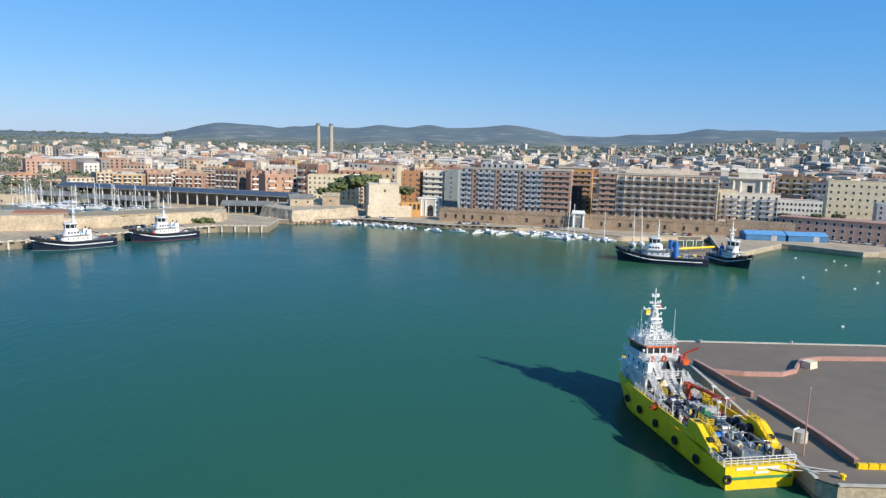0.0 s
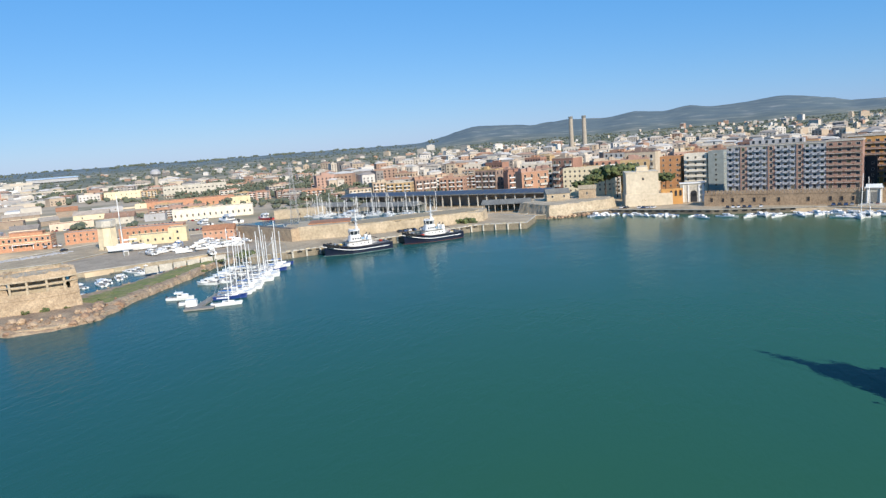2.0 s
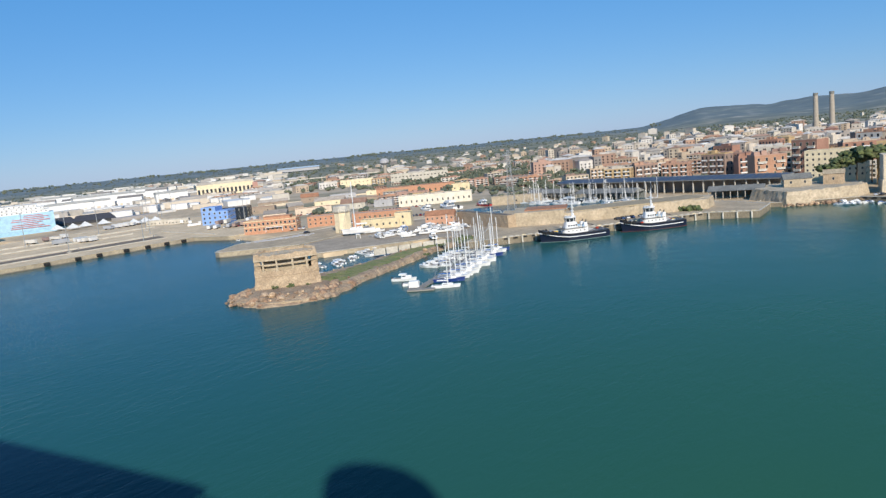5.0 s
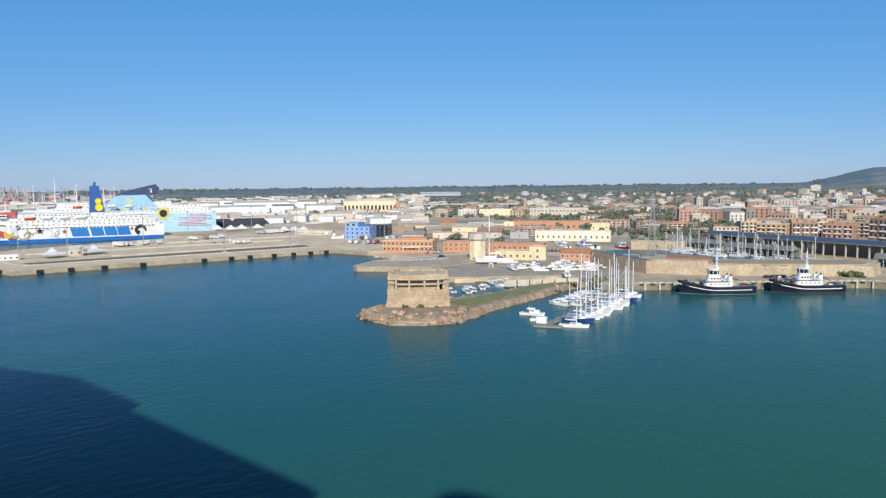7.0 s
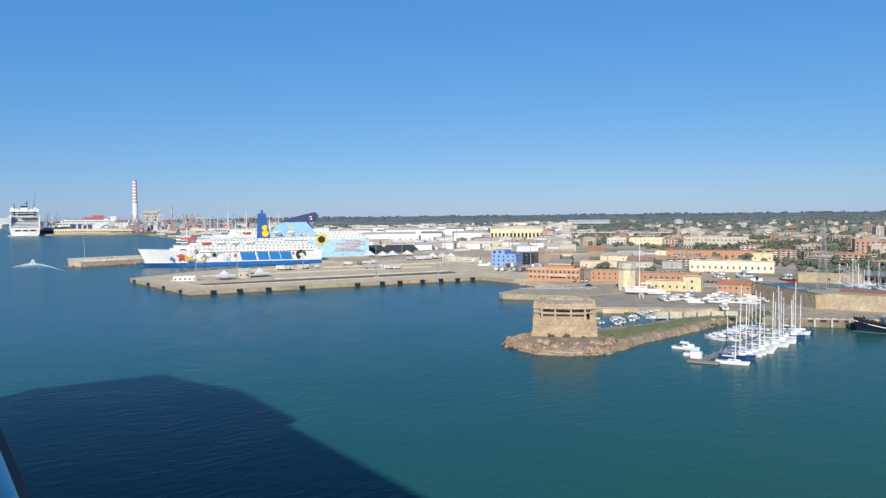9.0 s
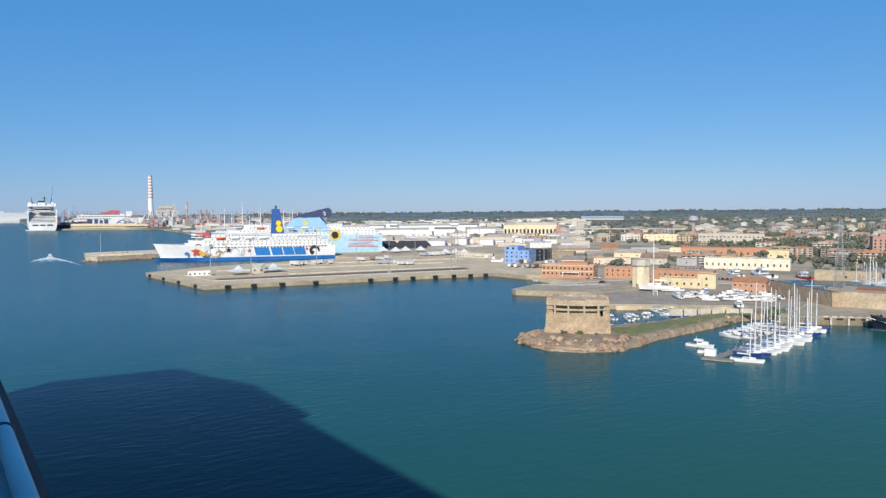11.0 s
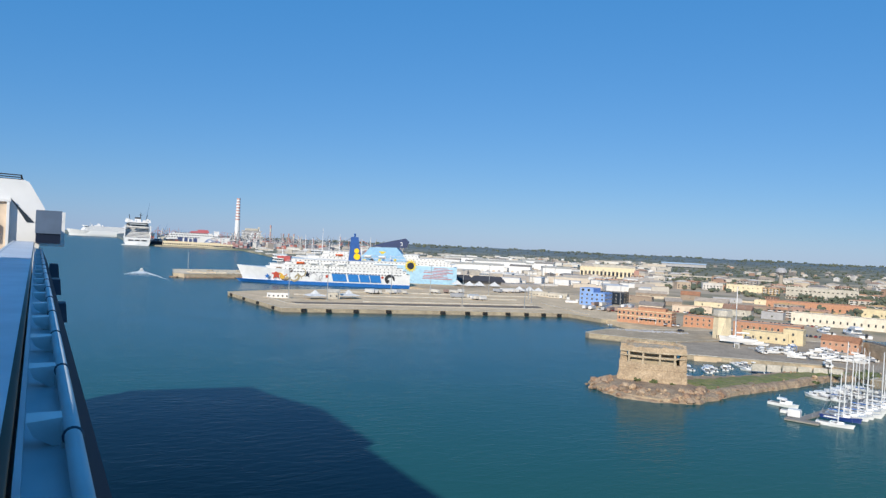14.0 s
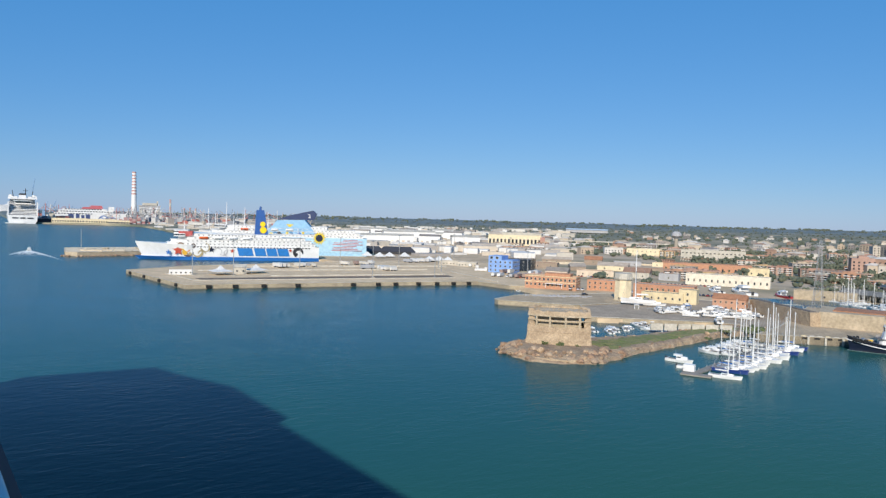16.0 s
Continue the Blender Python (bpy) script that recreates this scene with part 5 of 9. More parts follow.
def supply_ship():
    t = thing("supply_ship", "yellow offshore supply vessel moored at the asphalt pier", "ship", pose(46.9, 96.7, 0, 0, 0, 10.6))
    L, B = 45.0, 11.8
    rings = hull(L, B, 3.4, 5.6, 0.68, 1.02, 18, 0.95, -1.5, 4.0)
    part("hull", Shape().loft(rings), YELLOW, t)
    # deck plating a little below the bulwark top is shown as a dark working deck
    part("deck", Shape().box(0, 14, 3.75, B - 1.4, 25, 0.3), flat("deck_steel", (0.05, 0.055, 0.06), 0.7), t, "dark steel working deck")
    part("stripe", Shape().box(0, -0.05, 1.5, B * 0.86, 0.1, 0.42), GREENP, t, "green stripe across the stern")
    for x, w, z in ((-2.6, 2.6, 2.95), (1.2, 3.6, 2.95), (0.2, 2.2, 2.3)):
        part("name_bar", Shape().box(x, -0.06, z, w, 0.1, 0.34), WHITE, t, "white lettering bar")
    tyre = Shape().torus((0, 0, 0), (1, 0, 0), 0.52, 0.24).mesh("fender", RUBBER)
    for y, z in ((7, 1.6), (13.5, 1.8), (20, 2.0), (31, 2.4), (26, 2.2)):
        part("fender", tyre, None, t, m=pose(-B / 2 - 0.2, y, z))
    part("fender", tyre, None, t, m=pose(-B / 2 + 0.6, -0.2, 1.7, 0, 0, 90))
    # bulwarks and the two yellow wing plates aft
    bw = Shape()
    for s in (-1, 1):
        bw.box(s * (B / 2 - 0.15), 20, 4.0, 0.25, 24, 1.1)
    part("bulwark", bw, YELLOW, t)
    for s in (-1, 1):
        w = Shape()
        x0, x1 = s * (B / 2 - 0.1), s * (B / 2 - 1.7)
        prof = ((3.8, 4.0), (10.6, 4.0), (10.2, 6.8), (7.8, 6.8), (3.8, 4.5))
        vs = [(x0, y, z) for y, z in prof] + [(x1, y, z) for y, z in prof]
        n = len(prof)
        w.add(vs, [tuple(range(n)), tuple(range(2 * n - 1, n - 1, -1))] + [(i, i + n, (i + 1) % n + n, (i + 1) % n) for i in range(n)])
        wing = part("wing_plate", w, YELLOW, t, "tall sloping yellow side plate")
        part("vent", Shape().box((x0 + x1) / 2, 5.5, 5.1, 0.9, 1.4, 0.5), DARK, wing)
        part("vent", Shape().box((x0 + x1) / 2, 9.0, 6.8, 1.0, 0.7, 0.06), DARK, wing)
        part("wing_rail", rail(Shape(), [(x1, 3.8, 4.5), (x1, 7.8, 6.8), (x1, 10.2, 6.8)], 0.9, 1.0, 0.06), YELLOW, wing)
    part("stern_rail", rail(Shape(), [(-5.6, 0.3, 3.5), (5.6, 0.3, 3.5)], 1.2, 1.0, 0.06, 3), WHITE, t)
    part("side_rail", rail(Shape(), [(-5.8, 0.3, 3.5), (-5.8, 4.4, 3.6)], 1.1, 1.2, 0.06), WHITE, t)
    part("side_rail", rail(Shape(), [(5.8, 0.3, 3.5), (5.8, 4.4, 3.6)], 1.1, 1.2, 0.06), WHITE, t)
    # winches and deck gear
    rng = random.Random(21)
    for x, y, c, r, w in ((-2.6, 7.4, BLUEP, 0.75, 1.4), (3.4, 9.0, NAVY, 0.9, 1.2), (3.2, 12.2, NAVY, 0.8, 1.4), (-2.2, 12.2, STEEL, 0.6, 1.3), (-3.4, 18, NAVY, 0.8, 1.8), (0.8, 20.5, STEEL, 0.7, 1.4), (-1.2, 23.5, NAVY, 0.7, 1.4), (3.0, 22, DARK, 0.6, 1.3), (0.6, 10.4, STEEL, 0.6, 1.1), (-0.8, 14.4, NAVY, 0.6, 1.0)):
        g = Shape().tube((x - w / 2, y, 4.2 + r), (x + w / 2, y, 4.2 + r), r * 0.75, n=14)
        for k in (-1, 1):
            g.tube((x + k * w / 2 - 0.12, y, 4.2 + r), (x + k * w / 2 + 0.12, y, 4.2 + r), r, n=14)
        g.box(x, y, 4.0, w + 0.5, r * 1.3, 0.9)
        part("winch", g, c, t)
    part("stern_gate", Shape().box(0.4, 4, 3.6, 4.4, 5, 0.6).box(-2.0, 4.5, 3.6, 0.3, 6, 1.6).box(2.9, 4.5, 3.6, 0.3, 6, 1.6), STEEL, t)
    part("generator", Shape().box(0.4, 15.6, 4.05, 1.5, 1.3, 1.3).tube((0.0, 15.4, 5.35), (0.0, 15.4, 6.3), 0.18), GREENP, t)
    part("tank", Shape().box(1.9, 17.2, 4.05, 2.2, 1.4, 1.6), GREYP, t)
    for i in range(150):
        x, y = rng.uniform(-5, 5), rng.choice((rng.uniform(1.2, 7), rng.uniform(17, 28), rng.uniform(17, 28), rng.uniform(7, 20)))
        k = rng.random()
        if k < 0.45:
            g = Shape().tube((x, y, 4.0), (x, y, 4.0 + rng.uniform(0.6, 1.6)), rng.uniform(0.15, 0.3), n=8)
            part("vent_pipe", g, rng.choice((WHITE, STEEL, NAVY, DARK)), t)
        elif k < 0.8:
            part("deck_box", Shape().box(x, y, 4.0, rng.uniform(0.4, 1.0), rng.uniform(0.4, 0.9), rng.uniform(0.3, 1.0), rng.uniform(0, 90), taper=0.94), rng.choice((WHITE, STEEL, NAVY, YELLOW, DARK, REDP)), t)
        else:
            part("hose_reel", Shape().torus((x, y, 4.5), (rng.uniform(-1, 1), 1, 0.2), 0.45, 0.14, 10, 5), rng.choice((ROPE, DARK, YELLOW)), t)
    coil = Shape()
    for i in range(5):
        coil.torus((-1.5 + i * 0.9, 9.2 + 0.5 * (i % 2), 4.2), (0, 0, 1), 0.7, 0.12, 12, 5).torus((-1.5 + i * 0.9, 9.2 + 0.5 * (i % 2), 4.4), (0, 0, 1), 0.55, 0.12, 12, 5)
    part("rope_coil", coil, ROPE, t, "coiled white mooring rope")
    pw = Shape()
    for i in range(60):
        a = (rng.uniform(-4.8, 4.8), rng.choice((rng.uniform(1.5, 12), rng.uniform(12, 28))), 4.1 + rng.random() * 1.2)
        b = (a[0] + rng.uniform(-2.5, 2.5), a[1] + rng.uniform(-3, 3), 4.1 + rng.random() * 1.6)
        pw.tube(a, b, rng.uniform(0.05, 0.12), n=5)
    part("pipework", pw, STEEL, t, "tangle of grey deck pipes")
    for s in (-1, 1):
        part("side_rail", rail(Shape(), [(s * (B / 2 - 0.2), 17, 5.1), (s * (B / 2 - 0.2), 29, 5.1)], 1.0, 1.3, 0.05), WHITE, t)
    for x, y0, y1, z in ((-3.9, 1.5, 7.5, 3.9), (-1.2, 8, 13, 4.1), (1.6, 7.5, 14, 4.1), (4.4, 8, 14, 4.1), (-4.6, 17, 22.5, 4.1), (-1.6, 17, 22, 4.1), (2.4, 17, 20, 5.2), (4.4, 18, 23, 5.0), (-2.6, 23, 27, 5.6)):
        part("walkway_rail", rail(Shape(), [(x, y0, z), (x, y1, z), (x + 1.5, y1, z)], 1.1, 0.8, 0.06, 3), rng.choice((WHITE, WHITE, YELLOW)), t)
    for x, y, h in ((-4.9, 16.8, 3.2), (4.6, 16.6, 3.2), (-4.4, 24, 4.5), (1.6, 14, 3.6), (4.6, 20.6, 3.8)):
        part("lamp_mast", Shape().tube((x, y, 4.0), (x, y, 4.0 + h), 0.09, 0.07, 6).box(x, y, 4.0 + h, 0.7, 0.35, 0.25), WHITE, t)
    part("container", Shape().box(-2.6, 20.6, 4.05, 2.0, 2.0, 1.5), NAVY, t, "dark blue deck store")
    part("container", Shape().box(1.0, 18.6, 4.05, 1.6, 1.6, 1.5), PALECONC, t, "pale deck store")
    # red deck crane, folded aft
    cr = Shape().tube((2.2, 24.5, 4), (2.2, 24.5, 6.4), 0.5, 0.45, 10).box(2.2, 24.5, 6.4, 1.1, 1.4, 0.9)
    crane = part("crane", cr, REDP, t, "red folding deck crane")
    part("boom", Shape().tube((2.2, 24.5, 7.1), (5.6, 17.8, 6.3), 0.36, 0.26, 6).tube((5.6, 17.8, 6.6), (3.4, 21.0, 6.0), 0.28, 0.2, 6), REDP, crane)
    part("gantry", rail(Shape(), [(3.2, 18.5, 6.0), (7.4, 18.5, 6.0)], 0.6, 0.8, 0.06, 2), PINK, t, "brown lattice gangway")
    part("lifebuoy", Shape().torus((-5.9, 20.5, 5.0), (1, 0, 0), 0.5, 0.18), ORANGE, t)
    part("rescue_float", Shape().blob((-6.3, 20.5, 4.6), 0.8, rng, 0.6), ORANGE, t)
    # superstructure
    before = set(t.children)
    part("deckhouse", Shape().box(0, 34.5, 4.0, 8.4, 10.5, 2.9), WHITE, t)
    part("boat_deck", Shape().box(0, 34.5, 6.9, 9.4, 11, 0.2).box(-0.2, 35.2, 7.1, 6.6, 7.6, 2.35), WHITE, t)
    part("bridge_deck", Shape().box(0, 35, 9.45, 8.4, 8.6, 0.2), WHITE, t)
    for s in (-1, 1):
        for y in (31.2, 33.4, 35.6, 37.8):
            part("porthole", Shape().tube((s * 4.18, y, 5.5), (s * 4.24, y, 5.5), 0.3, n=10), GLASS, t)
            part("porthole", Shape().tube((s * 3.28 - 0.2, y, 8.3), (s * 3.34 - 0.2, y, 8.3), 0.3, n=10), GLASS, t)
        part("life_raft", Shape().tube((s * 4.3, 32.2, 7.7), (s * 4.3, 33.8, 7.7), 0.42, n=10).box(s * 4.3, 33, 7.1, 0.6, 1.0, 0.3), WHITE, t)
        part("life_raft", Shape().tube((s * 4.3, 34.6, 7.7), (s * 4.3, 36.2, 7.7), 0.42, n=10).box(s * 4.3, 35.4, 7.1, 0.6, 1.0, 0.3), WHITE, t)
        part("side_pipe", Shape().tube((s * 4.3, 30.4, 4.2), (s * 4.3, 30.4, 9.4), 0.1, n=5).tube((s * 4.3, 36.8, 4.2), (s * 4.3, 36.8, 6.9), 0.1, n=5).tube((s * 4.3, 30.4, 6.4), (s * 4.3, 37.6, 6.4), 0.07, n=5), STEEL, t)
        part("side_rail", rail(Shape(), [(s * 5.2, 29.2, 4.9), (s * 5.0, 34, 5.1), (s * 4.5, 38.5, 5.4)], 1.1, 0.9, 0.06, 3), WHITE, t)
        part("side_ladder", stairs(Shape(), (s * 4.7, 31.5, 4.1), (s * 4.7, 34.6, 7.0), 0.7, 8), WHITE, t)
        part("deck_store", Shape().box(s * 4.75, 36.3, 4.1, 0.7, 1.6, 1.3), GREYP, t)
        part("bridge_wing_lamp", Shape().tube((s * 3.9, 31.2, 9.65), (s * 3.9, 31.2, 11.2), 0.06, n=5).box(s * 3.9, 31.2, 11.2, 0.4, 0.4, 0.35), WHITE, t)
    wh = Shape().prism(((-3.0, 31.6), (3.0, 31.6), (3.8, 33.5), (3.8, 37.2), (2.4, 39), (-2.4, 39), (-3.8, 37.2), (-3.8, 33.5)), 9.65, 10.6)
    part("wheelhouse", wh, WHITE, t)
    part("bridge_windows", Shape().prism(((-3.05, 31.5), (3.05, 31.5), (3.86, 33.5), (3.86, 37.2), (2.45, 39.05), (-2.45, 39.05), (-3.86, 37.2), (-3.86, 33.5)), 10.6, 11.8, grow=-0.04), GLASS, t, "band of dark bridge windows")
    for x in (-2.95, -1.5, 0, 1.5, 2.95):
        part("mullion", Shape().box(x, 31.46, 10.6, 0.22, 0.2, 1.2), WHITE, t)
    part("bridge_roof", Shape().prism(((-3.3, 31.1), (3.3, 31.1), (4.1, 33.3), (4.1, 37.4), (2.6, 39.4), (-2.6, 39.4), (-4.1, 37.4), (-4.1, 33.3)), 11.8, 12.15), GREYP, t)
    part("roof_stripe", Shape().prism(((-3.35, 31.05), (3.35, 31.05), (4.15, 33.3), (4.15, 37.4), (2.65, 39.45), (-2.65, 39.45), (-4.15, 37.4), (-4.15, 33.3)), 11.84, 12.1), ORANGE, t, "orange line round the bridge roof")
    for zz, y0, hw in ((6.9, 28.6, 4.6), (9.45, 30.4, 4.1), (12.15, 31.3, 3.7), (6.9, 29.6, 2.6), (9.45, 31.0, 2.4), (4.1, 27.8, 4.4), (12.9, 32.4, 2.9)):
        part("deck_rail", rail(Shape(), [(-hw, 39, zz), (-hw, y0, zz), (hw, y0, zz), (hw, 39, zz)], 1.15, 0.9, 0.065), WHITE, t)
    for x, z in ((-3.2, 4.6), (-1.2, 4.6), (1.6, 4.6), (3.4, 4.6), (-2.6, 7.4), (-0.4, 7.4), (2.2, 7.4)):
        part("door", Shape().box(x, (29.2 if z < 6 else 31.35), z, 0.9, 0.12, 1.8), rng.choice((DARK, GREYP, DARK)), t)
    for x, z in ((-2.4, 9.9), (0.4, 10.0), (-1.2, 8.0)):
        part("lifebuoy", Shape().torus((x, 30.3, z), (0, 1, 0), 0.42, 0.16, 12, 6), ORANGE, t)
    for x, y, z, w, d, h in ((-1.9, 29.9, 7.1, 0.9, 0.7, 1.2), (1.1, 29.6, 7.1, 1.2, 0.8, 0.9), (3.2, 29.4, 7.1, 0.8, 0.8, 1.6), (-3.7, 29.6, 7.1, 0.7, 0.7, 1.3), (-1.0, 26.6, 4.1, 1.4, 1.2, 1.7), (3.4, 26.2, 4.1, 1.5, 1.6, 1.9)):
        part("deck_locker", Shape().box(x, y, z, w, d, h, taper=0.95), rng.choice((WHITE, STEEL, NAVY)), t)
    for x, w in ((-3.6, 1.0), (0.3, 1.5), (4.2, 1.0)):
        part("stair", stairs(Shape(), (x, 22.8, 4.1), (x, 28.3, 7.1), w), WHITE, t)
        part("stair_rail", rail(rail(Shape(), [(x - w / 2, 22.8, 4.1), (x - w / 2, 28.3, 7.1)], 1.0, 0.7, 0.06, 3), [(x + w / 2, 22.8, 4.1), (x + w / 2, 28.3, 7.1)], 1.0, 0.7, 0.06, 3), WHITE, t)
    part("stair", stairs(Shape(), (-1.8, 27.8, 7.1), (-1.8, 30.6, 9.6)), WHITE, t)
    part("stair", stairs(Shape(), (2.3, 28.6, 7.1), (2.3, 31.0, 9.6)), WHITE, t)
    for x in (-3.5, 3.3):
        fn = Shape().box(x, 29.6, 6.9, 1.2, 1.5, 2.6, taper=0.85).tube((x, 29.5, 9.5), (x, 29.3, 10.6), 0.28, 0.24)
        part("funnel", fn, WHITE if x < 0 else NAVY, t)
    # lattice mast, crowded with yards, lamps, ladders and aerials
    ms = Shape()
    for sx in (-1, 1):
        for sy in (-1, 1):
            ms.tube((sx * 1.7, 34.6 + sy * 1.2, 12.1), (sx * 0.35, 34.6 + sy * 0.3, 18.6), 0.14, 0.11, 5)
    for k in range(9):
        q = k / 9
        z, hw, hy = 12.1 + 6.5 * q, 1.7 - 1.35 * q, 1.2 - 0.9 * q
        for sx in (-1, 1):
            ms.tube((sx * hw, 34.6 - hy, z), (-sx * (hw - 0.15), 34.6 - hy + 0.1, z + 0.75), 0.08, n=4)
            ms.tube((sx * hw, 34.6 - hy, z), (sx * (hw - 0.15), 34.6 + hy, z + 0.75), 0.08, n=4)
        ms.tube((-hw, 34.6 - hy, z), (hw, 34.6 - hy, z), 0.09, n=4).tube((-hw, 34.6 + hy, z), (hw, 34.6 + hy, z), 0.09, n=4)
    for k in range(14):
        ms.box(0, 33.2 + k * 0.06, 12.4 + k * 0.45, 0.5, 0.06, 0.08)
    ms.tube((0, 34.6, 18.6), (0, 34.6, 22.2), 0.2, 0.12, 6)
    for z, w, r in ((14.0, 2.3, 0.09), (15.6, 1.9, 0.09), (17.2, 1.6, 0.09), (18.3, 2.5, 0.1), (19.4, 1.2, 0.08), (20.6, 0.7, 0.07)):
        ms.tube((-w, 34.6, z), (w, 34.6, z), r, n=5)
        for x in (-w, -w * 0.55, w * 0.55, w):
            ms.box(x, 34.6, z, 0.26, 0.26, rng.uniform(0.3, 0.7))
    ms.box(0, 34.3, 15.9, 1.6, 1.4, 0.12).box(0, 34.4, 18.5, 1.0, 0.9, 0.12)
    mast = part("mast", ms, WHITE, t, "white lattice signal mast")
    part("radar", Shape().box(0, 33.8, 16.4, 2.6, 0.3, 0.3).tube((0, 33.8, 16.0), (0, 33.8, 16.5), 0.2, n=6), WHITE, mast)
    part("radar", Shape().box(0.1, 34.2, 18.9, 1.8, 0.25, 0.25), WHITE, mast)
    part("dome", Shape().blob((1.3, 33.6, 13.6), 0.55, rng, 1.0), WHITE, mast)
    part("dome", Shape().blob((-1.5, 33.4, 13.2), 0.4, rng, 1.0), WHITE, mast)
    part("dome", Shape().blob((0.1, 33.9, 17.6), 0.35, rng, 1.0), WHITE, mast)
    part("flag", Shape().box(1.1, 34.5, 18.5, 1.0, 0.04, 0.6), REDP, mast, "small red flag")
    part("flag", Shape().box(-1.5, 34.5, 17.3, 1.1, 0.04, 0.8, 12), YELLOW, mast, "small yellow flag")
    for x, y, h in ((-3.9, 33, 6.5), (3.9, 33, 6.5), (-3.4, 37, 4), (3.2, 37, 4), (-2.9, 32, 2.5), (2.6, 32, 2.8), (-1.9, 37.5, 3), (-3.3, 31.8, 1.8), (3.4, 31.9, 2.0), (-2.2, 31.6, 1.6), (2.0, 34.6, 3.2), (-2.4, 35, 3.6), (1.3, 31.6, 1.5)):
        part("aerial", Shape().tube((x, y, 12.1), (x, y, 12.1 + h), 0.08, 0.05, 5), WHITE, t)
    for x, y in ((-3.3, 34.5), (3.2, 35), (2.2, 32.6), (-2.3, 32.8), (-1.2, 32.0), (0.9, 32.2)):
        part("searchlight", Shape().tube((x, y, 12.1), (x, y, 13.3), 0.09, n=5).box(x, y, 13.2, 0.6, 0.5, 0.5), WHITE, t)
    for o in set(t.children) - before:
        o.matrix_basis = Matrix.Diagonal((0.86, 1, 1, 1)) @ o.matrix_basis
    # rescue boat in red davits over the quay side
    part("davit", Shape().tube((4.6, 32, 7.1), (5.6, 32, 10.4), 0.22, n=6).tube((5.6, 32, 10.4), (7.6, 31, 11.6), 0.2, n=6).tube((4.6, 36, 7.1), (5.6, 36, 10.4), 0.22, n=6), REDP, t)
    part("rescue_boat", Shape().loft([[(5.2 + x * k, 30.8 + y, 8.4 + z) for x, z in ((-1.0, 0.9), (-0.7, 0), (0.7, 0), (1.0, 0.9))] for y, k in ((0, 0.7), (1.5, 1), (4, 1), (5.6, 0.25))]), ORANGE, t)
    part("anchor_winch", Shape().box(0, 41.2, 5.2, 2.4, 1.6, 1.0).tube((-1.3, 41.4, 6.2), (1.3, 41.4, 6.2), 0.5, n=10), STEEL, t)
    rp = Shape()
    for a, b in (((4.8, 0.2, 3.6), (8.0, -2.2, 3.2)), ((-1.8, 0.2, 3.7), (2.5, -0.3, 2.9)), ((2.5, -0.3, 2.9), (11.0, -1.6, 3.2)), ((4.2, 0.2, 3.6), (11.0, -1.6, 3.25))):
        rp.tube(a, b, 0.09, n=5)
    tagged(part("mooring_line", rp, ROPE), "pale mooring lines from the stern", "rope")
    bpy.data.objects["mooring_line"].matrix_basis = pose(46.4, 96.9, 0, 0, 0, 3)


supply_ship()


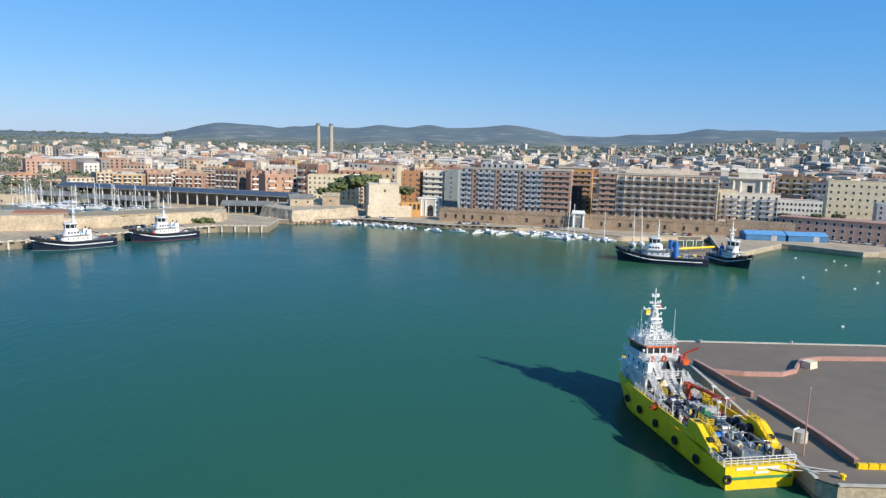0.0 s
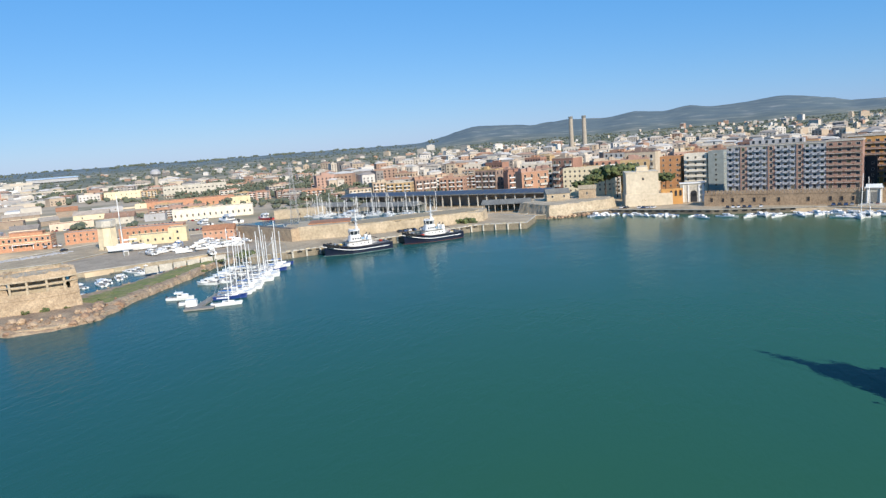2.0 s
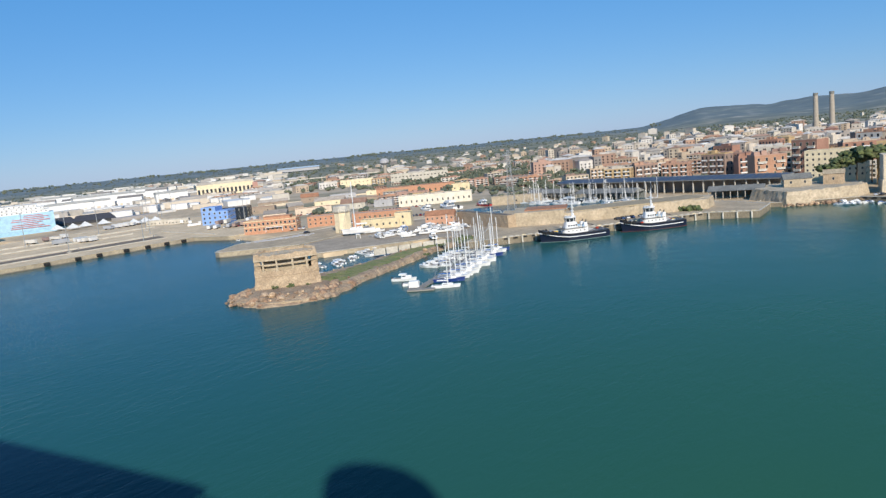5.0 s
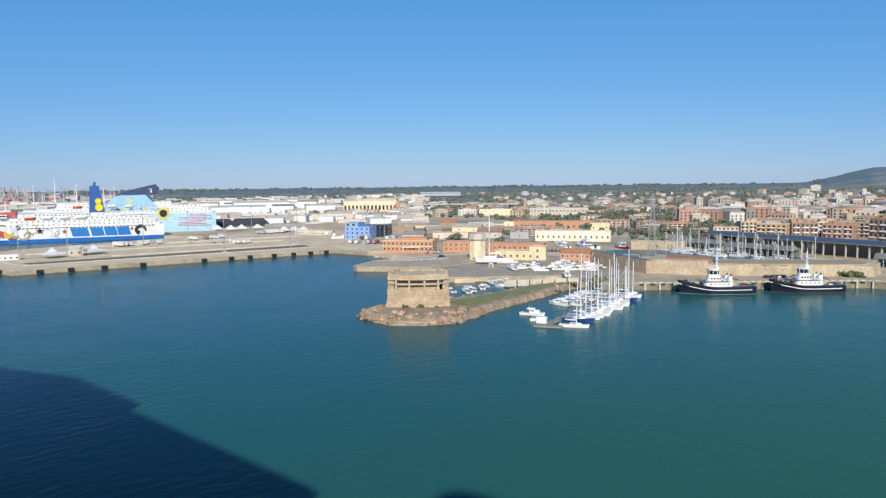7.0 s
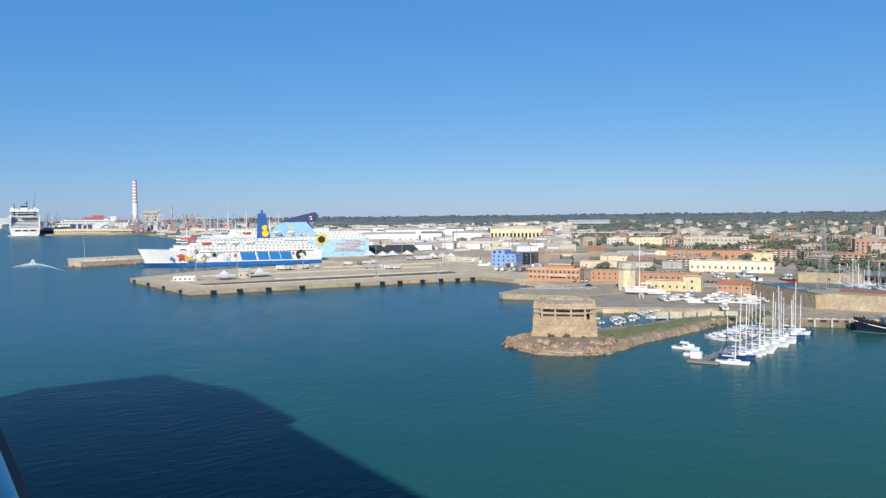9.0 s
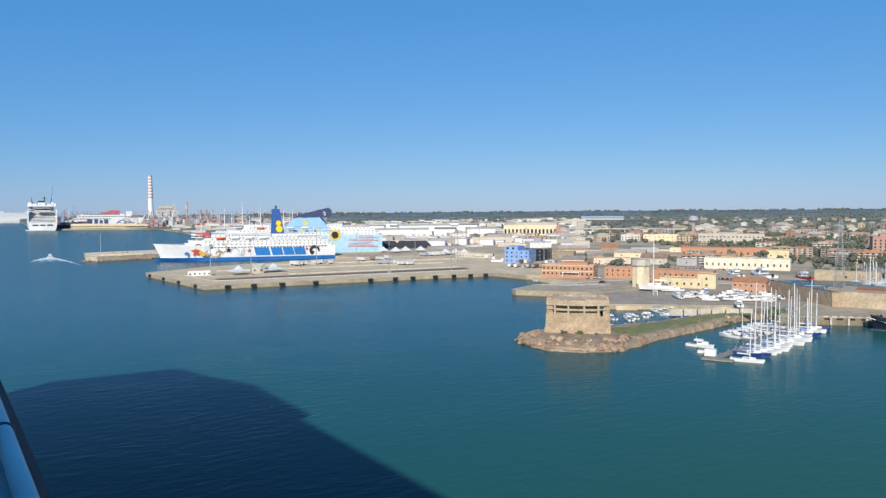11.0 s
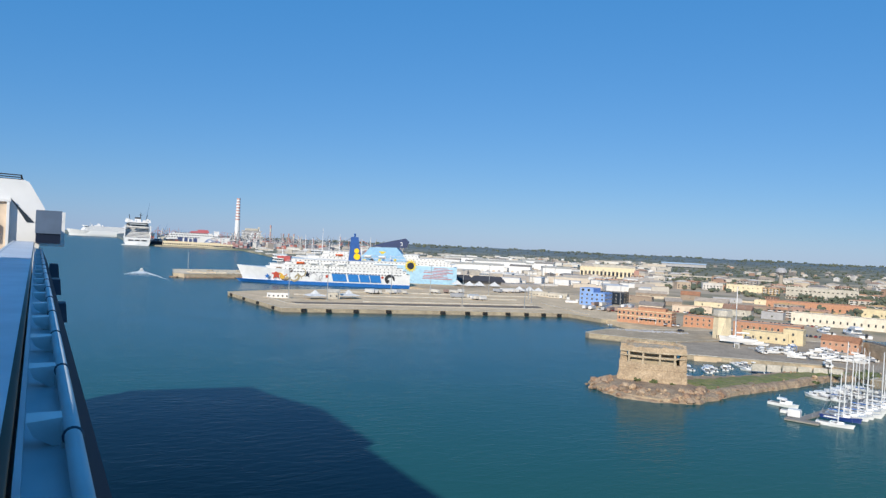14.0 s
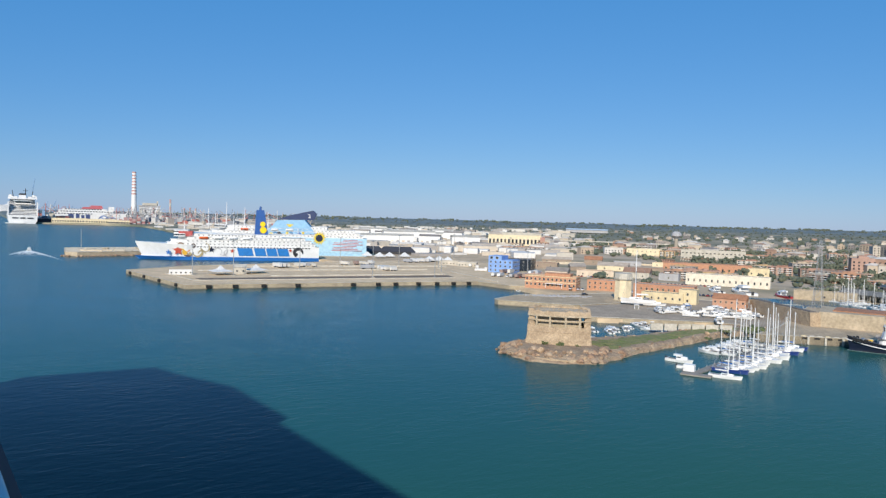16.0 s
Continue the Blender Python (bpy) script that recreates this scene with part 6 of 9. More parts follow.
def pier_things():
    w = thing("low_wall", "low brown brick wall along the asphalt pier", "wall", pose(0, 0, 3.0))
    pts = ((54.6, 146), (56.0, 139), (57.6, 129), (58.4, 126.5)), ((58.8, 124.5), (60.0, 117), (61.2, 107), (61.6, 98.5))
    for line in pts:
        for a, b in zip(line, line[1:]):
            ln = math.hypot(b[0] - a[0], b[1] - a[1])
            part("wall_piece", Shape().box((a[0] + b[0]) / 2, (a[1] + b[1]) / 2, 0.004, 0.7, ln + 0.1, 1.05, math.degrees(math.atan2(b[1] - a[1], b[0] - a[0])) - 90), flat("old_brick", (0.24, 0.16, 0.13), 0.95), w)
            part("coping", Shape().box((a[0] + b[0]) / 2, (a[1] + b[1]) / 2, 1.054, 0.8, ln + 0.1, 0.1, math.degrees(math.atan2(b[1] - a[1], b[0] - a[0])) - 90), PINK, w)
    k = thing("flood_barrier", "pink rendered kerb wall curving over the pier", "wall", pose(0, 0, 3.0))
    pl = ((56, 140.5), (62, 139.2), (70, 139.5), (74, 142), (76.5, 146), (79, 149.5), (84, 151.5), (100, 152.5), (140, 153))
    for a, b in zip(pl, pl[1:]):
        ln = math.hypot(b[0] - a[0], b[1] - a[1])
        part("wall_piece", Shape().box((a[0] + b[0]) / 2, (a[1] + b[1]) / 2, 0.004, ln + 0.2, 0.6, 0.9, math.degrees(math.atan2(b[1] - a[1], b[0] - a[0]))), PINK, k)
    part("block", Shape().box(79, 146.2, 0.0, 2.6, 2.2, 1.4, 30, taper=0.9), CONC, k)
    t = thing("lamp_post", "slim red-brown lamp mast on the pier", "lamp post", pose(55.4, 101.5, 3.0))
    part("pole", Shape().tube((0, 0, 0), (0, 0, 10.5), 0.12, 0.07, 8), PINK, t)
    part("lamp", Shape().box(0, 0, 10.5, 0.3, 0.3, 0.3), STEEL, t)
    t = thing("water_tank", "round pale concrete tank beside a hydrant pipe", "tank", pose(57.6, 107.0, 3.0))
    part("drum", Shape().tube((0, 0, 0), (0, 0, 1.7), 1.1, 1.1, 16), PALECONC, t)
    part("pipe", Shape().tube((-1.5, -0.8, 0), (-1.5, -0.8, 2.2), 0.1, n=6).tube((-1.5, -0.8, 2.2), (-0.5, -0.4, 2.4), 0.1, n=6), WHITE, t)
    t = thing("road_barrier", "yellow and white striped concrete barrier", "barrier", pose(66, 97.6, 3.0))
    for i in range(10):
        part("block", Shape().box(-4 + i * 1.6, 0, 0, 1.5, 0.6, 0.8, taper=0.9), YELLOW if i < 3 or i % 2 else WHITE, t)
    for x, y in ((62, 165), (84, 166), (107, 166.5), (118, 166.6)):
        t = thing("bollard", "grey iron mooring bollard on the pier edge", "bollard", pose(x, y - 1.6, 3.0), "pier bollards")
        part("post", Shape().tube((0, 0, 0), (0, 0, 0.5), 0.3, 0.25, 10).tube((0, 0, 0.5), (0, 0, 0.75), 0.45, 0.4, 10), STEEL, t)
    t = thing("bollard", "dark mooring bollard with ropes round it", "bollard", pose(57.2, 94.0, 3.0), "pier bollards")
    part("post", Shape().tube((0, 0, 0), (0, 0, 0.5), 0.3, 0.25, 10).tube((0, 0, 0.5), (0, 0, 0.75), 0.45, 0.4, 10), YELLOW, t)


pier_things()


def tug(label, x, y, yaw, L=30.0, trim=WHITE, funnel=WHITE, low=False, boot=None):
    """A harbour tug: y = 0 at the stern, bow towards +y."""
    t = thing("tugboat", label, "tugboat", pose(x, y, 0, 0, 0, yaw), "harbour tugs")
    B = L * 0.34
    c = -L / 2
    part("hull", Shape().loft([[(px, py + c, pz) for px, py, pz in r] for r in hull(L, B, 2.9, 5.4, 0.6, 1.06, 14, 0.8, -1.5, 2.7)]), NAVY, t)
    part("bulwark", Shape().loft([[(px, py + c, pz) for px, py, pz in r] for r in hull(L * 1.004, B * 1.02, 3.3, 6.1, 0.6, 1.06, 14, 0.8, z_from=2.4, zmid=3.1)], caps=False), DARK, t)
    if boot:
        part("boot_stripe", Shape().loft([[(px * 1.01, py + c, pz) for px, py, pz in r] for r in hull(L, B, 0.1, 0.15, 0.6, 1.0, 14, 0.8, -0.7)]), boot, t)
    rr = hull(L, B, 2.9, 5.4, 0.6, 1.06, 14, 0.8, -1.5, 2.7)
    st = Shape()
    for s in (3, 4):
        ln = [Vector((q[s][0] * 1.035, q[s][1] + c, q[s][2] - 0.9)) for q in rr]
        for a, b in zip(ln[1:-1], ln[2:]):
            st.tube(a, b, 0.20, n=6)
    part("rubbing_strake", st, WHITE, t, "thin white line along the hull")
    part("deck", Shape().box(0, c + L * 0.42, 2.62, B * 0.8, L * 0.72, 0.12), flat("tug_deck", (0.22, 0.10, 0.07), 0.8), t)
    for a in range(9):
        q = math.pi * (0.12 + 0.76 * a / 8)
        part("bow_fender", Shape().torus((B * 0.46 * math.cos(q), c + L * 0.80 + L * 0.19 * math.sin(q), 4.6), (math.cos(q), math.sin(q), 0), 0.55, 0.32, 10, 5), RUBBER, t)
    sh = 0.8 if low else 1.0
    h0 = c + L * (0.50 if not low else 0.56)
    def oval(w, l, y0, k=14):
        return [(w / 2 * math.copysign(abs(math.cos(2 * math.pi * i / k)) ** 0.6, math.cos(2 * math.pi * i / k)), y0 + l / 2 * math.copysign(abs(math.sin(2 * math.pi * i / k)) ** 0.6, math.sin(2 * math.pi * i / k))) for i in range(k)]
    part("deckhouse", Shape().prism(oval(B * 0.60, L * 0.36, h0), 2.7, 5.4, grow=0.03), trim, t)
    part("boat_deck", Shape().prism(oval(B * 0.70, L * 0.41, h0), 5.2, 5.4), WOOD, t)
    part("upper_house", Shape().prism(oval(B * 0.42, L * 0.17, h0 + 1.3), 5.4, 7.9, grow=0.22), trim, t)
    for k in range(4):
        for s in (-1, 1):
            part("house_window", Shape().box(s * B * 0.235, h0 - 0.6 + k * 1.2, 6.2, 0.12, 0.7, 0.8), GLASS, t)
    part("deck_locker", Shape().box(-B * 0.18, h0 - L * 0.13, 5.4, 1.3, 1.0, 0.9).box(B * 0.2, h0 - L * 0.1, 5.4, 0.9, 1.6, 0.8), SKYB if not low else STEEL, t, "pale blue lockers")
    for k in range(5):
        for s in (-1, 1):
            part("porthole", Shape().tube((s * B * 0.312, h0 - L * 0.13 + k * L * 0.06, 4.2), (s * B * 0.306, h0 - L * 0.13 + k * L * 0.06, 4.2), 0.3, n=8), GLASS, t)
    wy = h0 + 1.4
    oct_ = [(2.5 * math.cos(radians(a)), wy + 2.5 * math.sin(radians(a))) for a in range(22, 382, 45)]
    part("wheelhouse", Shape().prism(oct_, 7.6, 8.4), trim, t)
    part("wheelhouse_window", Shape().prism(oct_, 8.4, 10.1, grow=-0.10), GLASS, t, "dark raked wheelhouse windows")
    for px, py in oct_:
        part("mullion", Shape().tube((px * 0.93, wy + (py - wy) * 0.93, 8.4), (px * 1.02, wy + (py - wy) * 1.02, 9.95), 0.13, n=5), trim, t)
    part("wheelhouse_roof", Shape().prism([(px * 1.12, wy + (py - wy) * 1.12) for px, py in oct_], 10.1, 10.4), trim, t)
    ms = Shape().tube((0, wy - 1.2, 10.2), (0, wy - 1.4, 18.0), 0.42, 0.2, 8).box(0, wy - 1.3, 13.0, 1.6, 1.2, 0.25).box(0, wy - 1.2, 15.2, 1.2, 0.9, 0.2).box(0, wy - 1.6, 10.4, 1.3, 1.0, 1.6, taper=0.6).tube((-1.2, wy - 1.3, 13.2), (1.2, wy - 1.3, 13.2), 0.09, n=5).box(0, wy - 1.2, 11.6, 1.8, 0.3, 0.3)
    ms.tube((0, wy - 1.4, 18.0), (0, wy - 1.4, 19.6), 0.08, 0.04, 5)
    part("mast", ms, WHITE, t)
    part("roof_rail", rail(Shape(), [(-2, wy - 2, 10.2), (-2, wy + 1.8, 10.2), (2, wy + 1.8, 10.2), (2, wy - 2, 10.2)], 0.8, 1.2, 0.05, 2), WHITE, t)
    fy = h0 - L * 0.16
    for s in (-1, 1):
        if low:
            f = part("funnel", Shape().tube((s * B * 0.24, fy - 0.6 + s, 2.7), (s * B * 0.22, fy - 0.4 + s, 9.6), 1.35, 0.95, 12), funnel, t)
        else:
            f = part("funnel", Shape().box(s * B * 0.2, fy, 2.7, 1.5, 2.0, 4.8, taper=0.75), funnel, t)
        part("exhaust", Shape().tube((s * B * 0.18, fy, 7.2), (s * B * 0.18, fy - 0.5, 8.6), 0.3, 0.26, 8), DARK, f)
    part("towing_winch", Shape().tube((-1.2, c + L * 0.84, 4.4), (1.2, c + L * 0.84, 4.4), 0.9, n=12).box(0, c + L * 0.84, 3.2, 3.2, 1.6, 1.0), STEEL, t)
    part("towing_hook", Shape().box(0, c + L * 0.26, 2.7, 1.4, 1.2, 1.4).tube((0, c + L * 0.2, 3.6), (0, c + L * 0.28, 3.8), 0.3, n=6), GREYP, t)
    part("deck_crane", Shape().tube((B * 0.24, fy - 2.4, 2.7), (B * 0.24, fy - 2.4, 6.2), 0.25, n=8).tube((B * 0.24, fy - 2.4, 6.2), (B * 0.1, fy - 5.5, 5.2), 0.18, n=6), DARK if not low else STEEL, t)
    part("life_raft", Shape().tube((-B * 0.25, h0 - 3.2, 5.8), (-B * 0.25, h0 - 1.8, 5.8), 0.4, n=10), WHITE, t)
    part("deck_rail", rail(Shape(), [(-B * 0.3, h0 - L * 0.17, 5.3), (-B * 0.3, h0 + L * 0.17, 5.3), (B * 0.3, h0 + L * 0.17, 5.3), (B * 0.3, h0 - L * 0.17, 5.3)], 0.95, 1.5, 0.05, 2), WHITE, t)
    q = random.Random(int(L * 10))
    for i in range(16 if low else 9):
        x, y = q.uniform(-0.34, 0.34) * B, c + L * (q.uniform(0.05, 0.36) if low else q.choice((q.uniform(0.06, 0.24), q.uniform(0.72, 0.84))))
        z = 2.7 if y < h0 else 3.2
        part("deck_gear", Shape().box(x, y, z, q.uniform(0.5, 1.6), q.uniform(0.5, 1.5), q.uniform(0.4, 1.3), q.uniform(0, 90), taper=0.92), q.choice((STEEL, WOOD, DARK, YELLOW, WHITE, REDP)), t)
    part("aft_rail", rail(Shape(), [(-B * 0.36, c + L * 0.3, 2.7), (-B * 0.36, c + L * 0.06, 2.7), (B * 0.36, c + L * 0.06, 2.7), (B * 0.36, c + L * 0.3, 2.7)], 1.0, 1.2, 0.06, 2), WHITE if low else STEEL, t)
    part("yard", Shape().tube((-1.8, wy - 1.3, 14.6), (1.8, wy - 1.3, 14.6), 0.09, n=5).tube((-1.0, wy - 1.3, 12.0), (0, wy - 1.3, 15.4), 0.07, n=4).tube((1.0, wy - 1.3, 12.0), (0, wy - 1.3, 15.4), 0.07, n=4).box(-1.5, wy - 1.3, 14.6, 0.3, 0.3, 0.6).box(1.5, wy - 1.3, 14.6, 0.3, 0.3, 0.6), WHITE, t)
    if low:
        part("cargo_rail", Shape().box(0, c + L * 0.14, 2.75, B * 0.7, L * 0.2, 0.25), WOOD, t)
    return t


tug("black-hulled harbour tug with white house and mast", -154.0, 297.8, 138, 32, SHIPWHITE, SHIPWHITE, boot=flat("waterline_green", (0.35, 0.45, 0.40), 0.6))
tug("black-hulled harbour tug with red waterline and white house", -128.4, 329.4, 138, 31, SHIPWHITE, SHIPWHITE, boot=BILGE)
tug("long black-hulled tug with bright blue funnels", 95, 301, 73, 37, SHIPWHITE, BLUEP, low=True)
tug("blue and white tug with its bow towards the basin", 124, 301, 196, 24, SHIPWHITE, BLUEP)
structure("jetty", Shape().prism(((104, 318), (133, 320), (139, 344), (112, 350)), 0.2, 1.1), flat("jetty_timber", (0.30, 0.23, 0.16), 0.9, fine=0.35), "brown timber jetty behind the moored tugs", "jetty")
for i, x in enumerate((114, 119, 124)):
    t = thing("hoist_frame", "white steel hoist frame on the jetty", "frame", pose(x, 336 + i, 1.1), "hoist frames")
    part("frame", rail(Shape(), [(-1.6, 0, 0), (1.6, 0, 0)], 4.2, 3.2, 0.16, 1), WHITE, t)
t = thing("boom", "yellow floating boom pipe by the tugs", "boom", pose(0, 0, 0))
part("pipe", Shape().tube((101, 318, 3.2), (128, 330, 3.4), 0.5, n=8), YELLOW, t)
for x, y in ((104, 319.5), (115, 324.5), (126, 329)):
    part("trestle", Shape().tube((x, y, -1), (x, y, 3.1), 0.3, n=6), STEEL, t)


def yacht(label, m, L=11.0, mast=14.0, hullmat=SHIPWHITE, cover=None, proto=True):
    t = thing("sailing_yacht", label, "yacht", m, "moored sailing yachts")
    c = -L / 2
    part("hull", Shape().loft([[(px, py + c, pz) for px, py, pz in r] for r in hull(L, L * 0.3, 1.1, 1.5, 0.45, 1.04, 10, 0.75, -0.4)]), hullmat, t)
    part("coachroof", Shape().loft([[(x * k, y, z) for x, z in ((-0.9, 1.1), (0.9, 1.1), (0.7, 1.75), (-0.7, 1.75))] for y, k in ((-L * 0.12, 1.2), (L * 0.1, 1.1), (L * 0.25, 0.6))]), SHIPWHITE, t)
    part("cockpit", Shape().box(0, -L * 0.3, 1.12, L * 0.16, L * 0.26, 0.06), WOOD, t)
    part("coach_window", Shape().box(0, 0, 1.35, 2.0, L * 0.18, 0.22, taper=0.98), GLASS, t)
    part("mast", Shape().tube((0, L * 0.08, 1.5), (0, L * 0.08, mast), 0.2, 0.14, 6).tube((-1.1, L * 0.08, mast * 0.6), (1.1, L * 0.08, mast * 0.6), 0.05, n=4), WHITE, t)
    part("boom", Shape().tube((0, L * 0.08, 2.6), (0, -L * 0.32, 2.7), 0.09, n=6), WHITE, t)
    part("sail_cover", Shape().tube((0, L * 0.06, 2.85), (0, -L * 0.3, 2.9), 0.26, 0.16, 8), cover or WHITE, t)
    rg = Shape()
    for a, b in (((0, c + L * 0.98, 1.5), (0, L * 0.08, mast)), ((0, c + 0.1, 1.2), (0, L * 0.08, mast)), ((-L * 0.14, L * 0.05, 1.2), (-1.1, L * 0.08, mast * 0.6)), ((L * 0.14, L * 0.05, 1.2), (1.1, L * 0.08, mast * 0.6))):
        rg.tube(a, b, 0.045, n=3)
    part("rigging", rg, STEEL, t)
    part("guard_rail", rail(Shape(), [(-L * 0.1, c + 0.2, 1.1), (L * 0.1, c + 0.2, 1.1)], 0.7, 0.8, 0.03, 2), STEEL, t)
    return t


def motorboat(label, m, L=8.0, fly=False, hullmat=WHITE, canopy=None):
    t = thing("motorboat", label, "boat", m, "moored motorboats")
    c = -L / 2
    part("hull", Shape().loft([[(px, py + c, pz) for px, py, pz in r] for r in hull(L, L * 0.33, 0.95, 1.35, 0.5, 1.05, 9, 0.9, -0.3)]), hullmat, t)
    part("cockpit", Shape().box(0, -L * 0.24, 0.97, L * 0.24, L * 0.36, 0.05), WOOD if L > 7 else GREYP, t)
    part("cabin", Shape().loft([[(x * k, y, z) for x, z in ((-L * 0.12, 0.95), (L * 0.12, 0.95), (L * 0.09, 1.0 + L * 0.11), (-L * 0.09, 1.0 + L * 0.11))] for y, k in ((-L * 0.08, 1.1), (L * 0.12, 1.0), (L * 0.3, 0.45))]), SHIPWHITE, t)
    part("windscreen", Shape().box(0, L * 0.02, 1.0 + L * 0.06, L * 0.235, L * 0.16, L * 0.04, taper=0.9), GLASS, t)
    if fly:
        part("flybridge", Shape().box(0, -L * 0.06, 1.0 + L * 0.12, L * 0.2, L * 0.28, L * 0.06, taper=0.92).tube((0, -L * 0.15, 1 + L * 0.18), (0, -L * 0.15, 1 + L * 0.28), 0.05, n=4), SHIPWHITE, t)
    if canopy:
        part("canopy", Shape().box(0, -L * 0.2, 1.9, L * 0.26, L * 0.26, 0.1), canopy, t)
    part("engine", Shape().box(0, c - 0.15, 0.5, 0.5, 0.5, 1.0), DARK, t)
    return t


def marina():
    rng = random.Random(31)
    t = thing("pontoon", "floating grey timber pontoon with sailing yachts alongside", "pontoon", pose(0, 0, 0))
    a, b = (-157, 186), (-184, 266)
    yaw = math.degrees(math.atan2(b[1] - a[1], b[0] - a[0]))
    for i in range(12):
        k = (i + 0.5) / 12
        part("deck", Shape().box(a[0] + (b[0] - a[0]) * k, a[1] + (b[1] - a[1]) * k, 0.15, 6.9, 2.6, 0.45, yaw), WOOD, t)
        for e in (-1.1, 1.1):
            part("pile", Shape().tube((*along(a[0] + (b[0] - a[0]) * k, a[1] + (b[1] - a[1]) * k, yaw, 3, e), -1), (*along(a[0] + (b[0] - a[0]) * k, a[1] + (b[1] - a[1]) * k, yaw, 3, e), 1.3), 0.14, n=6), STEEL, t)
    part("float", Shape().box(-155.4, 185.2, 0.1, 9.5, 3.2, 0.5, 30), WOOD, t)
    part("cabin", Shape().box(-160.3, 187.6, 0.5, 3.6, 2.4, 2.2, 30, taper=0.95), WHITE, t, "small white pontoon cabin")
    yaw -= 90                           # pontoon heading
    protos = [yacht("white sailing yacht with furled sails on the pontoon", pose(0, 0, 0), 11.5, 18.5),
              yacht("white sailing yacht with blue sail cover", pose(0, 0, 0), 12.5, 21.5, SHIPWHITE, BLUEP),
              yacht("blue-hulled sailing yacht with pale deck", pose(0, 0, 0), 11.5, 15, flat("blue_gelcoat", (0.02, 0.05, 0.22), 0.3), BLUEP)]
    first = [True, True, True]

    def put(k, m, f=None):
        m = m @ pose(0, 0, 0, rng.uniform(-1, 1), rng.uniform(-3, 3), 0) @ Matrix.Scale(f or rng.uniform(0.82, 1.12), 4)
        if first[k]:
            first[k] = False
            protos[k].matrix_basis = m
        else:
            copy_thing(protos[k], m)
    d = Vector((b[0] - a[0], b[1] - a[1])).normalized()
    nrm = Vector((d.y, -d.x))           # to the east
    order = (2, 0, 1, 0, 1, 0, 0, 1, 0, 1, 0, 2, 0, 0, 2)
    for i, k in enumerate(order):
        p = Vector(a) + d * (14.0 + i * 4.7 + rng.uniform(-0.4, 0.4)) + nrm * (7.0 + rng.uniform(-0.6, 1.4))
        put(k, pose(p.x, p.y, 0, 0, 0, yaw - 90 + 6 + rng.uniform(-5, 5)), 1.0 if i == 0 else None)
    for i, k in ((9, 1), (12, 0), (14, 1), (16, 0)):
        p = Vector(a) + d * (4.5 + i * 4.6) - nrm * 7.2
        put(k, pose(p.x, p.y, 0, 0, 0, yaw + 90 + rng.uniform(-4, 4)))
    motorboat("small white cabin cruiser lying off the pontoon", pose(-174.3, 198.7, 0, 0, 0, -72), 9.5, True)
    motorboat("white open boat tied to the pontoon end", pose(-165, 191.5, 0, 0, 0, -60), 6.0)
    put(0, pose(-149.5, 191.6, 0, 0, 0, -62), 0.85)
    for x, y, q in ((-181, 229, 11), (-183, 234, 12), (-182.5, 224, 9), (-185.5, 239, 10), (-188, 246, 11)):
        motorboat("white cabin cruiser on the inner side of the pontoon", pose(x, y, 0, 0, 0, yaw + 84 + 8 * math.sin(y)), q, True)
    mb = [motorboat("small white motorboat moored stern to the quay", pose(0, 0, 0), 7.0), motorboat("white cabin cruiser moored stern to the quay", pose(0, 0, 0), 10.5, True),
          motorboat("white motorboat with a blue canopy", pose(0, 0, 0), 7.5, False, WHITE, BLUEP)]
    ff = [True, True, True]

    def putm(k, x, y, yw, f=1.0):
        m = pose(x, y, 0, 0, 0, yw) @ Matrix.Diagonal((f * 0.85, f, f * 0.72, 1))
        if ff[k]:
            ff[k] = False
            mb[k].matrix_basis = m
        else:
            copy_thing(mb[k], m)
    # promenade berths: clusters along the quay
    line = ((-60, 409), (-50, 413), (3, 393), (57, 390), (70, 383), (92, 364))
    for u in [x * 0.0078 for x in range(2, 128)]:
        q = u * (len(line) - 1)
        i = min(int(q), len(line) - 2)
        f = q - i
        x, y = line[i][0] + (line[i + 1][0] - line[i][0]) * f, line[i][1] + (line[i + 1][1] - line[i][1]) * f
        if rng.random() < 0.12 or noise.noise(Vector((u * 23, 0.3, 0))) < -0.08:
            continue
        putm(rng.choice((0, 0, 1, 2, 2)), x, y - rng.uniform(0, 5), 180 + rng.choice((rng.uniform(-20, 20), rng.uniform(25, 80), rng.uniform(-75, -25))), rng.uniform(0.75, 1.3))
    for x, y in ((20, 384), (33, 382), (43, 383), (52, 382), (-2, 386), (-20, 397), (10, 387), (28, 386)):
        putm(1, x, y, 180 + rng.uniform(-60, 60))
    # basin behind the ruined tower
    for i in range(15):
        putm(rng.choice((0, 1, 1)), -226 - 16 * rng.random() - i * 0.5, 204 + i * 4.6, rng.uniform(40, 120))
    for x, y, yw in ((60, 371, 80), (64, 369, 80)):
        putm(1, x, y, yw)
    # masts along the promenade
    for x, y in ((85, 368), (72, 380), (96, 352), (101, 355), (66, 368)):
        put(rng.choice((0, 1)), pose(x, y, 0, 0, 0, 170))
    # boats ashore in the yard
    for i in range(26):
        x, y = rng.uniform(-286, -222), rng.uniform(278, 322)
        o = copy_thing(mb[rng.choice((0, 1, 1))], pose(x, y, 3.3, 0, 0, rng.uniform(0, 360)))
        tagged(o, "white boat propped ashore in the boatyard", group="boats ashore")
    o = copy_thing(protos[0], pose(-291, 296, 4.4, 0, 0, 138) @ Matrix.Scale(1.55, 4))
    tagged(o, "large white racing yacht propped ashore", group="boats ashore")
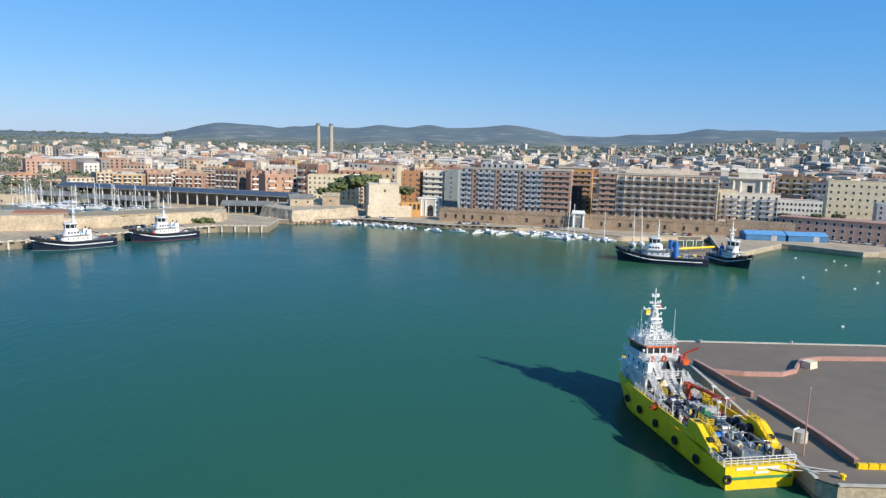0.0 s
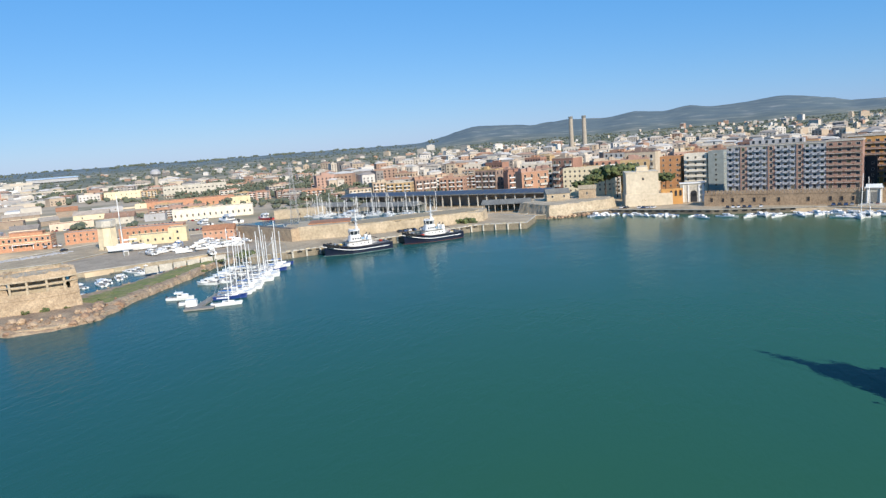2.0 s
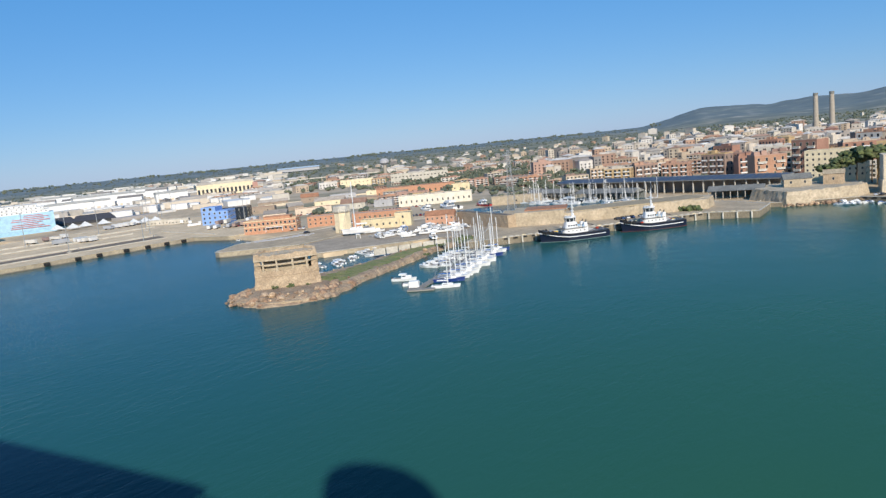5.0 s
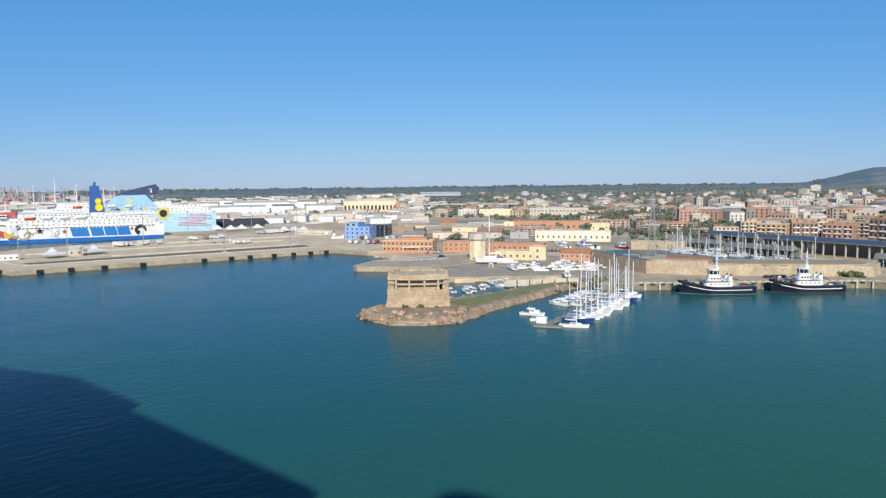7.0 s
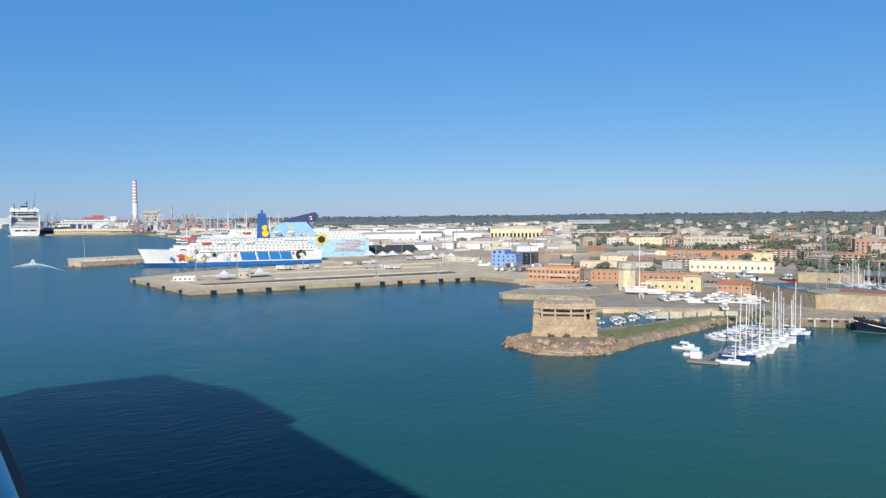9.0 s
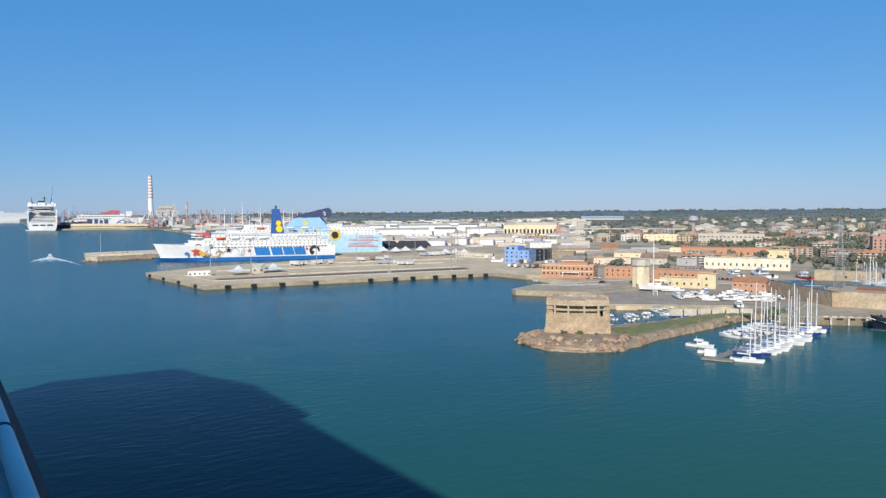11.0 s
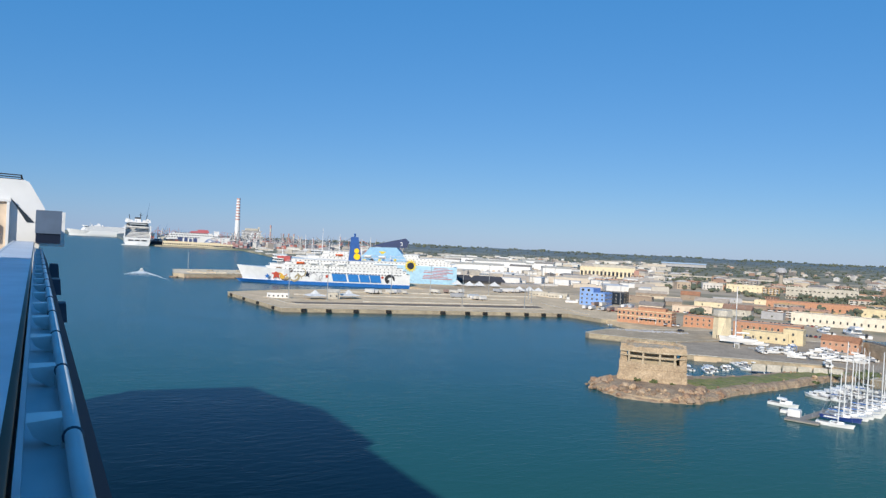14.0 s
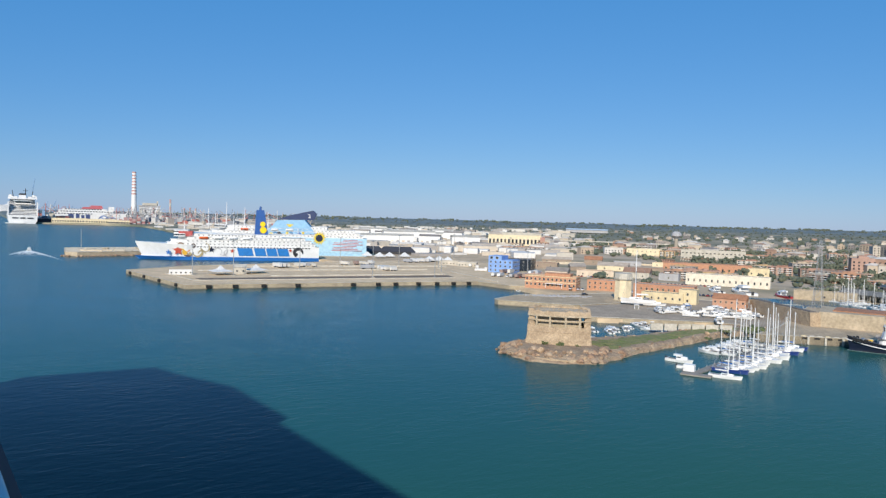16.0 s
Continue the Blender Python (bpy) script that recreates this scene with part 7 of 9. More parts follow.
    for x, y, yw, f, lab in ((-320, 424, 60, 2.6, "large white motor yacht in the inner basin"), (-334, 414, 62, 1.7, "white motor yacht in the inner basin"), (-226, 432, 75, 1.9, "white motor yacht on the basin quay")):
        o = copy_thing(mb[1], pose(x, y, 2.35, 0, 0, yw) @ Matrix.Scale(f, 4))
        tagged(o, lab, group="inner basin boats")
    motorboat("red-hulled work boat with a white cabin", pose(-296, 433, 2.35, 0, 0, 62) @ Matrix.Scale(1.7, 4), 10.5, True, flat("red_gelcoat", (0.42, 0.03, 0.03), 0.4))
    for x, y, yw in ((-398, 294, 30), (-404, 300, 20), (-392, 300, 50), (-398, 306, 100)):
        putm(1, x, y, yw)
    # inner basin masts
    for i in range(40):
        x = rng.uniform(-268, -150)
        y = 424 + rng.uniform(-6, 20) + (-200 - x) * 0.16
        put(0, pose(x, y, 2.6, 0, 0, rng.choice((80, 260)) + rng.uniform(-10, 10)), rng.uniform(0.6, 0.85))


marina()


def yard_things():
    """Boundary wall, rubble and work sheds of the boatyard."""
    w = thing("yard_wall", "pale concrete wall along the boatyard edge", "wall", pose(0, 0, 2.2))
    for i in range(6):
        x, y = -224 + 15 * i / 5, 240 + 27 * i / 5
        part("panel", Shape().box(x, y, -0.6, 5.6, 0.5, 3.0, 61, taper=0.97), PALECONC, w)
    r, rng = Shape(), random.Random(77)
    for i in range(160):
        k = rng.random()
        r.blob((-346 + 14 * k + rng.gauss(0, 2.5), 264 + 30 * k + rng.gauss(0, 2.5), 3.1), rng.uniform(0.3, 1.0), rng, 0.6, n=6, k=3)
    tagged(part("rubble_heap", r, GREYP), "grey heap of broken concrete on the jetty", "rubble", kind="stuff")
    for x, y, yw, a, b, h, m in ((-262, 296, 30, 3, 6, 2.6, WHITE), (-270, 312, 60, 2.4, 6, 2.5, BLUEP), (-246, 316, 10, 6, 2.4, 2.5, PALECONC), (-300, 312, 30, 2.4, 6, 2.6, TIN), (-280, 284, 48, 2.4, 5, 2.4, WHITE)):
        t = thing("storage_container", "small steel store container in the boatyard", "container", pose(x, y, 2.6, 0, 0, yw), "yard containers")
        part("body", Shape().box(0, 0, 0, a, b, h), m, t)
        part("roof", Shape().box(0, 0, h, a + 0.2, b + 0.2, 0.12), GREYP, t)
        part("door", Shape().box(0, -b / 2 - 0.03, 0.05, a * 0.8, 0.05, h * 0.85), TIN, t)
    for i in range(7):
        x, y = -276 + 9 * (i % 4) + 2 * i, 290 + 8 * (i // 4) + 3 * (i % 3)
        t = thing("boat_cradle", "timber and steel boat cradle in the yard", "cradle", pose(x, y, 2.6, 0, 0, 40 + 17 * i), "boat cradles")
        part("frame", Shape().box(-1.2, 0, 0, 0.2, 5, 0.25).box(1.2, 0, 0, 0.2, 5, 0.25).box(0, -2, 0.25, 2.8, 0.25, 0.2).box(0, 2, 0.25, 2.8, 0.25, 0.2), STEEL, t)
        for sx in (-1.2, 1.2):
            part("prop", Shape().tube((sx, 1.2, 0.2), (sx * 1.1, 1.2, 1.9), 0.08, n=5), WOOD, t)


yard_things()
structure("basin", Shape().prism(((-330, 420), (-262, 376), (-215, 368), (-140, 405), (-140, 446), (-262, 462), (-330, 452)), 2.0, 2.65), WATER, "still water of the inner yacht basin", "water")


def ferry(label, x, y, yaw, L, B, hullmat, low, upper, funnel, up=0.0, stack=True):
    """y = 0 at the stern, bow towards +y; the port side (-x) faces the pier."""
    t = thing("ferry", label, "ferry", pose(x, y, 0, 0, 0, yaw), "car ferries")
    part("hull", Shape().loft(hull(L, B, 14.5 + up, 17.5 + up, 0.74, 1.12, 20, 0.96, -2, 14.5 + up)), hullmat, t)
    part("boot_band", Shape().loft([[(px * 1.006, py * 1.001, pz) for px, py, pz in r] for r in hull(L, B, 3.4, 3.4, 0.74, 1.0, 20, 0.96, -1.9)]), low, t, "blue band along the waterline")
    for z, y0, y1, w in ((14.5 + up, 4, L * 0.86, B - 1), (17.4 + up, 8, L * 0.84, B - 2.4), (20.3 + up, 14, L * 0.80, B - 3.4), (23.2 + up, L * 0.22, L * 0.42, B - 8), (23.2 + up, L * 0.6, L * 0.79, B - 6)):
        part("deck_house", Shape().prism(((-w / 2, y0), (w / 2, y0), (w / 2, y1 - 9), (w / 4, y1), (-w / 4, y1), (-w / 2, y1 - 9)), z, z + 2.9), upper, t)
        part("deck_edge", Shape().prism(((-w / 2 - 0.5, y0 - 1), (w / 2 + 0.5, y0 - 1), (w / 2 + 0.5, y1 - 8.6), (w / 4, y1 + 1), (-w / 4, y1 + 1), (-w / 2 - 0.5, y1 - 8.6)), z + 2.86, z + 3.15), WHITE, t)
        n = int((y1 - 12 - y0) / 4.2)
        for i in range(n):
            part("window", SHIPWIN, None, t, m=scaled(-w / 2, y0 + 2.4 + i * 4.2, z + 1.0, 1.5, 1, 0.9, -90))
    part("bridge", Shape().prism(((-B / 2 - 1, L * 0.76), (B / 2 + 1, L * 0.76), (B / 2 + 1, L * 0.79), (B / 4, L * 0.825), (-B / 4, L * 0.825), (-B / 2 - 1, L * 0.79)), 23.2 + up, 26.2 + up), upper, t)
    part("bridge_window", Shape().prism(((-B / 2 - 1.1, L * 0.762), (B / 2 + 1.1, L * 0.762), (B / 2 + 1.1, L * 0.791), (B / 4, L * 0.827), (-B / 4, L * 0.827), (-B / 2 - 1.1, L * 0.791)), 24.3 + up, 25.5 + up), GLASS, t)
    if stack:
        f = Shape().loft([[(sx * w, L * 0.335 + sy * d + lean, z) for sx, sy in ((-1, -1), (1, -1), (1, 1), (-1, 1))] for z, w, d, lean in ((23, 5.4, 7.2, 0), (38, 4.4, 5.4, 0.8), (51.5, 3.4, 3.8, 1.6))])
        fo = part("funnel", f, funnel, t)
        for k in (-1.7, 1.7):
            part("exhaust", Shape().tube((k, L * 0.335 + 1.6, 51), (k, L * 0.335 + 1.2, 55), 1.1, 1.0, 10), funnel, fo)
    part("mast", Shape().tube((0, L * 0.77, 26.2 + up), (0, L * 0.77, 38 + up), 0.7, 0.25, 8).tube((-4, L * 0.77, 34), (4, L * 0.77, 34), 0.25, n=6), WHITE, t)
    for i in range(4):
        y = L * (0.42 + 0.08 * i)
        b = part("lifeboat", Shape().loft([[(-B / 2 + 0.2 + px * k, y + q, 21.5 + up + pz) for px, pz in ((-1.4, 0.8), (0, -0.6), (1.4, 0.8), (0.8, 2.0), (-0.8, 2.0))] for q, k in ((-4, 0.3), (-2.6, 1), (2.6, 1), (4, 0.3))]), ORANGE if i == 3 else WHITE, t)
    part("aft_mast", Shape().tube((0, L * 0.12, 24), (0, L * 0.12, 33), 0.3, n=6), WHITE, t)
    for z in (17.5 + up, 20.4 + up, 23.3 + up):
        part("deck_rail", rail(Shape(), [(-B / 2 + 0.4, 6, z), (-B / 2 + 0.4, L * 0.74, z)], 1.0, 5, 0.08, 2), WHITE, t)
    part("bow_visor", Shape().box(-B * 0.17, L * 0.9, 13.4, 1.6, 1.6, 1.4), DARK, t, "dark anchor pocket")
    return t


SHIPWIN = _w.mesh("window", [WHITE, GLASS])


def disc(s, x, y, z, r, n=18, mi=0):
    return s.tube((x, y, z), (x - 0.06, y, z), r, r, n, mi)


def star(s, x, y, z, r, k=5, inner=0.45, turn=0.3):
    pts = []
    for i in range(2 * k):
        a = math.pi * i / k + turn
        q = r if i % 2 == 0 else r * inner
        pts.append((y + q * math.cos(a), z + q * math.sin(a)))
    n = len(pts)
    vs = [(x, a, b) for a, b in pts] + [(x - 0.06, a, b) for a, b in pts]
    return s.add(vs, [tuple(range(n)), tuple(range(2 * n - 1, n - 1, -1))] + [(i, (i + 1) % n, (i + 1) % n + n, i + n) for i in range(n)])


def arc(s, x, y, z, r, a0, a1, w, n=14):
    """A painted curl on a ship's side: a flat tapering arc."""
    vs, fs = [], []
    for i in range(n + 1):
        a = radians(a0 + (a1 - a0) * i / n)
        q = w * (0.35 + 0.65 * math.sin(math.pi * i / n))
        for k in (-0.5, 0.5):
            for dx in (0.0, -0.06):
                vs.append((x + dx, y + (r + k * q) * math.cos(a), z + (r + k * q) * math.sin(a)))
    for i in range(n):
        p = i * 4
        fs += [(p + 1, p + 3, p + 7, p + 5), (p, p + 4, p + 6, p + 2), (p, p + 1, p + 5, p + 4), (p + 2, p + 6, p + 7, p + 3)]
    return s.add(vs, fs)


def ferries():
    yaw = math.degrees(math.atan2(258 - 92, -703 + 743)) - 90 + 180
    L, B = 172, 27
    t = ferry("white car ferry with blue waterline and painted side shapes", -703 - 13, 262, yaw, L, B, SHIPWHITE, BLUEP, SHIPWHITE, flat("funnel_blue", (0.02, 0.10, 0.34), 0.4))
    # the side towards the pier is -x
    sx = B / 2
    X = -sx - 0.05
    lb = flat("lettering_blue", (0.02, 0.20, 0.55), 0.4)
    for i, (y0, w) in enumerate(((81.5, 16), (65, 12), (53.2, 11.4), (42.2, 12))):
        q = [(y0 - w * 0.95 - 1.0, 4.9), (y0 - w * 0.05 - 1.0, 4.9), (y0 - w * 0.05 + 1.0, 12.6), (y0 - w * 0.95 + 1.0, 12.6)][::-1]
        vs = [(X - 0.02, a, b) for a, b in q] + [(X - 0.12, a, b) for a, b in q]
        part("name_block", Shape().add(vs, [(0, 1, 2, 3), (7, 6, 5, 4), (0, 4, 5, 1), (1, 5, 6, 2), (2, 6, 7, 3), (3, 7, 4, 0)]), lb, t, "plain blue slanted block in the place of the name")
    part("emblem", arc(Shape(), X, 21.0, 8.4, 4.2, -60, 190, 3.4), DARK, t, "dark curled painted shape")
    part("emblem", disc(Shape(), X, 23, 7.0, 1.5), DARK, t)
    for y, z, r, m in ((137, 9.4, 5.4, REDP), (146, 7.6, 2.8, BLUEP), (106, 10.6, 3.4, NAVY), (86, 9.6, 2.6, REDP), (29, 10.6, 2.0, REDP)):
        part("painted_star", star(Shape(), X, y, z, r), m, t)
    py, pbn, pu, pt = flat("paint_yellow", (0.75, 0.42, 0.03)), flat("paint_brown", (0.25, 0.16, 0.09)), flat("paint_umber", (0.10, 0.07, 0.06)), flat("paint_tan", (0.42, 0.34, 0.18))
    for y, z, r, m in ((119, 7.6, 2.6, py), (116, 10.2, 1.9, flat("paint_orange", (0.7, 0.22, 0.03))), (111, 14.2, 2.3, pu), (121, 11.2, 1.5, py), (114, 6.2, 1.6, pt)):
        part("painted_patch", disc(Shape(), X - 0.03, y + 12, z, r), m, t)
    for y, z, r, a0, a1, w, m in ((116, 9.5, 5.4, 200, 330, 1.6, pu), (113, 9.0, 4.6, -60, 120, 2.0, pbn), (107, 8.2, 4.6, 120, 330, 2.2, pt), (100, 12.6, 4.2, 100, 290, 1.2, pt), (103, 6.2, 3.4, 0, 180, 1.6, pt), (88, 8.2, 4.0, -20, 200, 0.9, GREYP), (83, 9.4, 4.2, 90, 320, 0.9, GREYP), (79, 7.4, 3.0, -90, 120, 0.8, GREYP), (123, 13.2, 3.6, 30, 170, 1.2, pbn)):
        part("painted_curl", arc(Shape(), X - 0.02, y + 12, z, r, a0, a1, w), m, t)
    part("red_screen", Shape().prism(((-B / 2 + 0.6, 124), (B / 2 - 0.6, 124), (B / 2 - 0.6, 137), (-B / 2 + 0.6, 137)), 23.3, 28.4), flat("faded_red_paint", (0.55, 0.10, 0.09)), t, "red deck screen")
    part("emblem", Shape().tube((-3.8, L * 0.335 - 1.5, 31), (-5.4, L * 0.335 - 1.5, 31), 3.4, n=14).tube((-3.6, L * 0.335 - 1.0, 37), (-5.0, L * 0.335 - 1.0, 37), 2.7, n=14), YELLOW, t, "yellow shape on the funnel")
    for i in range(36):
        part("window", SHIPWIN, None, t, m=scaled(-sx, 10 + i * 3.2, 12.7, 2.5, 1, 1.0, -90))
    part("upper_bridge", Shape().prism(((-B / 2 + 1, 128), (B / 2 - 1, 128), (B / 2 - 1, 136), (B / 4, 142), (-B / 4, 142), (-B / 2 + 1, 136)), 26.2, 29.4), SHIPWHITE, t)
    part("upper_bridge_window", Shape().prism(((-B / 2 + 0.9, 128.2), (B / 2 - 0.9, 128.2), (B / 2 - 0.9, 136.1), (B / 4, 142.2), (-B / 4, 142.2), (-B / 2 + 0.9, 136.1)), 27.4, 28.5), GLASS, t)
    part("sun_deck", Shape().box(0, 88, 23.3, B - 5, 46, 2.6).box(0, 88, 25.9, B - 4, 47, 0.25), SHIPWHITE, t)
    for i in range(14):
        part("window", SHIPWIN, None, t, m=scaled(-(B - 5) / 2, 67 + i * 3.2, 24.2, 1.8, 1, 1.0, -90))
    for y, h in ((100, 12), (108, 9), (76, 8), (92, 7), (62, 9)):
        part("aerial", Shape().tube((-3, y, 26), (-3, y, 26 + h), 0.3, 0.15, 6), WHITE, t)
    # second ferry behind
    yaw2 = math.degrees(math.atan2(332 - 150, -752 + 832)) - 90 + 180
    t2 = ferry("light blue car ferry with red stripes on its stern", -757, 336, yaw2, 205, 29, PALEBLUE, PALEBLUE, SHIPWHITE, NAVY, 8.0, stack=False)
    X = -29 / 2 - 0.05
    for i in range(8):
        part("red_stripe", Shape().box(X - 0.05, 22 + (i % 3) * 3 - i, 8.5 + i * 1.7, 0.1, 34 - (i % 4) * 6, 0.55), flat("stripe_red", (0.62, 0.16, 0.14)), t2)
    sy = flat("sun_yellow", (0.8, 0.6, 0.03))
    part("painted_star", star(Shape(), X - 0.1, 53, 22, 7.8, 14, 0.62), sy, t2)
    part("painted_disc", disc(Shape(), X - 0.18, 53, 22, 4.0), NAVY, t2)
    q = 29 / 2 - 0.8
    vs = [(s * q, y, z) for s in (-1, 1) for y, z in ((52, 21), (118, 21), (100, 41), (70, 42))]
    part("side_screen", Shape().add(vs, [(0, 1, 2, 3), (7, 6, 5, 4), (0, 4, 5, 1), (1, 5, 6, 2), (2, 6, 7, 3), (3, 7, 4, 0)]), SKYB, t2, "tall light blue funnel screen")
    fin = ((100, 42), (60, 42), (57, 49), (61, 53), (72, 50.5), (88, 46.5))
    n = len(fin)
    vs = [(x, y, z) for x in (-5, 5) for y, z in fin]
    part("funnel_fin", Shape().add(vs, [tuple(range(n)), tuple(range(2 * n - 1, n - 1, -1))] + [(i, i + n, (i + 1) % n + n, (i + 1) % n) for i in range(n)]), flat("fin_blue", (0.012, 0.032, 0.11), 0.5), t2, "navy wedge-shaped funnel")
    for y, h in ((112, 50), (124, 47), (138, 54), (150, 44), (158, 60), (170, 48), (178, 52)):
        part("signal_mast", Shape().tube((2, y, 31), (2, y, h), 0.5, 0.25, 6).tube((-1.5, y, h - 4), (5.5, y, h - 4), 0.2, n=4), WHITE, t2)
    part("funnel_bird", arc(Shape(), -5.1, 66, 46.5, 1.6, 40, 250, 0.8).box(-5.1, 65, 44.4, 0.08, 2.6, 0.7), WHITE, t2, "plain white shape")
    rng = random.Random(9)
    pb = flat("painted_blue", (0.06, 0.24, 0.48))
    for i in range(12):
        part("painted_patch", disc(Shape(), -q - 0.1, 58 + i * 4.4, 25 + rng.uniform(-2, 3), rng.uniform(1.4, 2.8)), (BLUEP, NAVY, pb, sy)[i % 4], t2)
    part("painted_patch", Shape().box(-q - 0.1, 86, 35.5, 0.1, 7, 1.4).box(-q - 0.1, 86, 34, 0.1, 3.5, 1.5), sy, t2, "yellow winged shape")
    part("painted_screen", Shape().box(X - 0.05, 150, 12, 0.1, 36, 6), pb, t2, "blue patch on the fore side")


ferries()


def speedboat():
    t = motorboat("pilot boat under way with a white wake", pose(-893, -1, 0, 0, 0, 86), 15, True)
    w = Shape()
    rng = random.Random(2)
    for i in range(1500):
        k = rng.random()
        # a churned middle behind the boat, a short and a long trailing arm
        if i % 4 == 0:
            x, y, r = -888 + 66 * k, -1 - 17 * k ** 0.7, rng.uniform(0.3, 1.5) * (1.2 - k)
        elif i % 4 == 1:
            x, y, r = -888 + 150 * k, -1 + 26 * k ** 0.8, rng.uniform(0.3, 1.4) * (1.15 - k)
        else:
            x, y, r = -890 + 95 * k, -1 + rng.uniform(-15, 15) * k ** 0.7, rng.uniform(0.25, 1.1) * (1.2 - k)
        w.blob((x + rng.gauss(0, 4), y + rng.gauss(0, 0.7), 0.02), r, rng, 0.22 - 0.12 * k, n=6, k=3)
    tagged(part("wake", w, flat("foam", (0.82, 0.85, 0.86), 0.8)), "white foaming wake on the water", "foam", kind="stuff")


speedboat()


def buoys():
    for x, y in ((163, 323), (141, 272), (160, 291), (176, 305), (149, 251), (208, 334), (182, 291), (165, 264), (177, 316), (113, 194)):
        t = thing("mooring_buoy", "round white mooring buoy", "buoy", pose(x, y, 0), "mooring buoys")
        part("float", Shape().blob((0, 0, 0.2), 0.55, random.Random(1), 0.9), WHITE, t)
        part("ring", Shape().torus((0, 0, 0.8), (1, 0, 0), 0.2, 0.05, 8, 4), STEEL, t)


buoys()


def ferry_pier_things():
    fend = Shape().box(0, 0, 0, 3.2, 1.2, 1.9).torus((-0.8, -0.6, 0.9), (0, 1, 0), 0.6, 0.25, 10, 5).torus((0.8, -0.6, 0.9), (0, 1, 0), 0.6, 0.25, 10, 5).mesh("fender", RUBBER)
    pts = ((-456, 82), (-450, 174), (-446, 227), (-439, 284))
    for y in (96, 112, 130, 152, 190, 208, 221, 238, 252, 265, 277):
        x = lerp_table(((82, -456), (174, -450), (227, -446), (284, -439)), y)
        t = thing("quay_fender", "black rubber fender on the ferry pier", "fender", pose(x + 0.6, y, 0.7, 0, 0, 90), "pier fenders")
        part("block", fend, None, t)
    for k in range(4):
        t = thing("quay_fender", "black rubber fender at the pier head", "fender", pose(-470 - k * 32, 80 - k * 5.3 - 0.6, 0.7, 0, 0, 9), "pier fenders")
        part("block", fend, None, t)
    for x, y in ((-525, 119), (-534, 147)):
        t = thing("marquee", "white peaked canvas marquee on the pier", "tent", pose(x, y, 3.0, 0, 0, 10), "pier marquees")
        part("canopy", Shape().add([(-7, -7, 2.6), (7, -7, 2.6), (7, 7, 2.6), (-7, 7, 2.6), (-2.4, -2.4, 4.0), (2.4, -2.4, 4.0), (2.4, 2.4, 4.0), (-2.4, 2.4, 4.0), (0, 0, 7.0)],
             [(0, 1, 5, 4), (1, 2, 6, 5), (2, 3, 7, 6), (3, 0, 4, 7), (4, 5, 8), (5, 6, 8), (6, 7, 8), (7, 4, 8), (3, 2, 1, 0)]), TENT, t)
        for a in (-6.6, 6.6):
            for b in (-6.6, 6.6):
                part("post", Shape().tube((a, b, 0), (a, b, 2.6), 0.12, n=6), STEEL, t)
    simple_house("kiosk", "low white cabin on the ferry pier", -532, 93, 80, 16, 5, 2.8, WHITE, 3.0, storeys=1, bf=5, bs=1, wh=1.2)
    simple_house("kiosk", "grey canvas store on the ferry pier", -530, 134, 80, 9, 8, 5, PALECONC, 3.0, "gable", 1, 2, 1, roofmat=PALECONC)
    for x, y, h in ((-523, 99, 21), (-512, 125, 25), (-483, 220, 27), (-469, 265, 26), (-560, 190, 26), (-585, 235, 26), (-600, 300, 28), (-560, 320, 26), (-640, 380, 28), (-520, 300, 26), (-700, 420, 28), (-590, 420, 28), (-850, 47, 22), (-440, 330, 22), (-760, 470, 30)):
        t = thing("floodlight_mast", "tall slim floodlight mast in the port", "lamp post", pose(x, y, 2.6), "port floodlights")
        part("base", Shape().box(0, 0, 0, 2.2, 2.2, 0.9), PALECONC, t)
        part("pole", Shape().tube((0, 0, 0.9), (0, 0, h), 0.35, 0.18, 8), STEEL, t)
        part("lamp_head", Shape().box(0, 0, h, 2.4, 1.0, 0.6), STEEL, t)
    # small marquees and dark-roofed hangars further in
    for i, (az, d) in enumerate(((66.0, 800), (65.0, 790), (64.2, 800), (63.0, 805), (61.0, 740), (60.2, 745), (59.5, 735), (66.8, 830))):
        x, y = spot(az, d)
        t = thing("marquee", "white peaked marquee in the ferry terminal", "tent", pose(x, y, 2.2), "terminal marquees")
        part("canopy", Shape().box(0, 0, 2.4, 11, 11, 0.3).tube((0, 0, 2.7), (0, 0, 7.0), 6.4, 0.2, 4), TENT, t)
        for a in (-5, 5):
            for b in (-5, 5):
                part("post", Shape().tube((a, b, -0.6), (a, b, 2.4), 0.12, n=6), STEEL, t)
    for az, d, w in ((66.2, 880, 46), (63.6, 880, 44)):
        x, y = spot(az, d)
        t = thing("hangar", "dark grey arched hangar behind the marquees", "shed", pose(x, y, 2.2, 0, 0, az))
        part("wall", Shape().box(0, 0, -1, w, 24, 5), DARK, t)
        part("roof", Shape().gable(0, 0, 4, w + 1, 25, 6, hip=6), flat("slate", (0.055, 0.055, 0.065), 0.8), t)
    # white motor yachts and low sheds at the terminal
    for i, (az, d) in enumerate(((58.6, 700), (57.9, 690), (59.4, 705))):
        x, y = spot(az, d)
        simple_house("terminal_building", "low white terminal building with a flat roof", x, y, az - 8, 18, 10, 4.2, PALECONC, 2.4, storeys=1, bf=6, bs=2, ww=1.2, wh=1.1)


ferry_pier_things()


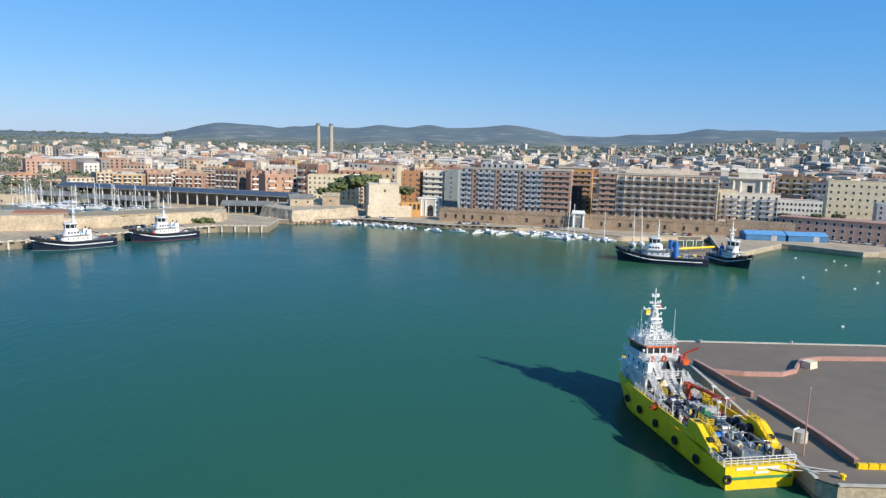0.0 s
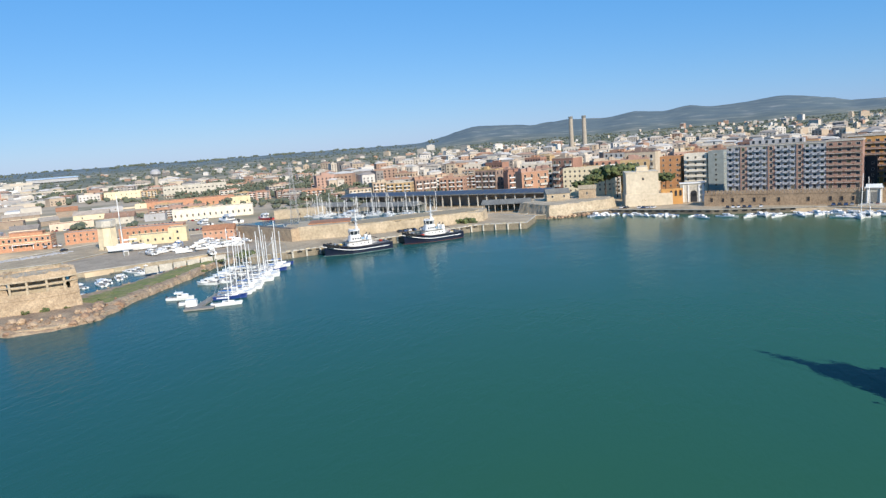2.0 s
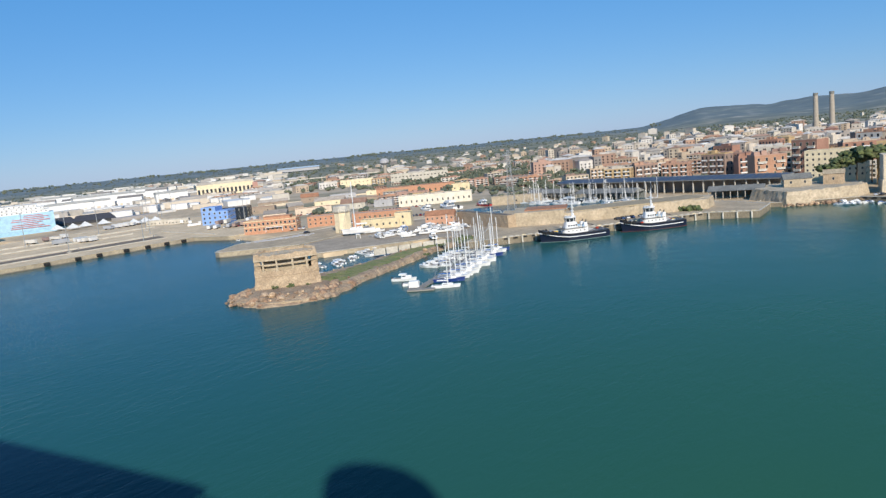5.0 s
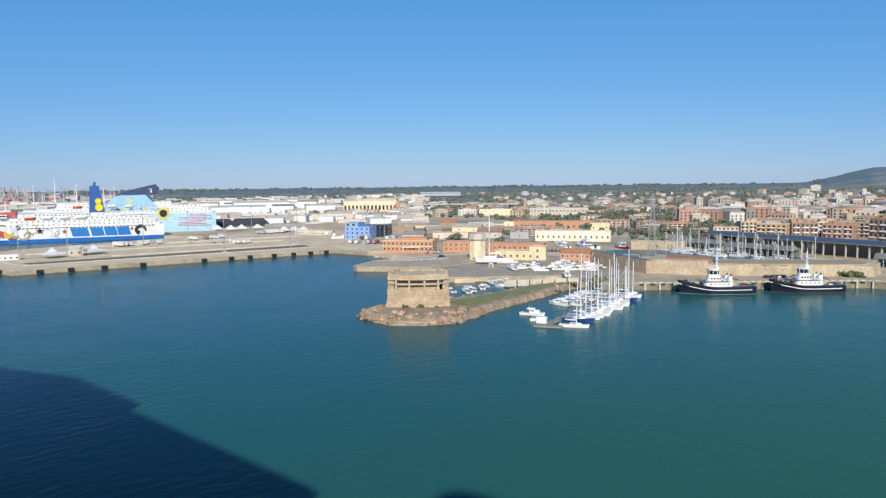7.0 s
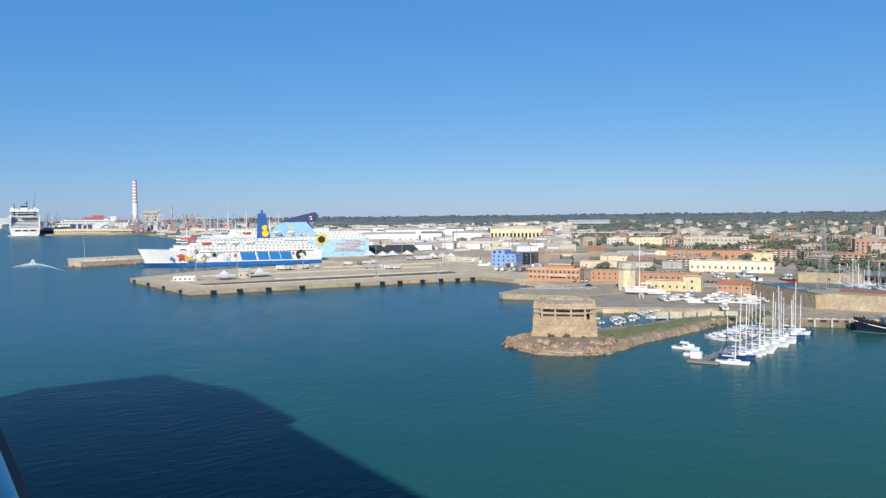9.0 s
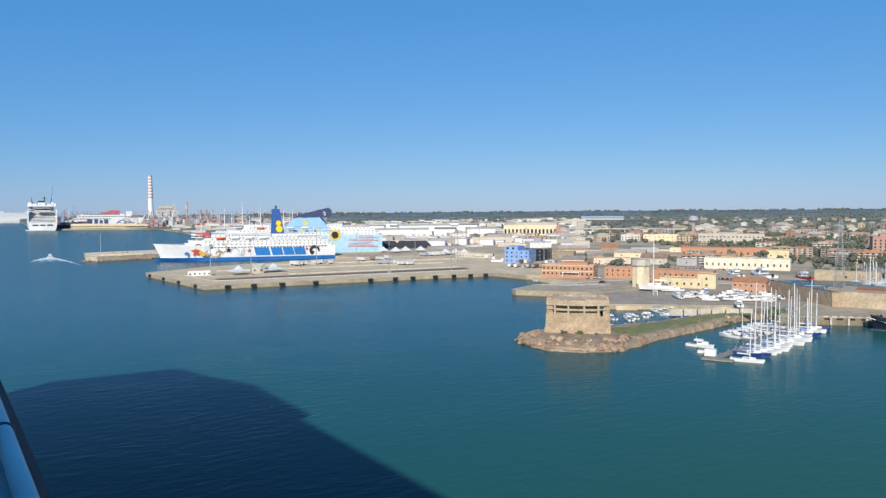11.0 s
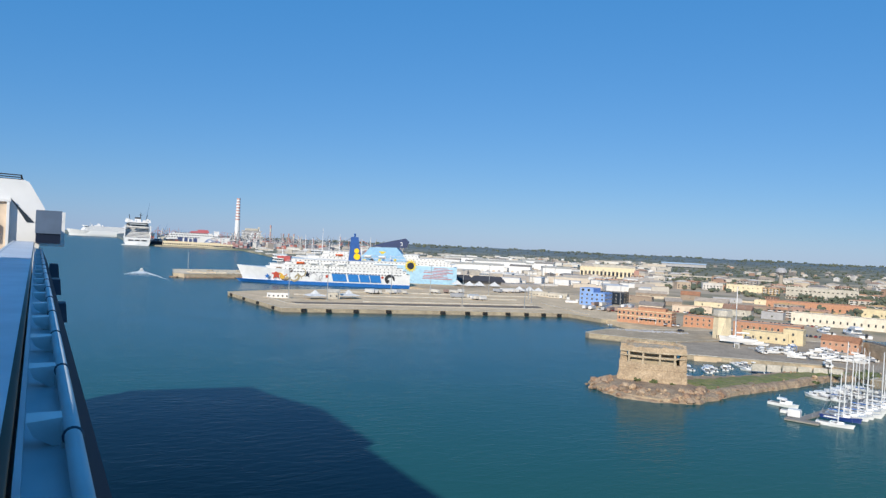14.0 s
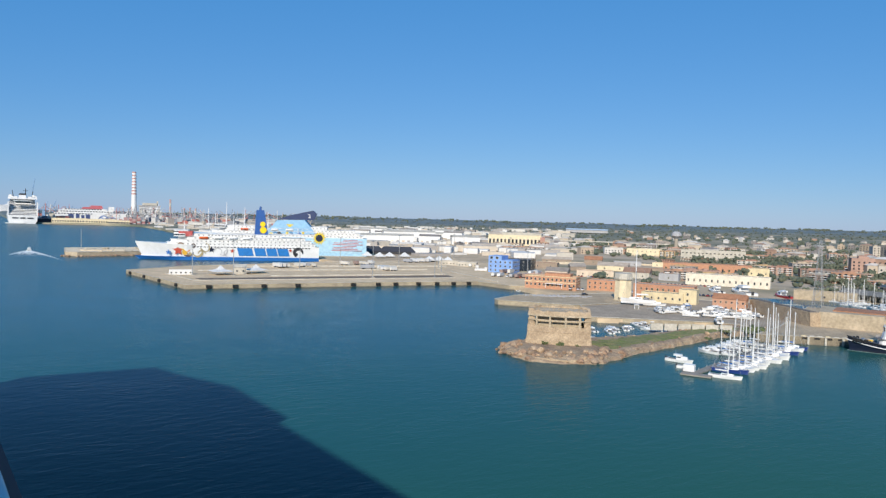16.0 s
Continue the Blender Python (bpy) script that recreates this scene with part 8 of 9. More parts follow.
def far_port():
    # blue greyed in its colour to put in the distance haze
    HAZEBLUE = flat("hazed_blue", (0.20, 0.34, 0.52), 0.6)
    # stern view of a cruise ship
    x, y = -2300, -18
    t = thing("cruise_ship", "white cruise ship berthed at the far quay, stern on", "ship", pose(x, y, 0, 0, 0, 92), "")
    part("hull", Shape().loft(hull(250, 74, 24, 28, 0.7, 1.05, 12, 0.97, -2)), SHIPWHITE, t)
    for k in range(11):
        # deck bands darkened in colour for the shade inside the balconies
        part("deck", Shape().box(0, 110 + k * 1.5, 24 + k * 4.0, 68 - k * 0.8, 203 - k * 5, 1.9), flat("balcony_shade", (0.10, 0.11, 0.14), 0.6), t)
        part("deck_edge", Shape().box(0, 109 + k * 1.5, 25.9 + k * 4.0, 71 - k * 1.1 - (4 if k > 8 else 0), 206 - k * 5, 2.1), SHIPWHITE, t)
        for i in range(6):
            part("divider", Shape().box(-30 + i * 12, 10.5 + k * 4, 24 + k * 4.0, 1.2, 3, 3.0), SHIPWHITE, t)
    for a in (-1, 1):
        part("side_column", Shape().box(a * 35, 14, 22, 3, 20, 38), SHIPWHITE, t, "white column beside the stern balconies")
        part("top_wing", Shape().box(a * 29, 34, 68, 13, 26, 9, taper=0.85), SHIPWHITE, t)
        part("deck_crane", Shape().tube((a * 22, 30, 70), (a * 25, 30, 92), 1.2, 0.8, 6), DARK, t)
    part("stern_lounge", Shape().box(0, 8, 56, 40, 12, 7).box(0, 3, 63, 46, 16, 1.6), SHIPWHITE, t)
    part("lounge_window", Shape().box(0, 1.9, 57.5, 36, 0.4, 3.6), GLASS, t)
    # solid near-black boxes paint the shade of the openings
    part("mooring_opening", Shape().box(-18, -0.6, 14, 14, 1.6, 3.4).box(0, -0.6, 14, 12, 1.6, 3.4).box(18, -0.6, 14, 14, 1.6, 3.4), DARK, t, "near-black boxes for the shaded mooring-deck openings")
    part("radar_mast", Shape().tube((8, 70, 80), (8, 68, 100), 1.6, 0.7, 6).box(8, 68, 92, 12, 2, 1.2), DARK, t)
    part("swim_platform", Shape().box(-20, -8, 0.6, 44, 18, 2.4), SHIPWHITE, t)
    part("funnel", Shape().box(0, 60, 68, 20, 16, 12, taper=0.8), SHIPWHITE, t)
    part("funnel_top", Shape().box(0, 60, 80, 17, 13, 5, taper=0.9), DARK, t)
    part("top_deck", Shape().box(0, 40, 68, 62, 40, 3).box(-20, 30, 71, 14, 20, 5).box(20, 30, 71, 14, 20, 5), SHIPWHITE, t)
    for a in (-28, 28):
        part("dome", Shape().tube((a, 30, 68), (a, 30, 80), 3, 5, 10), SHIPWHITE, t)
    x, y = spot(88.4, 2380)
    t = thing("coaster", "dark-hulled coaster with a pale deckhouse at the far quay", "ship", pose(x, y, 0, 0, 0, 172))
    part("hull", Shape().loft(hull(78, 20, 14, 19, 0.75, 1.08, 12, 0.9, -2)), NAVY, t)
    part("deckhouse", Shape().box(0, 12, 14, 15, 14, 15).box(0, 12, 29, 12, 9, 5), PALECONC, t)
    part("mast", Shape().tube((0, 50, 14), (0, 50, 36), 0.8, 0.4, 6), HAZEBLUE, t)
    # long white ferry behind a low shed
    x, y = spot(86.3, 2450)
    t = thing("ferry", "white ferry with red funnel beyond the far sheds", "ferry", pose(x, y, 0, 0, 0, 0), "")
    part("hull", Shape().box(0, 0, 0, 30, 200, 34), SHIPWHITE, t)
    part("upper_deck", Shape().box(0, -10, 34, 26, 150, 8), SHIPWHITE, t)
    part("funnel", Shape().box(0, 26, 48, 12, 22, 9, taper=0.6), flat("funnel_red", (0.55, 0.12, 0.12)), t)
    for y, z, w, h in ((-52, 14, 15, 16), (-34, 12, 10, 18), (-20, 15, 9, 12), (-6, 12, 12, 17)):
        part("name_block", Shape().box(15.2, y, z, 0.4, w, h), flat("livery_navy", (0.06, 0.09, 0.22)), t, "plain dark blue block in the place of the name")
    for y, z, r in ((38, 12, 14), (52, 11, 11), (64, 12, 9), (30, 12, 8)):
        part("painted_wave", arc(Shape(), 15.4, y, z, r, 10, 175, 3.2), flat("wave_blue", (0.16, 0.26, 0.52)), t)
    part("top_deck", Shape().box(0, -14, 42, 20, 120, 4).box(0, 60, 42, 14, 16, 12), SHIPWHITE, t)
    for z, y0, y1 in ((36.5, -82, 62), (29.5, -96, 8), (43.2, -70, 40)):
        n = int((y1 - y0) / 8)
        for i in range(n):
            part("window", Shape().box(15.1 if z < 34 else 13.1 if z < 42 else 10.1, y0 + 8 * i + 4, z, 0.3, 5.2, 2.6), GLASS, t)
    part("rubbing_strake", Shape().box(15.2, 0, 9, 0.8, 198, 1.2), flat("livery_navy", (0.06, 0.09, 0.22)), t)
    for i in range(5):
        part("vent_pipe", Shape().tube((0, -70 + i * 11, 46), (0, -70 + i * 11, 50 + i % 3 * 2), 1.3, 1.1, 6), HAZEBLUE, t)
    cx, cy = spot(83.5, 2322)
    c = thing("container_stack", "stack of dull maroon containers on the far quay", "containers", pose(cx, cy, 2.2, 0, 0, 83.5))
    stack = [Shape().box(0, 0, 0, 10.2, 4, 5.6).box(0, -2.05, 0.5, 9.2, 0.1, 4.6).mesh("container", flat(n_, k_, 0.7)) for n_, k_ in (("container_maroon", (0.36, 0.17, 0.16)), ("container_rose", (0.48, 0.30, 0.28)), ("container_grey", (0.46, 0.45, 0.44)))]
    for i in range(24):
        if i not in (18, 21, 23):
            part("container", stack[(0, 1, 0, 2, 0, 1, 1)[i % 7]], None, c, m=pose(-30 + (i % 6) * 12 + (i * 7 % 3 - 1), 0, (i // 6) * 5.6))
    part("red_house", Shape().box(0, 4, 46, 22, 56, 6, taper=0.8).box(0, 12, 52, 16, 24, 5, taper=0.7), flat("house_red", (0.52, 0.13, 0.14)), t, "red upper house")
    for i, (az, d, w, h) in enumerate(((87.6, 2330, 90, 15), (85.6, 2330, 90, 14), (84.4, 2300, 60, 12))):
        x, y = spot(az, d)
        simple_house("port_shed", "long pale shed on the far quay", x, y, az, w, 20, h, CREAM, 2.5, storeys=1, bf=14, bs=1, ww=4, wh=5, sides=())
    # power station
    x, y = spot(83.4, 4000)
    t = thing("power_station", "power station with a red and white banded chimney", "chimney", pose(x, y, 0, 0, 0, 83))
    # the red of the bands is paled for haze over the distance
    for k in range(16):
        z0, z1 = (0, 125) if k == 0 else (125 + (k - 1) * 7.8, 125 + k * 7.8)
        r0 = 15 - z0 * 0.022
        part("chimney_band", Shape().tube((0, 0, z0), (0, 0, z1), r0, 15 - z1 * 0.022, 18), WHITE if k % 2 == 0 else flat("hazed_red", (0.60, 0.36, 0.32), 0.7), t)
    part("boiler_house", Shape().box(75, 10, 0, 100, 60, 66).box(75, 10, 66, 106, 64, 6), GREYP, t)
    for i in range(5):
        part("duct", Shape().box(35 + i * 20, -22, 0, 6, 6, 58 - (i % 3) * 9), DARK if i % 2 else PALECONC, t)
    part("gallery", Shape().box(75, -22, 40, 104, 4, 4).box(75, -22, 56, 104, 4, 3), WHITE, t)
    part("boiler_top", Shape().box(75, 0, 72, 70, 50, 12).box(112, 0, 72, 8, 40, 22), PALECONC, t)
    # band red carries the haze in its colour here too
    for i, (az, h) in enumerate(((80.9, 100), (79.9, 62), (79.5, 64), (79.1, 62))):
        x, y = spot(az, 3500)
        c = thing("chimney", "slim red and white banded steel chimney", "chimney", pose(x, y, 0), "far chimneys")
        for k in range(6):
            part("band", Shape().tube((0, 0, k * h / 6), (0, 0, (k + 1) * h / 6), 4, 4, 10), flat("hazed_band_red", (0.55, 0.36, 0.33)) if k % 2 else PALECONC, c)
    for az, d, h in ((90.0, 3000, 150), (89.2, 3100, 70), (88.7, 3150, 74), (84.0, 2700, 50), (82.5, 2650, 60), (82.0, 2600, 66)):
        x, y = spot(az, d)
        c = thing("harbour_crane", "tall lattice harbour crane", "crane", pose(x, y, 2), "harbour cranes")
        part("tower", Shape().box(0, 0, 0, 14, 14, h * 0.45, taper=0.6), HAZEBLUE if az > 88 else SHIPWHITE, c)
        part("jib", Shape().tube((0, 0, h * 0.4), (-4, 14, h), 1.8, 0.8, 6).tube((0, 0, h * 0.45), (0, -20, h * 0.62), 1.4, 0.8, 5).tube((0, -20, h * 0.62), (-3, 10, h * 0.8), 0.4, 0.4, 4), HAZEBLUE if az > 88 else SHIPWHITE, c)
    rng = random.Random(17)
    far = Shape()
    for i in range(420):
        az, d = rng.uniform(70, 90.5), rng.uniform(2420, 3600)
        x, y = spot(az, d)
        far.box(x, y, 1, rng.uniform(12, 60), rng.uniform(10, 30), rng.uniform(5, 24), rng.uniform(0, 180))
        if i % 3 == 0:
            far.tube((x, y, 1), (x + rng.uniform(-8, 8), y + rng.uniform(-14, 14), rng.uniform(30, 62)), 1.6, 0.9, 5)
        if i % 7 == 0:
            far.tube((x, y, 30), (x + rng.uniform(-6, 6), y + rng.choice((-1, 1)) * rng.uniform(20, 40), rng.uniform(36, 58)), 1.3, 0.8, 5)
    for i in range(330):           # the crowded edge of the far quay
        az, d = rng.uniform(77.5, 85.3), rng.uniform(2330, 2700)
        x, y = spot(az, d)
        far.box(x, y, 1, rng.uniform(5, 22), rng.uniform(5, 16), rng.choice((5, 8, 10, 13, 18, 24)), rng.uniform(0, 180))
        if i % 4 == 0:
            h = rng.uniform(26, 55)
            far.tube((x, y, 1), (x, y, h), 0.9, 0.5, 5)
            far.tube((x, y, h * 0.7), (x + rng.uniform(-5, 5), y + rng.choice((-1, 1)) * rng.uniform(10, 24), h), 0.7, 0.4, 5)
    for i in range(26):            # stacked maroon containers
        x, y = spot(84.0 - 0.055 * (i % 13), 2325)
        far.box(x, y, 2 + 7.5 * (i // 13), 9, 3, 7, 84)
    tagged(part("port_clutter", far, mat("port_steel", (0.9, 0.9, 0.9), (0.8, 0.8, 0.78), 0.7, size=30, fine=0.15, island=True, ramp=((0.62, 0.60, 0.57), (0.40, 0.40, 0.41), (0.76, 0.74, 0.70), (0.30, 0.31, 0.34), (0.50, 0.44, 0.38), (0.22, 0.24, 0.28), (0.55, 0.20, 0.16)))), "distant tangle of port sheds, stacks and containers", "sheds", kind="stuff")
    # liner on the horizon
    x, y = spot(94.95, 4300)
    t = thing("cruise_ship", "long white liner lying off on the horizon", "ship", pose(x - 38, y + 348, 0, 0, 0, 186), "")
    part("hull", Shape().loft(hull(350, 44, 26, 36, 0.72, 1.16, 14, 0.95, -2)), SHIPWHITE, t)
    shade = flat("liner_windows", (0.30, 0.33, 0.38), 0.4)
    for k, (y0, y1) in enumerate(((8, 296), (12, 292), (16, 290), (24, 286), (40, 280), (60, 274))):
        part("upper_deck", Shape().prism(((-20 + k, y0), (20 - k, y0), (20 - k, y1 - 14), (9, y1), (-9, y1), (-20 + k, y1 - 14)), 26.5 + k * 4.6, 30.0 + k * 4.6), SHIPWHITE, t)
        part("window_band", Shape().prism(((-19 + k, y0 + 2), (19 - k, y0 + 2), (19 - k, y1 - 16), (8, y1 - 2), (-8, y1 - 2), (-19 + k, y1 - 16)), 29.9 + k * 4.6, 31.2 + k * 4.6), shade, t)
    part("wheelhouse", Shape().prism(((-22, 262), (22, 262), (22, 278), (10, 288), (-10, 288), (-22, 278)), 52, 57), SHIPWHITE, t)
    part("pool_roof", Shape().tube((0, 70, 53), (0, 70, 60), 26, 12, 14).tube((0, 70, 60), (0, 70, 66), 12, 4, 12), SHIPWHITE, t, "pale domed pool roof")
    part("funnel", Shape().box(0, 214, 53, 16, 36, 8, taper=0.8).box(0, 208, 61, 12, 16, 8, taper=0.7), SHIPWHITE, t)
    for a in (188, 240):
        part("dome", Shape().tube((0, a, 53), (0, a, 62), 6, 3.5, 10), SHIPWHITE, t)
    part("mast", Shape().tube((0, 252, 53), (0, 248, 72), 1.3, 0.6, 6), WHITE, t)
    for i in range(11):
        part("lifeboat", Shape().box(21.4, 50 + i * 19, 24, 3, 12, 4, taper=0.8), shade, t)


far_port()


# ---- the ship underfoot ----
def own_ship():
    t = thing("cruise_ship", "white cruise ship whose upper deck rail is in view", "ship", pose(0, 0, 0, 0, 0, 96.95))
    hullw = flat("own_hull_white", (0.62, 0.66, 0.72), 0.4)
    part("hull", Shape().prism(((0.05, -110), (0.05, 140), (-7, 163), (-44, 168), (-44, -110)), -4, 45.6), SHIPWHITE, t)
    part("deck", Shape().box(-6, 5, 45.62, 11, 120, 0.2), WOOD, t, "planked walkway")
    up = Shape()
    prof = ((-14, 45.7), (0.0, 46.4), (0.22, 48.52), (-0.26, 49.36), (-0.4, 49.42), (-14, 49.55))
    n = len(prof)
    # carried on to y = 92, out of view, to straighten the ship's shadow
    vs = [(x, 27, z) for x, z in prof] + [(x, 92, z) for x, z in prof]
    up.add(vs, [tuple(range(n)), tuple(range(2 * n - 1, n - 1, -1))] + [(i, i + n, (i + 1) % n + n, (i + 1) % n) for i in range(n)])
    part("forward_house", up, SHIPWHITE, t, "white forward house with slanted side")
    # flat panel on the front; its beige stands for the recess's shade
    part("recess", Shape().box(-2.9, 26.95, 46.0, 4.1, 0.1, 2.68), BEIGE, t, "flat beige panel for the shaded doorway recess")
    part("recess_frame", Shape().box(-2.9, 26.9, 48.68, 4.3, 0.2, 0.08).box(-0.82, 26.9, 46.0, 0.08, 0.2, 2.7), SHIPWHITE, t)
    part("locker", Shape().box(-1.75, 26.8, 47.5, 1.1, 0.3, 0.56), REDP, t, "red fire locker")
    gw = Shape().add([(-0.78, 26.97, 48.82), (-0.08, 26.97, 48.06), (-0.30, 26.97, 48.06), (-0.78, 26.99, 48.82), (-0.08, 26.99, 48.06), (-0.30, 26.99, 48.06)], [(0, 2, 1), (3, 4, 5), (0, 1, 4, 3), (1, 2, 5, 4), (2, 0, 3, 5)])
    part("wing_window", gw, GLASS, t, "dark slanting window")
    # unseen block added forward to widen the shadow on the water
    part("bridge_block", Shape().prism(((2.8, 92), (3.0, 128), (-5, 150), (-8, 163), (-43, 167), (-43, 92)), 45.6, 49.5), SHIPWHITE, t, "unseen white block forward, shaped to fit the ship's shadow")
    part("roof_rail", rail(Shape(), [(-8, 27.2, 49.46), (-0.5, 27.2, 49.36), (-0.5, 60, 49.36)], 0.22, 1.2, 0.025), DARK, t)
    part("wing_box", Shape().box(0.33, 26.8, 47.72, 0.74, 1.4, 0.74), flat("slate_blue_paint", (0.12, 0.17, 0.25), 0.5), t, "grey bridge-wing camera box")
    part("wing_base", Shape().box(0.33, 26.8, 47.4, 0.70, 1.3, 0.32), NAVY, t)
    # unseen caster, sized and rounded for the bump in the ship's shadow
    fun = []
    for z, k in ((45.7, 1.12), (58.0, 1.04), (63.0, 0.98), (65.2, 0.88), (66.6, 0.68), (67.3, 0.36)):
        fun.append([(-11.5 + 4.2 * k * math.cos(2 * math.pi * i / 20), -19.0 + 10.2 * k * math.sin(2 * math.pi * i / 20), z) for i in range(20)])
    part("funnel", Shape().loft(fun), SHIPWHITE, t, "unseen rounded casing, shaped to cast the bump in the ship's shadow")
    # out of view, added only to keep the sun off the rail
    part("deck_house", Shape().prism(((-4.5, -30), (-4.5, 9.2), (-12, 9.2), (-12, -30)), 45.7, 50.7), SHIPWHITE, t, "unseen white block added to shade the rail")
    # rail: broad cap, outer gutter with brackets, teal tube
    capm = flat("cap_rail_blue", (0.66, 0.72, 0.78), 0.4)
    edge = flat("varnished_edge", (0.16, 0.10, 0.06), 0.3)
    teal = flat("teal_bracket", (0.88, 0.97, 0.97), 0.35)
    pipe = flat("teal_tube", (0.70, 0.80, 0.82), 0.35)
    gut = flat("gutter_blue", (0.76, 0.79, 0.82), 0.4)
    skirt = flat("skirt_navy", (0.010, 0.016, 0.036), 0.9)
    part("bulwark", Shape().box(-0.32, 12, 45.7, 0.5, 28, 1.7), hullw, t)
    part("cap_rail", Shape().box(-0.32, 12, 47.4, 0.52, 28, 0.05), capm, t, "broad blue-grey cap rail")
    part("cap_edge", Shape().tube((-0.058, -2, 47.425), (-0.058, 26, 47.425), 0.024, n=10), edge, t, "brown varnished rail edge", smooth=True)
    part("inner_handrail", Shape().box(-0.60, 12, 47.43, 0.05, 28, 0.03), WHITE, t)
    part("gutter", Shape().box(0.06, 12, 46.98, 0.15, 28, 0.16).box(-0.02, 12, 46.98, 0.02, 28, 0.30), gut, t)
    bv = [(-0.005, -0.11, 47.25), (0.118, -0.05, 47.25), (0.118, 0.06, 47.25), (-0.005, 0.06, 47.25), (0.02, -0.09, 47.19), (0.118, -0.04, 47.12), (0.118, 0.05, 47.12), (0.02, 0.05, 47.19)]
    br = Shape().add(bv, [(0, 1, 2, 3), (7, 6, 5, 4), (0, 4, 5, 1), (1, 5, 6, 2), (2, 6, 7, 3), (3, 7, 4, 0)]).box(0.122, -0.01, 47.10, 0.012, 0.16, 0.13)
    bm_ = br.mesh("bracket", teal)
    for i in range(22):
        part("bracket", bm_, None, t, m=pose(0, 0.85 + i * 1.174, 0))
    part("outer_tube", Shape().tube((0.147, -2, 47.235), (0.147, 26, 47.235), 0.030, n=12), pipe, t, smooth=True)
    clamp = Shape().torus((0.147, 0, 47.235), (0, 1, 0), 0.031, 0.007, 14, 5).mesh("clamp", flat("clamp_slate", (0.05, 0.08, 0.12), 0.5))
    for i in range(18):
        part("clamp", clamp, None, t, m=pose(0, 1.55 + i * 1.36, 0))
    sk = Shape()
    for u0, z0, u1, z1 in ((0.172, 47.22, 0.206, 47.15), (0.208, 47.135, 0.244, 47.06), (0.246, 47.045, 0.282, 46.97), (0.284, 46.955, 0.315, 46.89)):
        sk.add([(u0, -2, z0), (u1, -2, z1), (u1, 26, z1), (u0, 26, z0), (u0, -2, z0 - 0.03), (u1, -2, z1 - 0.03), (u1, 26, z1 - 0.03), (u0, 26, z0 - 0.03)],
               [(0, 1, 2, 3), (7, 6, 5, 4), (0, 4, 5, 1), (1, 5, 6, 2), (2, 6, 7, 3), (3, 7, 4, 0)])
    sk.box(0.302, 12, 45.9, 0.026, 28, 0.99)
    part("outer_skirt", sk, skirt, t, "dark outer skirt of overlapping strakes")
    # made-up lumps for unidentified dark shapes, placed to fit the camera's view
    lumpm = flat("outboard_slate", (0.05, 0.075, 0.12), 0.6)
    for y, u, z, w in ((17.6, 0.52, 46.25, 0.26), (21.5, 0.50, 46.5, 0.26), (24.6, 0.50, 46.75, 0.30)):
        lamp = part("outboard_lamp", Shape().box(u, y, z - 0.32, w, 0.7, 0.40, taper=0.75), lumpm, t, "dark lump on a short arm, for an unidentified shape outside the rail")
        part("lamp_arm", Shape().tube((0.3, y, z - 0.1), (u, y, z - 0.1), 0.04, n=6), lumpm, lamp)


own_ship()


def pylon():
    """A lattice mast with three cross-arms behind the old rampart."""
    t = thing("lattice_pylon", "grey steel lattice pylon with three cross-arms", "pylon", pose(-243, 388, 2.4, 0, 0, 20))
    H, br = 40.0, Shape()
    for sx in (-1, 1):
        for sy in (-1, 1):
            part("leg", Shape().tube((sx * 2.6, sy * 2.6, -0.5), (sx * 0.5, sy * 0.5, H), 0.14, 0.09, 5), STEEL, t)
    for k in range(13):
        z0, z1 = H * k / 13, H * (k + 1) / 13
        w0, w1 = 2.6 - 2.1 * k / 13, 2.6 - 2.1 * (k + 1) / 13
        for i in range(4):
            c = ((-1, -1), (1, -1), (1, 1), (-1, 1))
            (ax, ay), (bx, by) = c[i], c[(i + 1) % 4]
            br.tube((ax * w0, ay * w0, z0), (bx * w1, by * w1, z1), 0.055, n=4).tube((bx * w0, by * w0, z0), (ax * w1, ay * w1, z1), 0.055, n=4)
            br.tube((ax * w1, ay * w1, z1), (bx * w1, by * w1, z1), 0.05, n=4)
    part("bracing", br, STEEL, t)
    for z, w in ((27, 5.5), (32, 4.6), (37, 3.6)):
        part("cross_arm", Shape().tube((-w, 0, z), (w, 0, z), 0.14, n=5).tube((-w, 0, z), (0, 0, z + 1.8), 0.1, n=4).tube((w, 0, z), (0, 0, z + 1.8), 0.1, n=4), STEEL, t)


pylon()


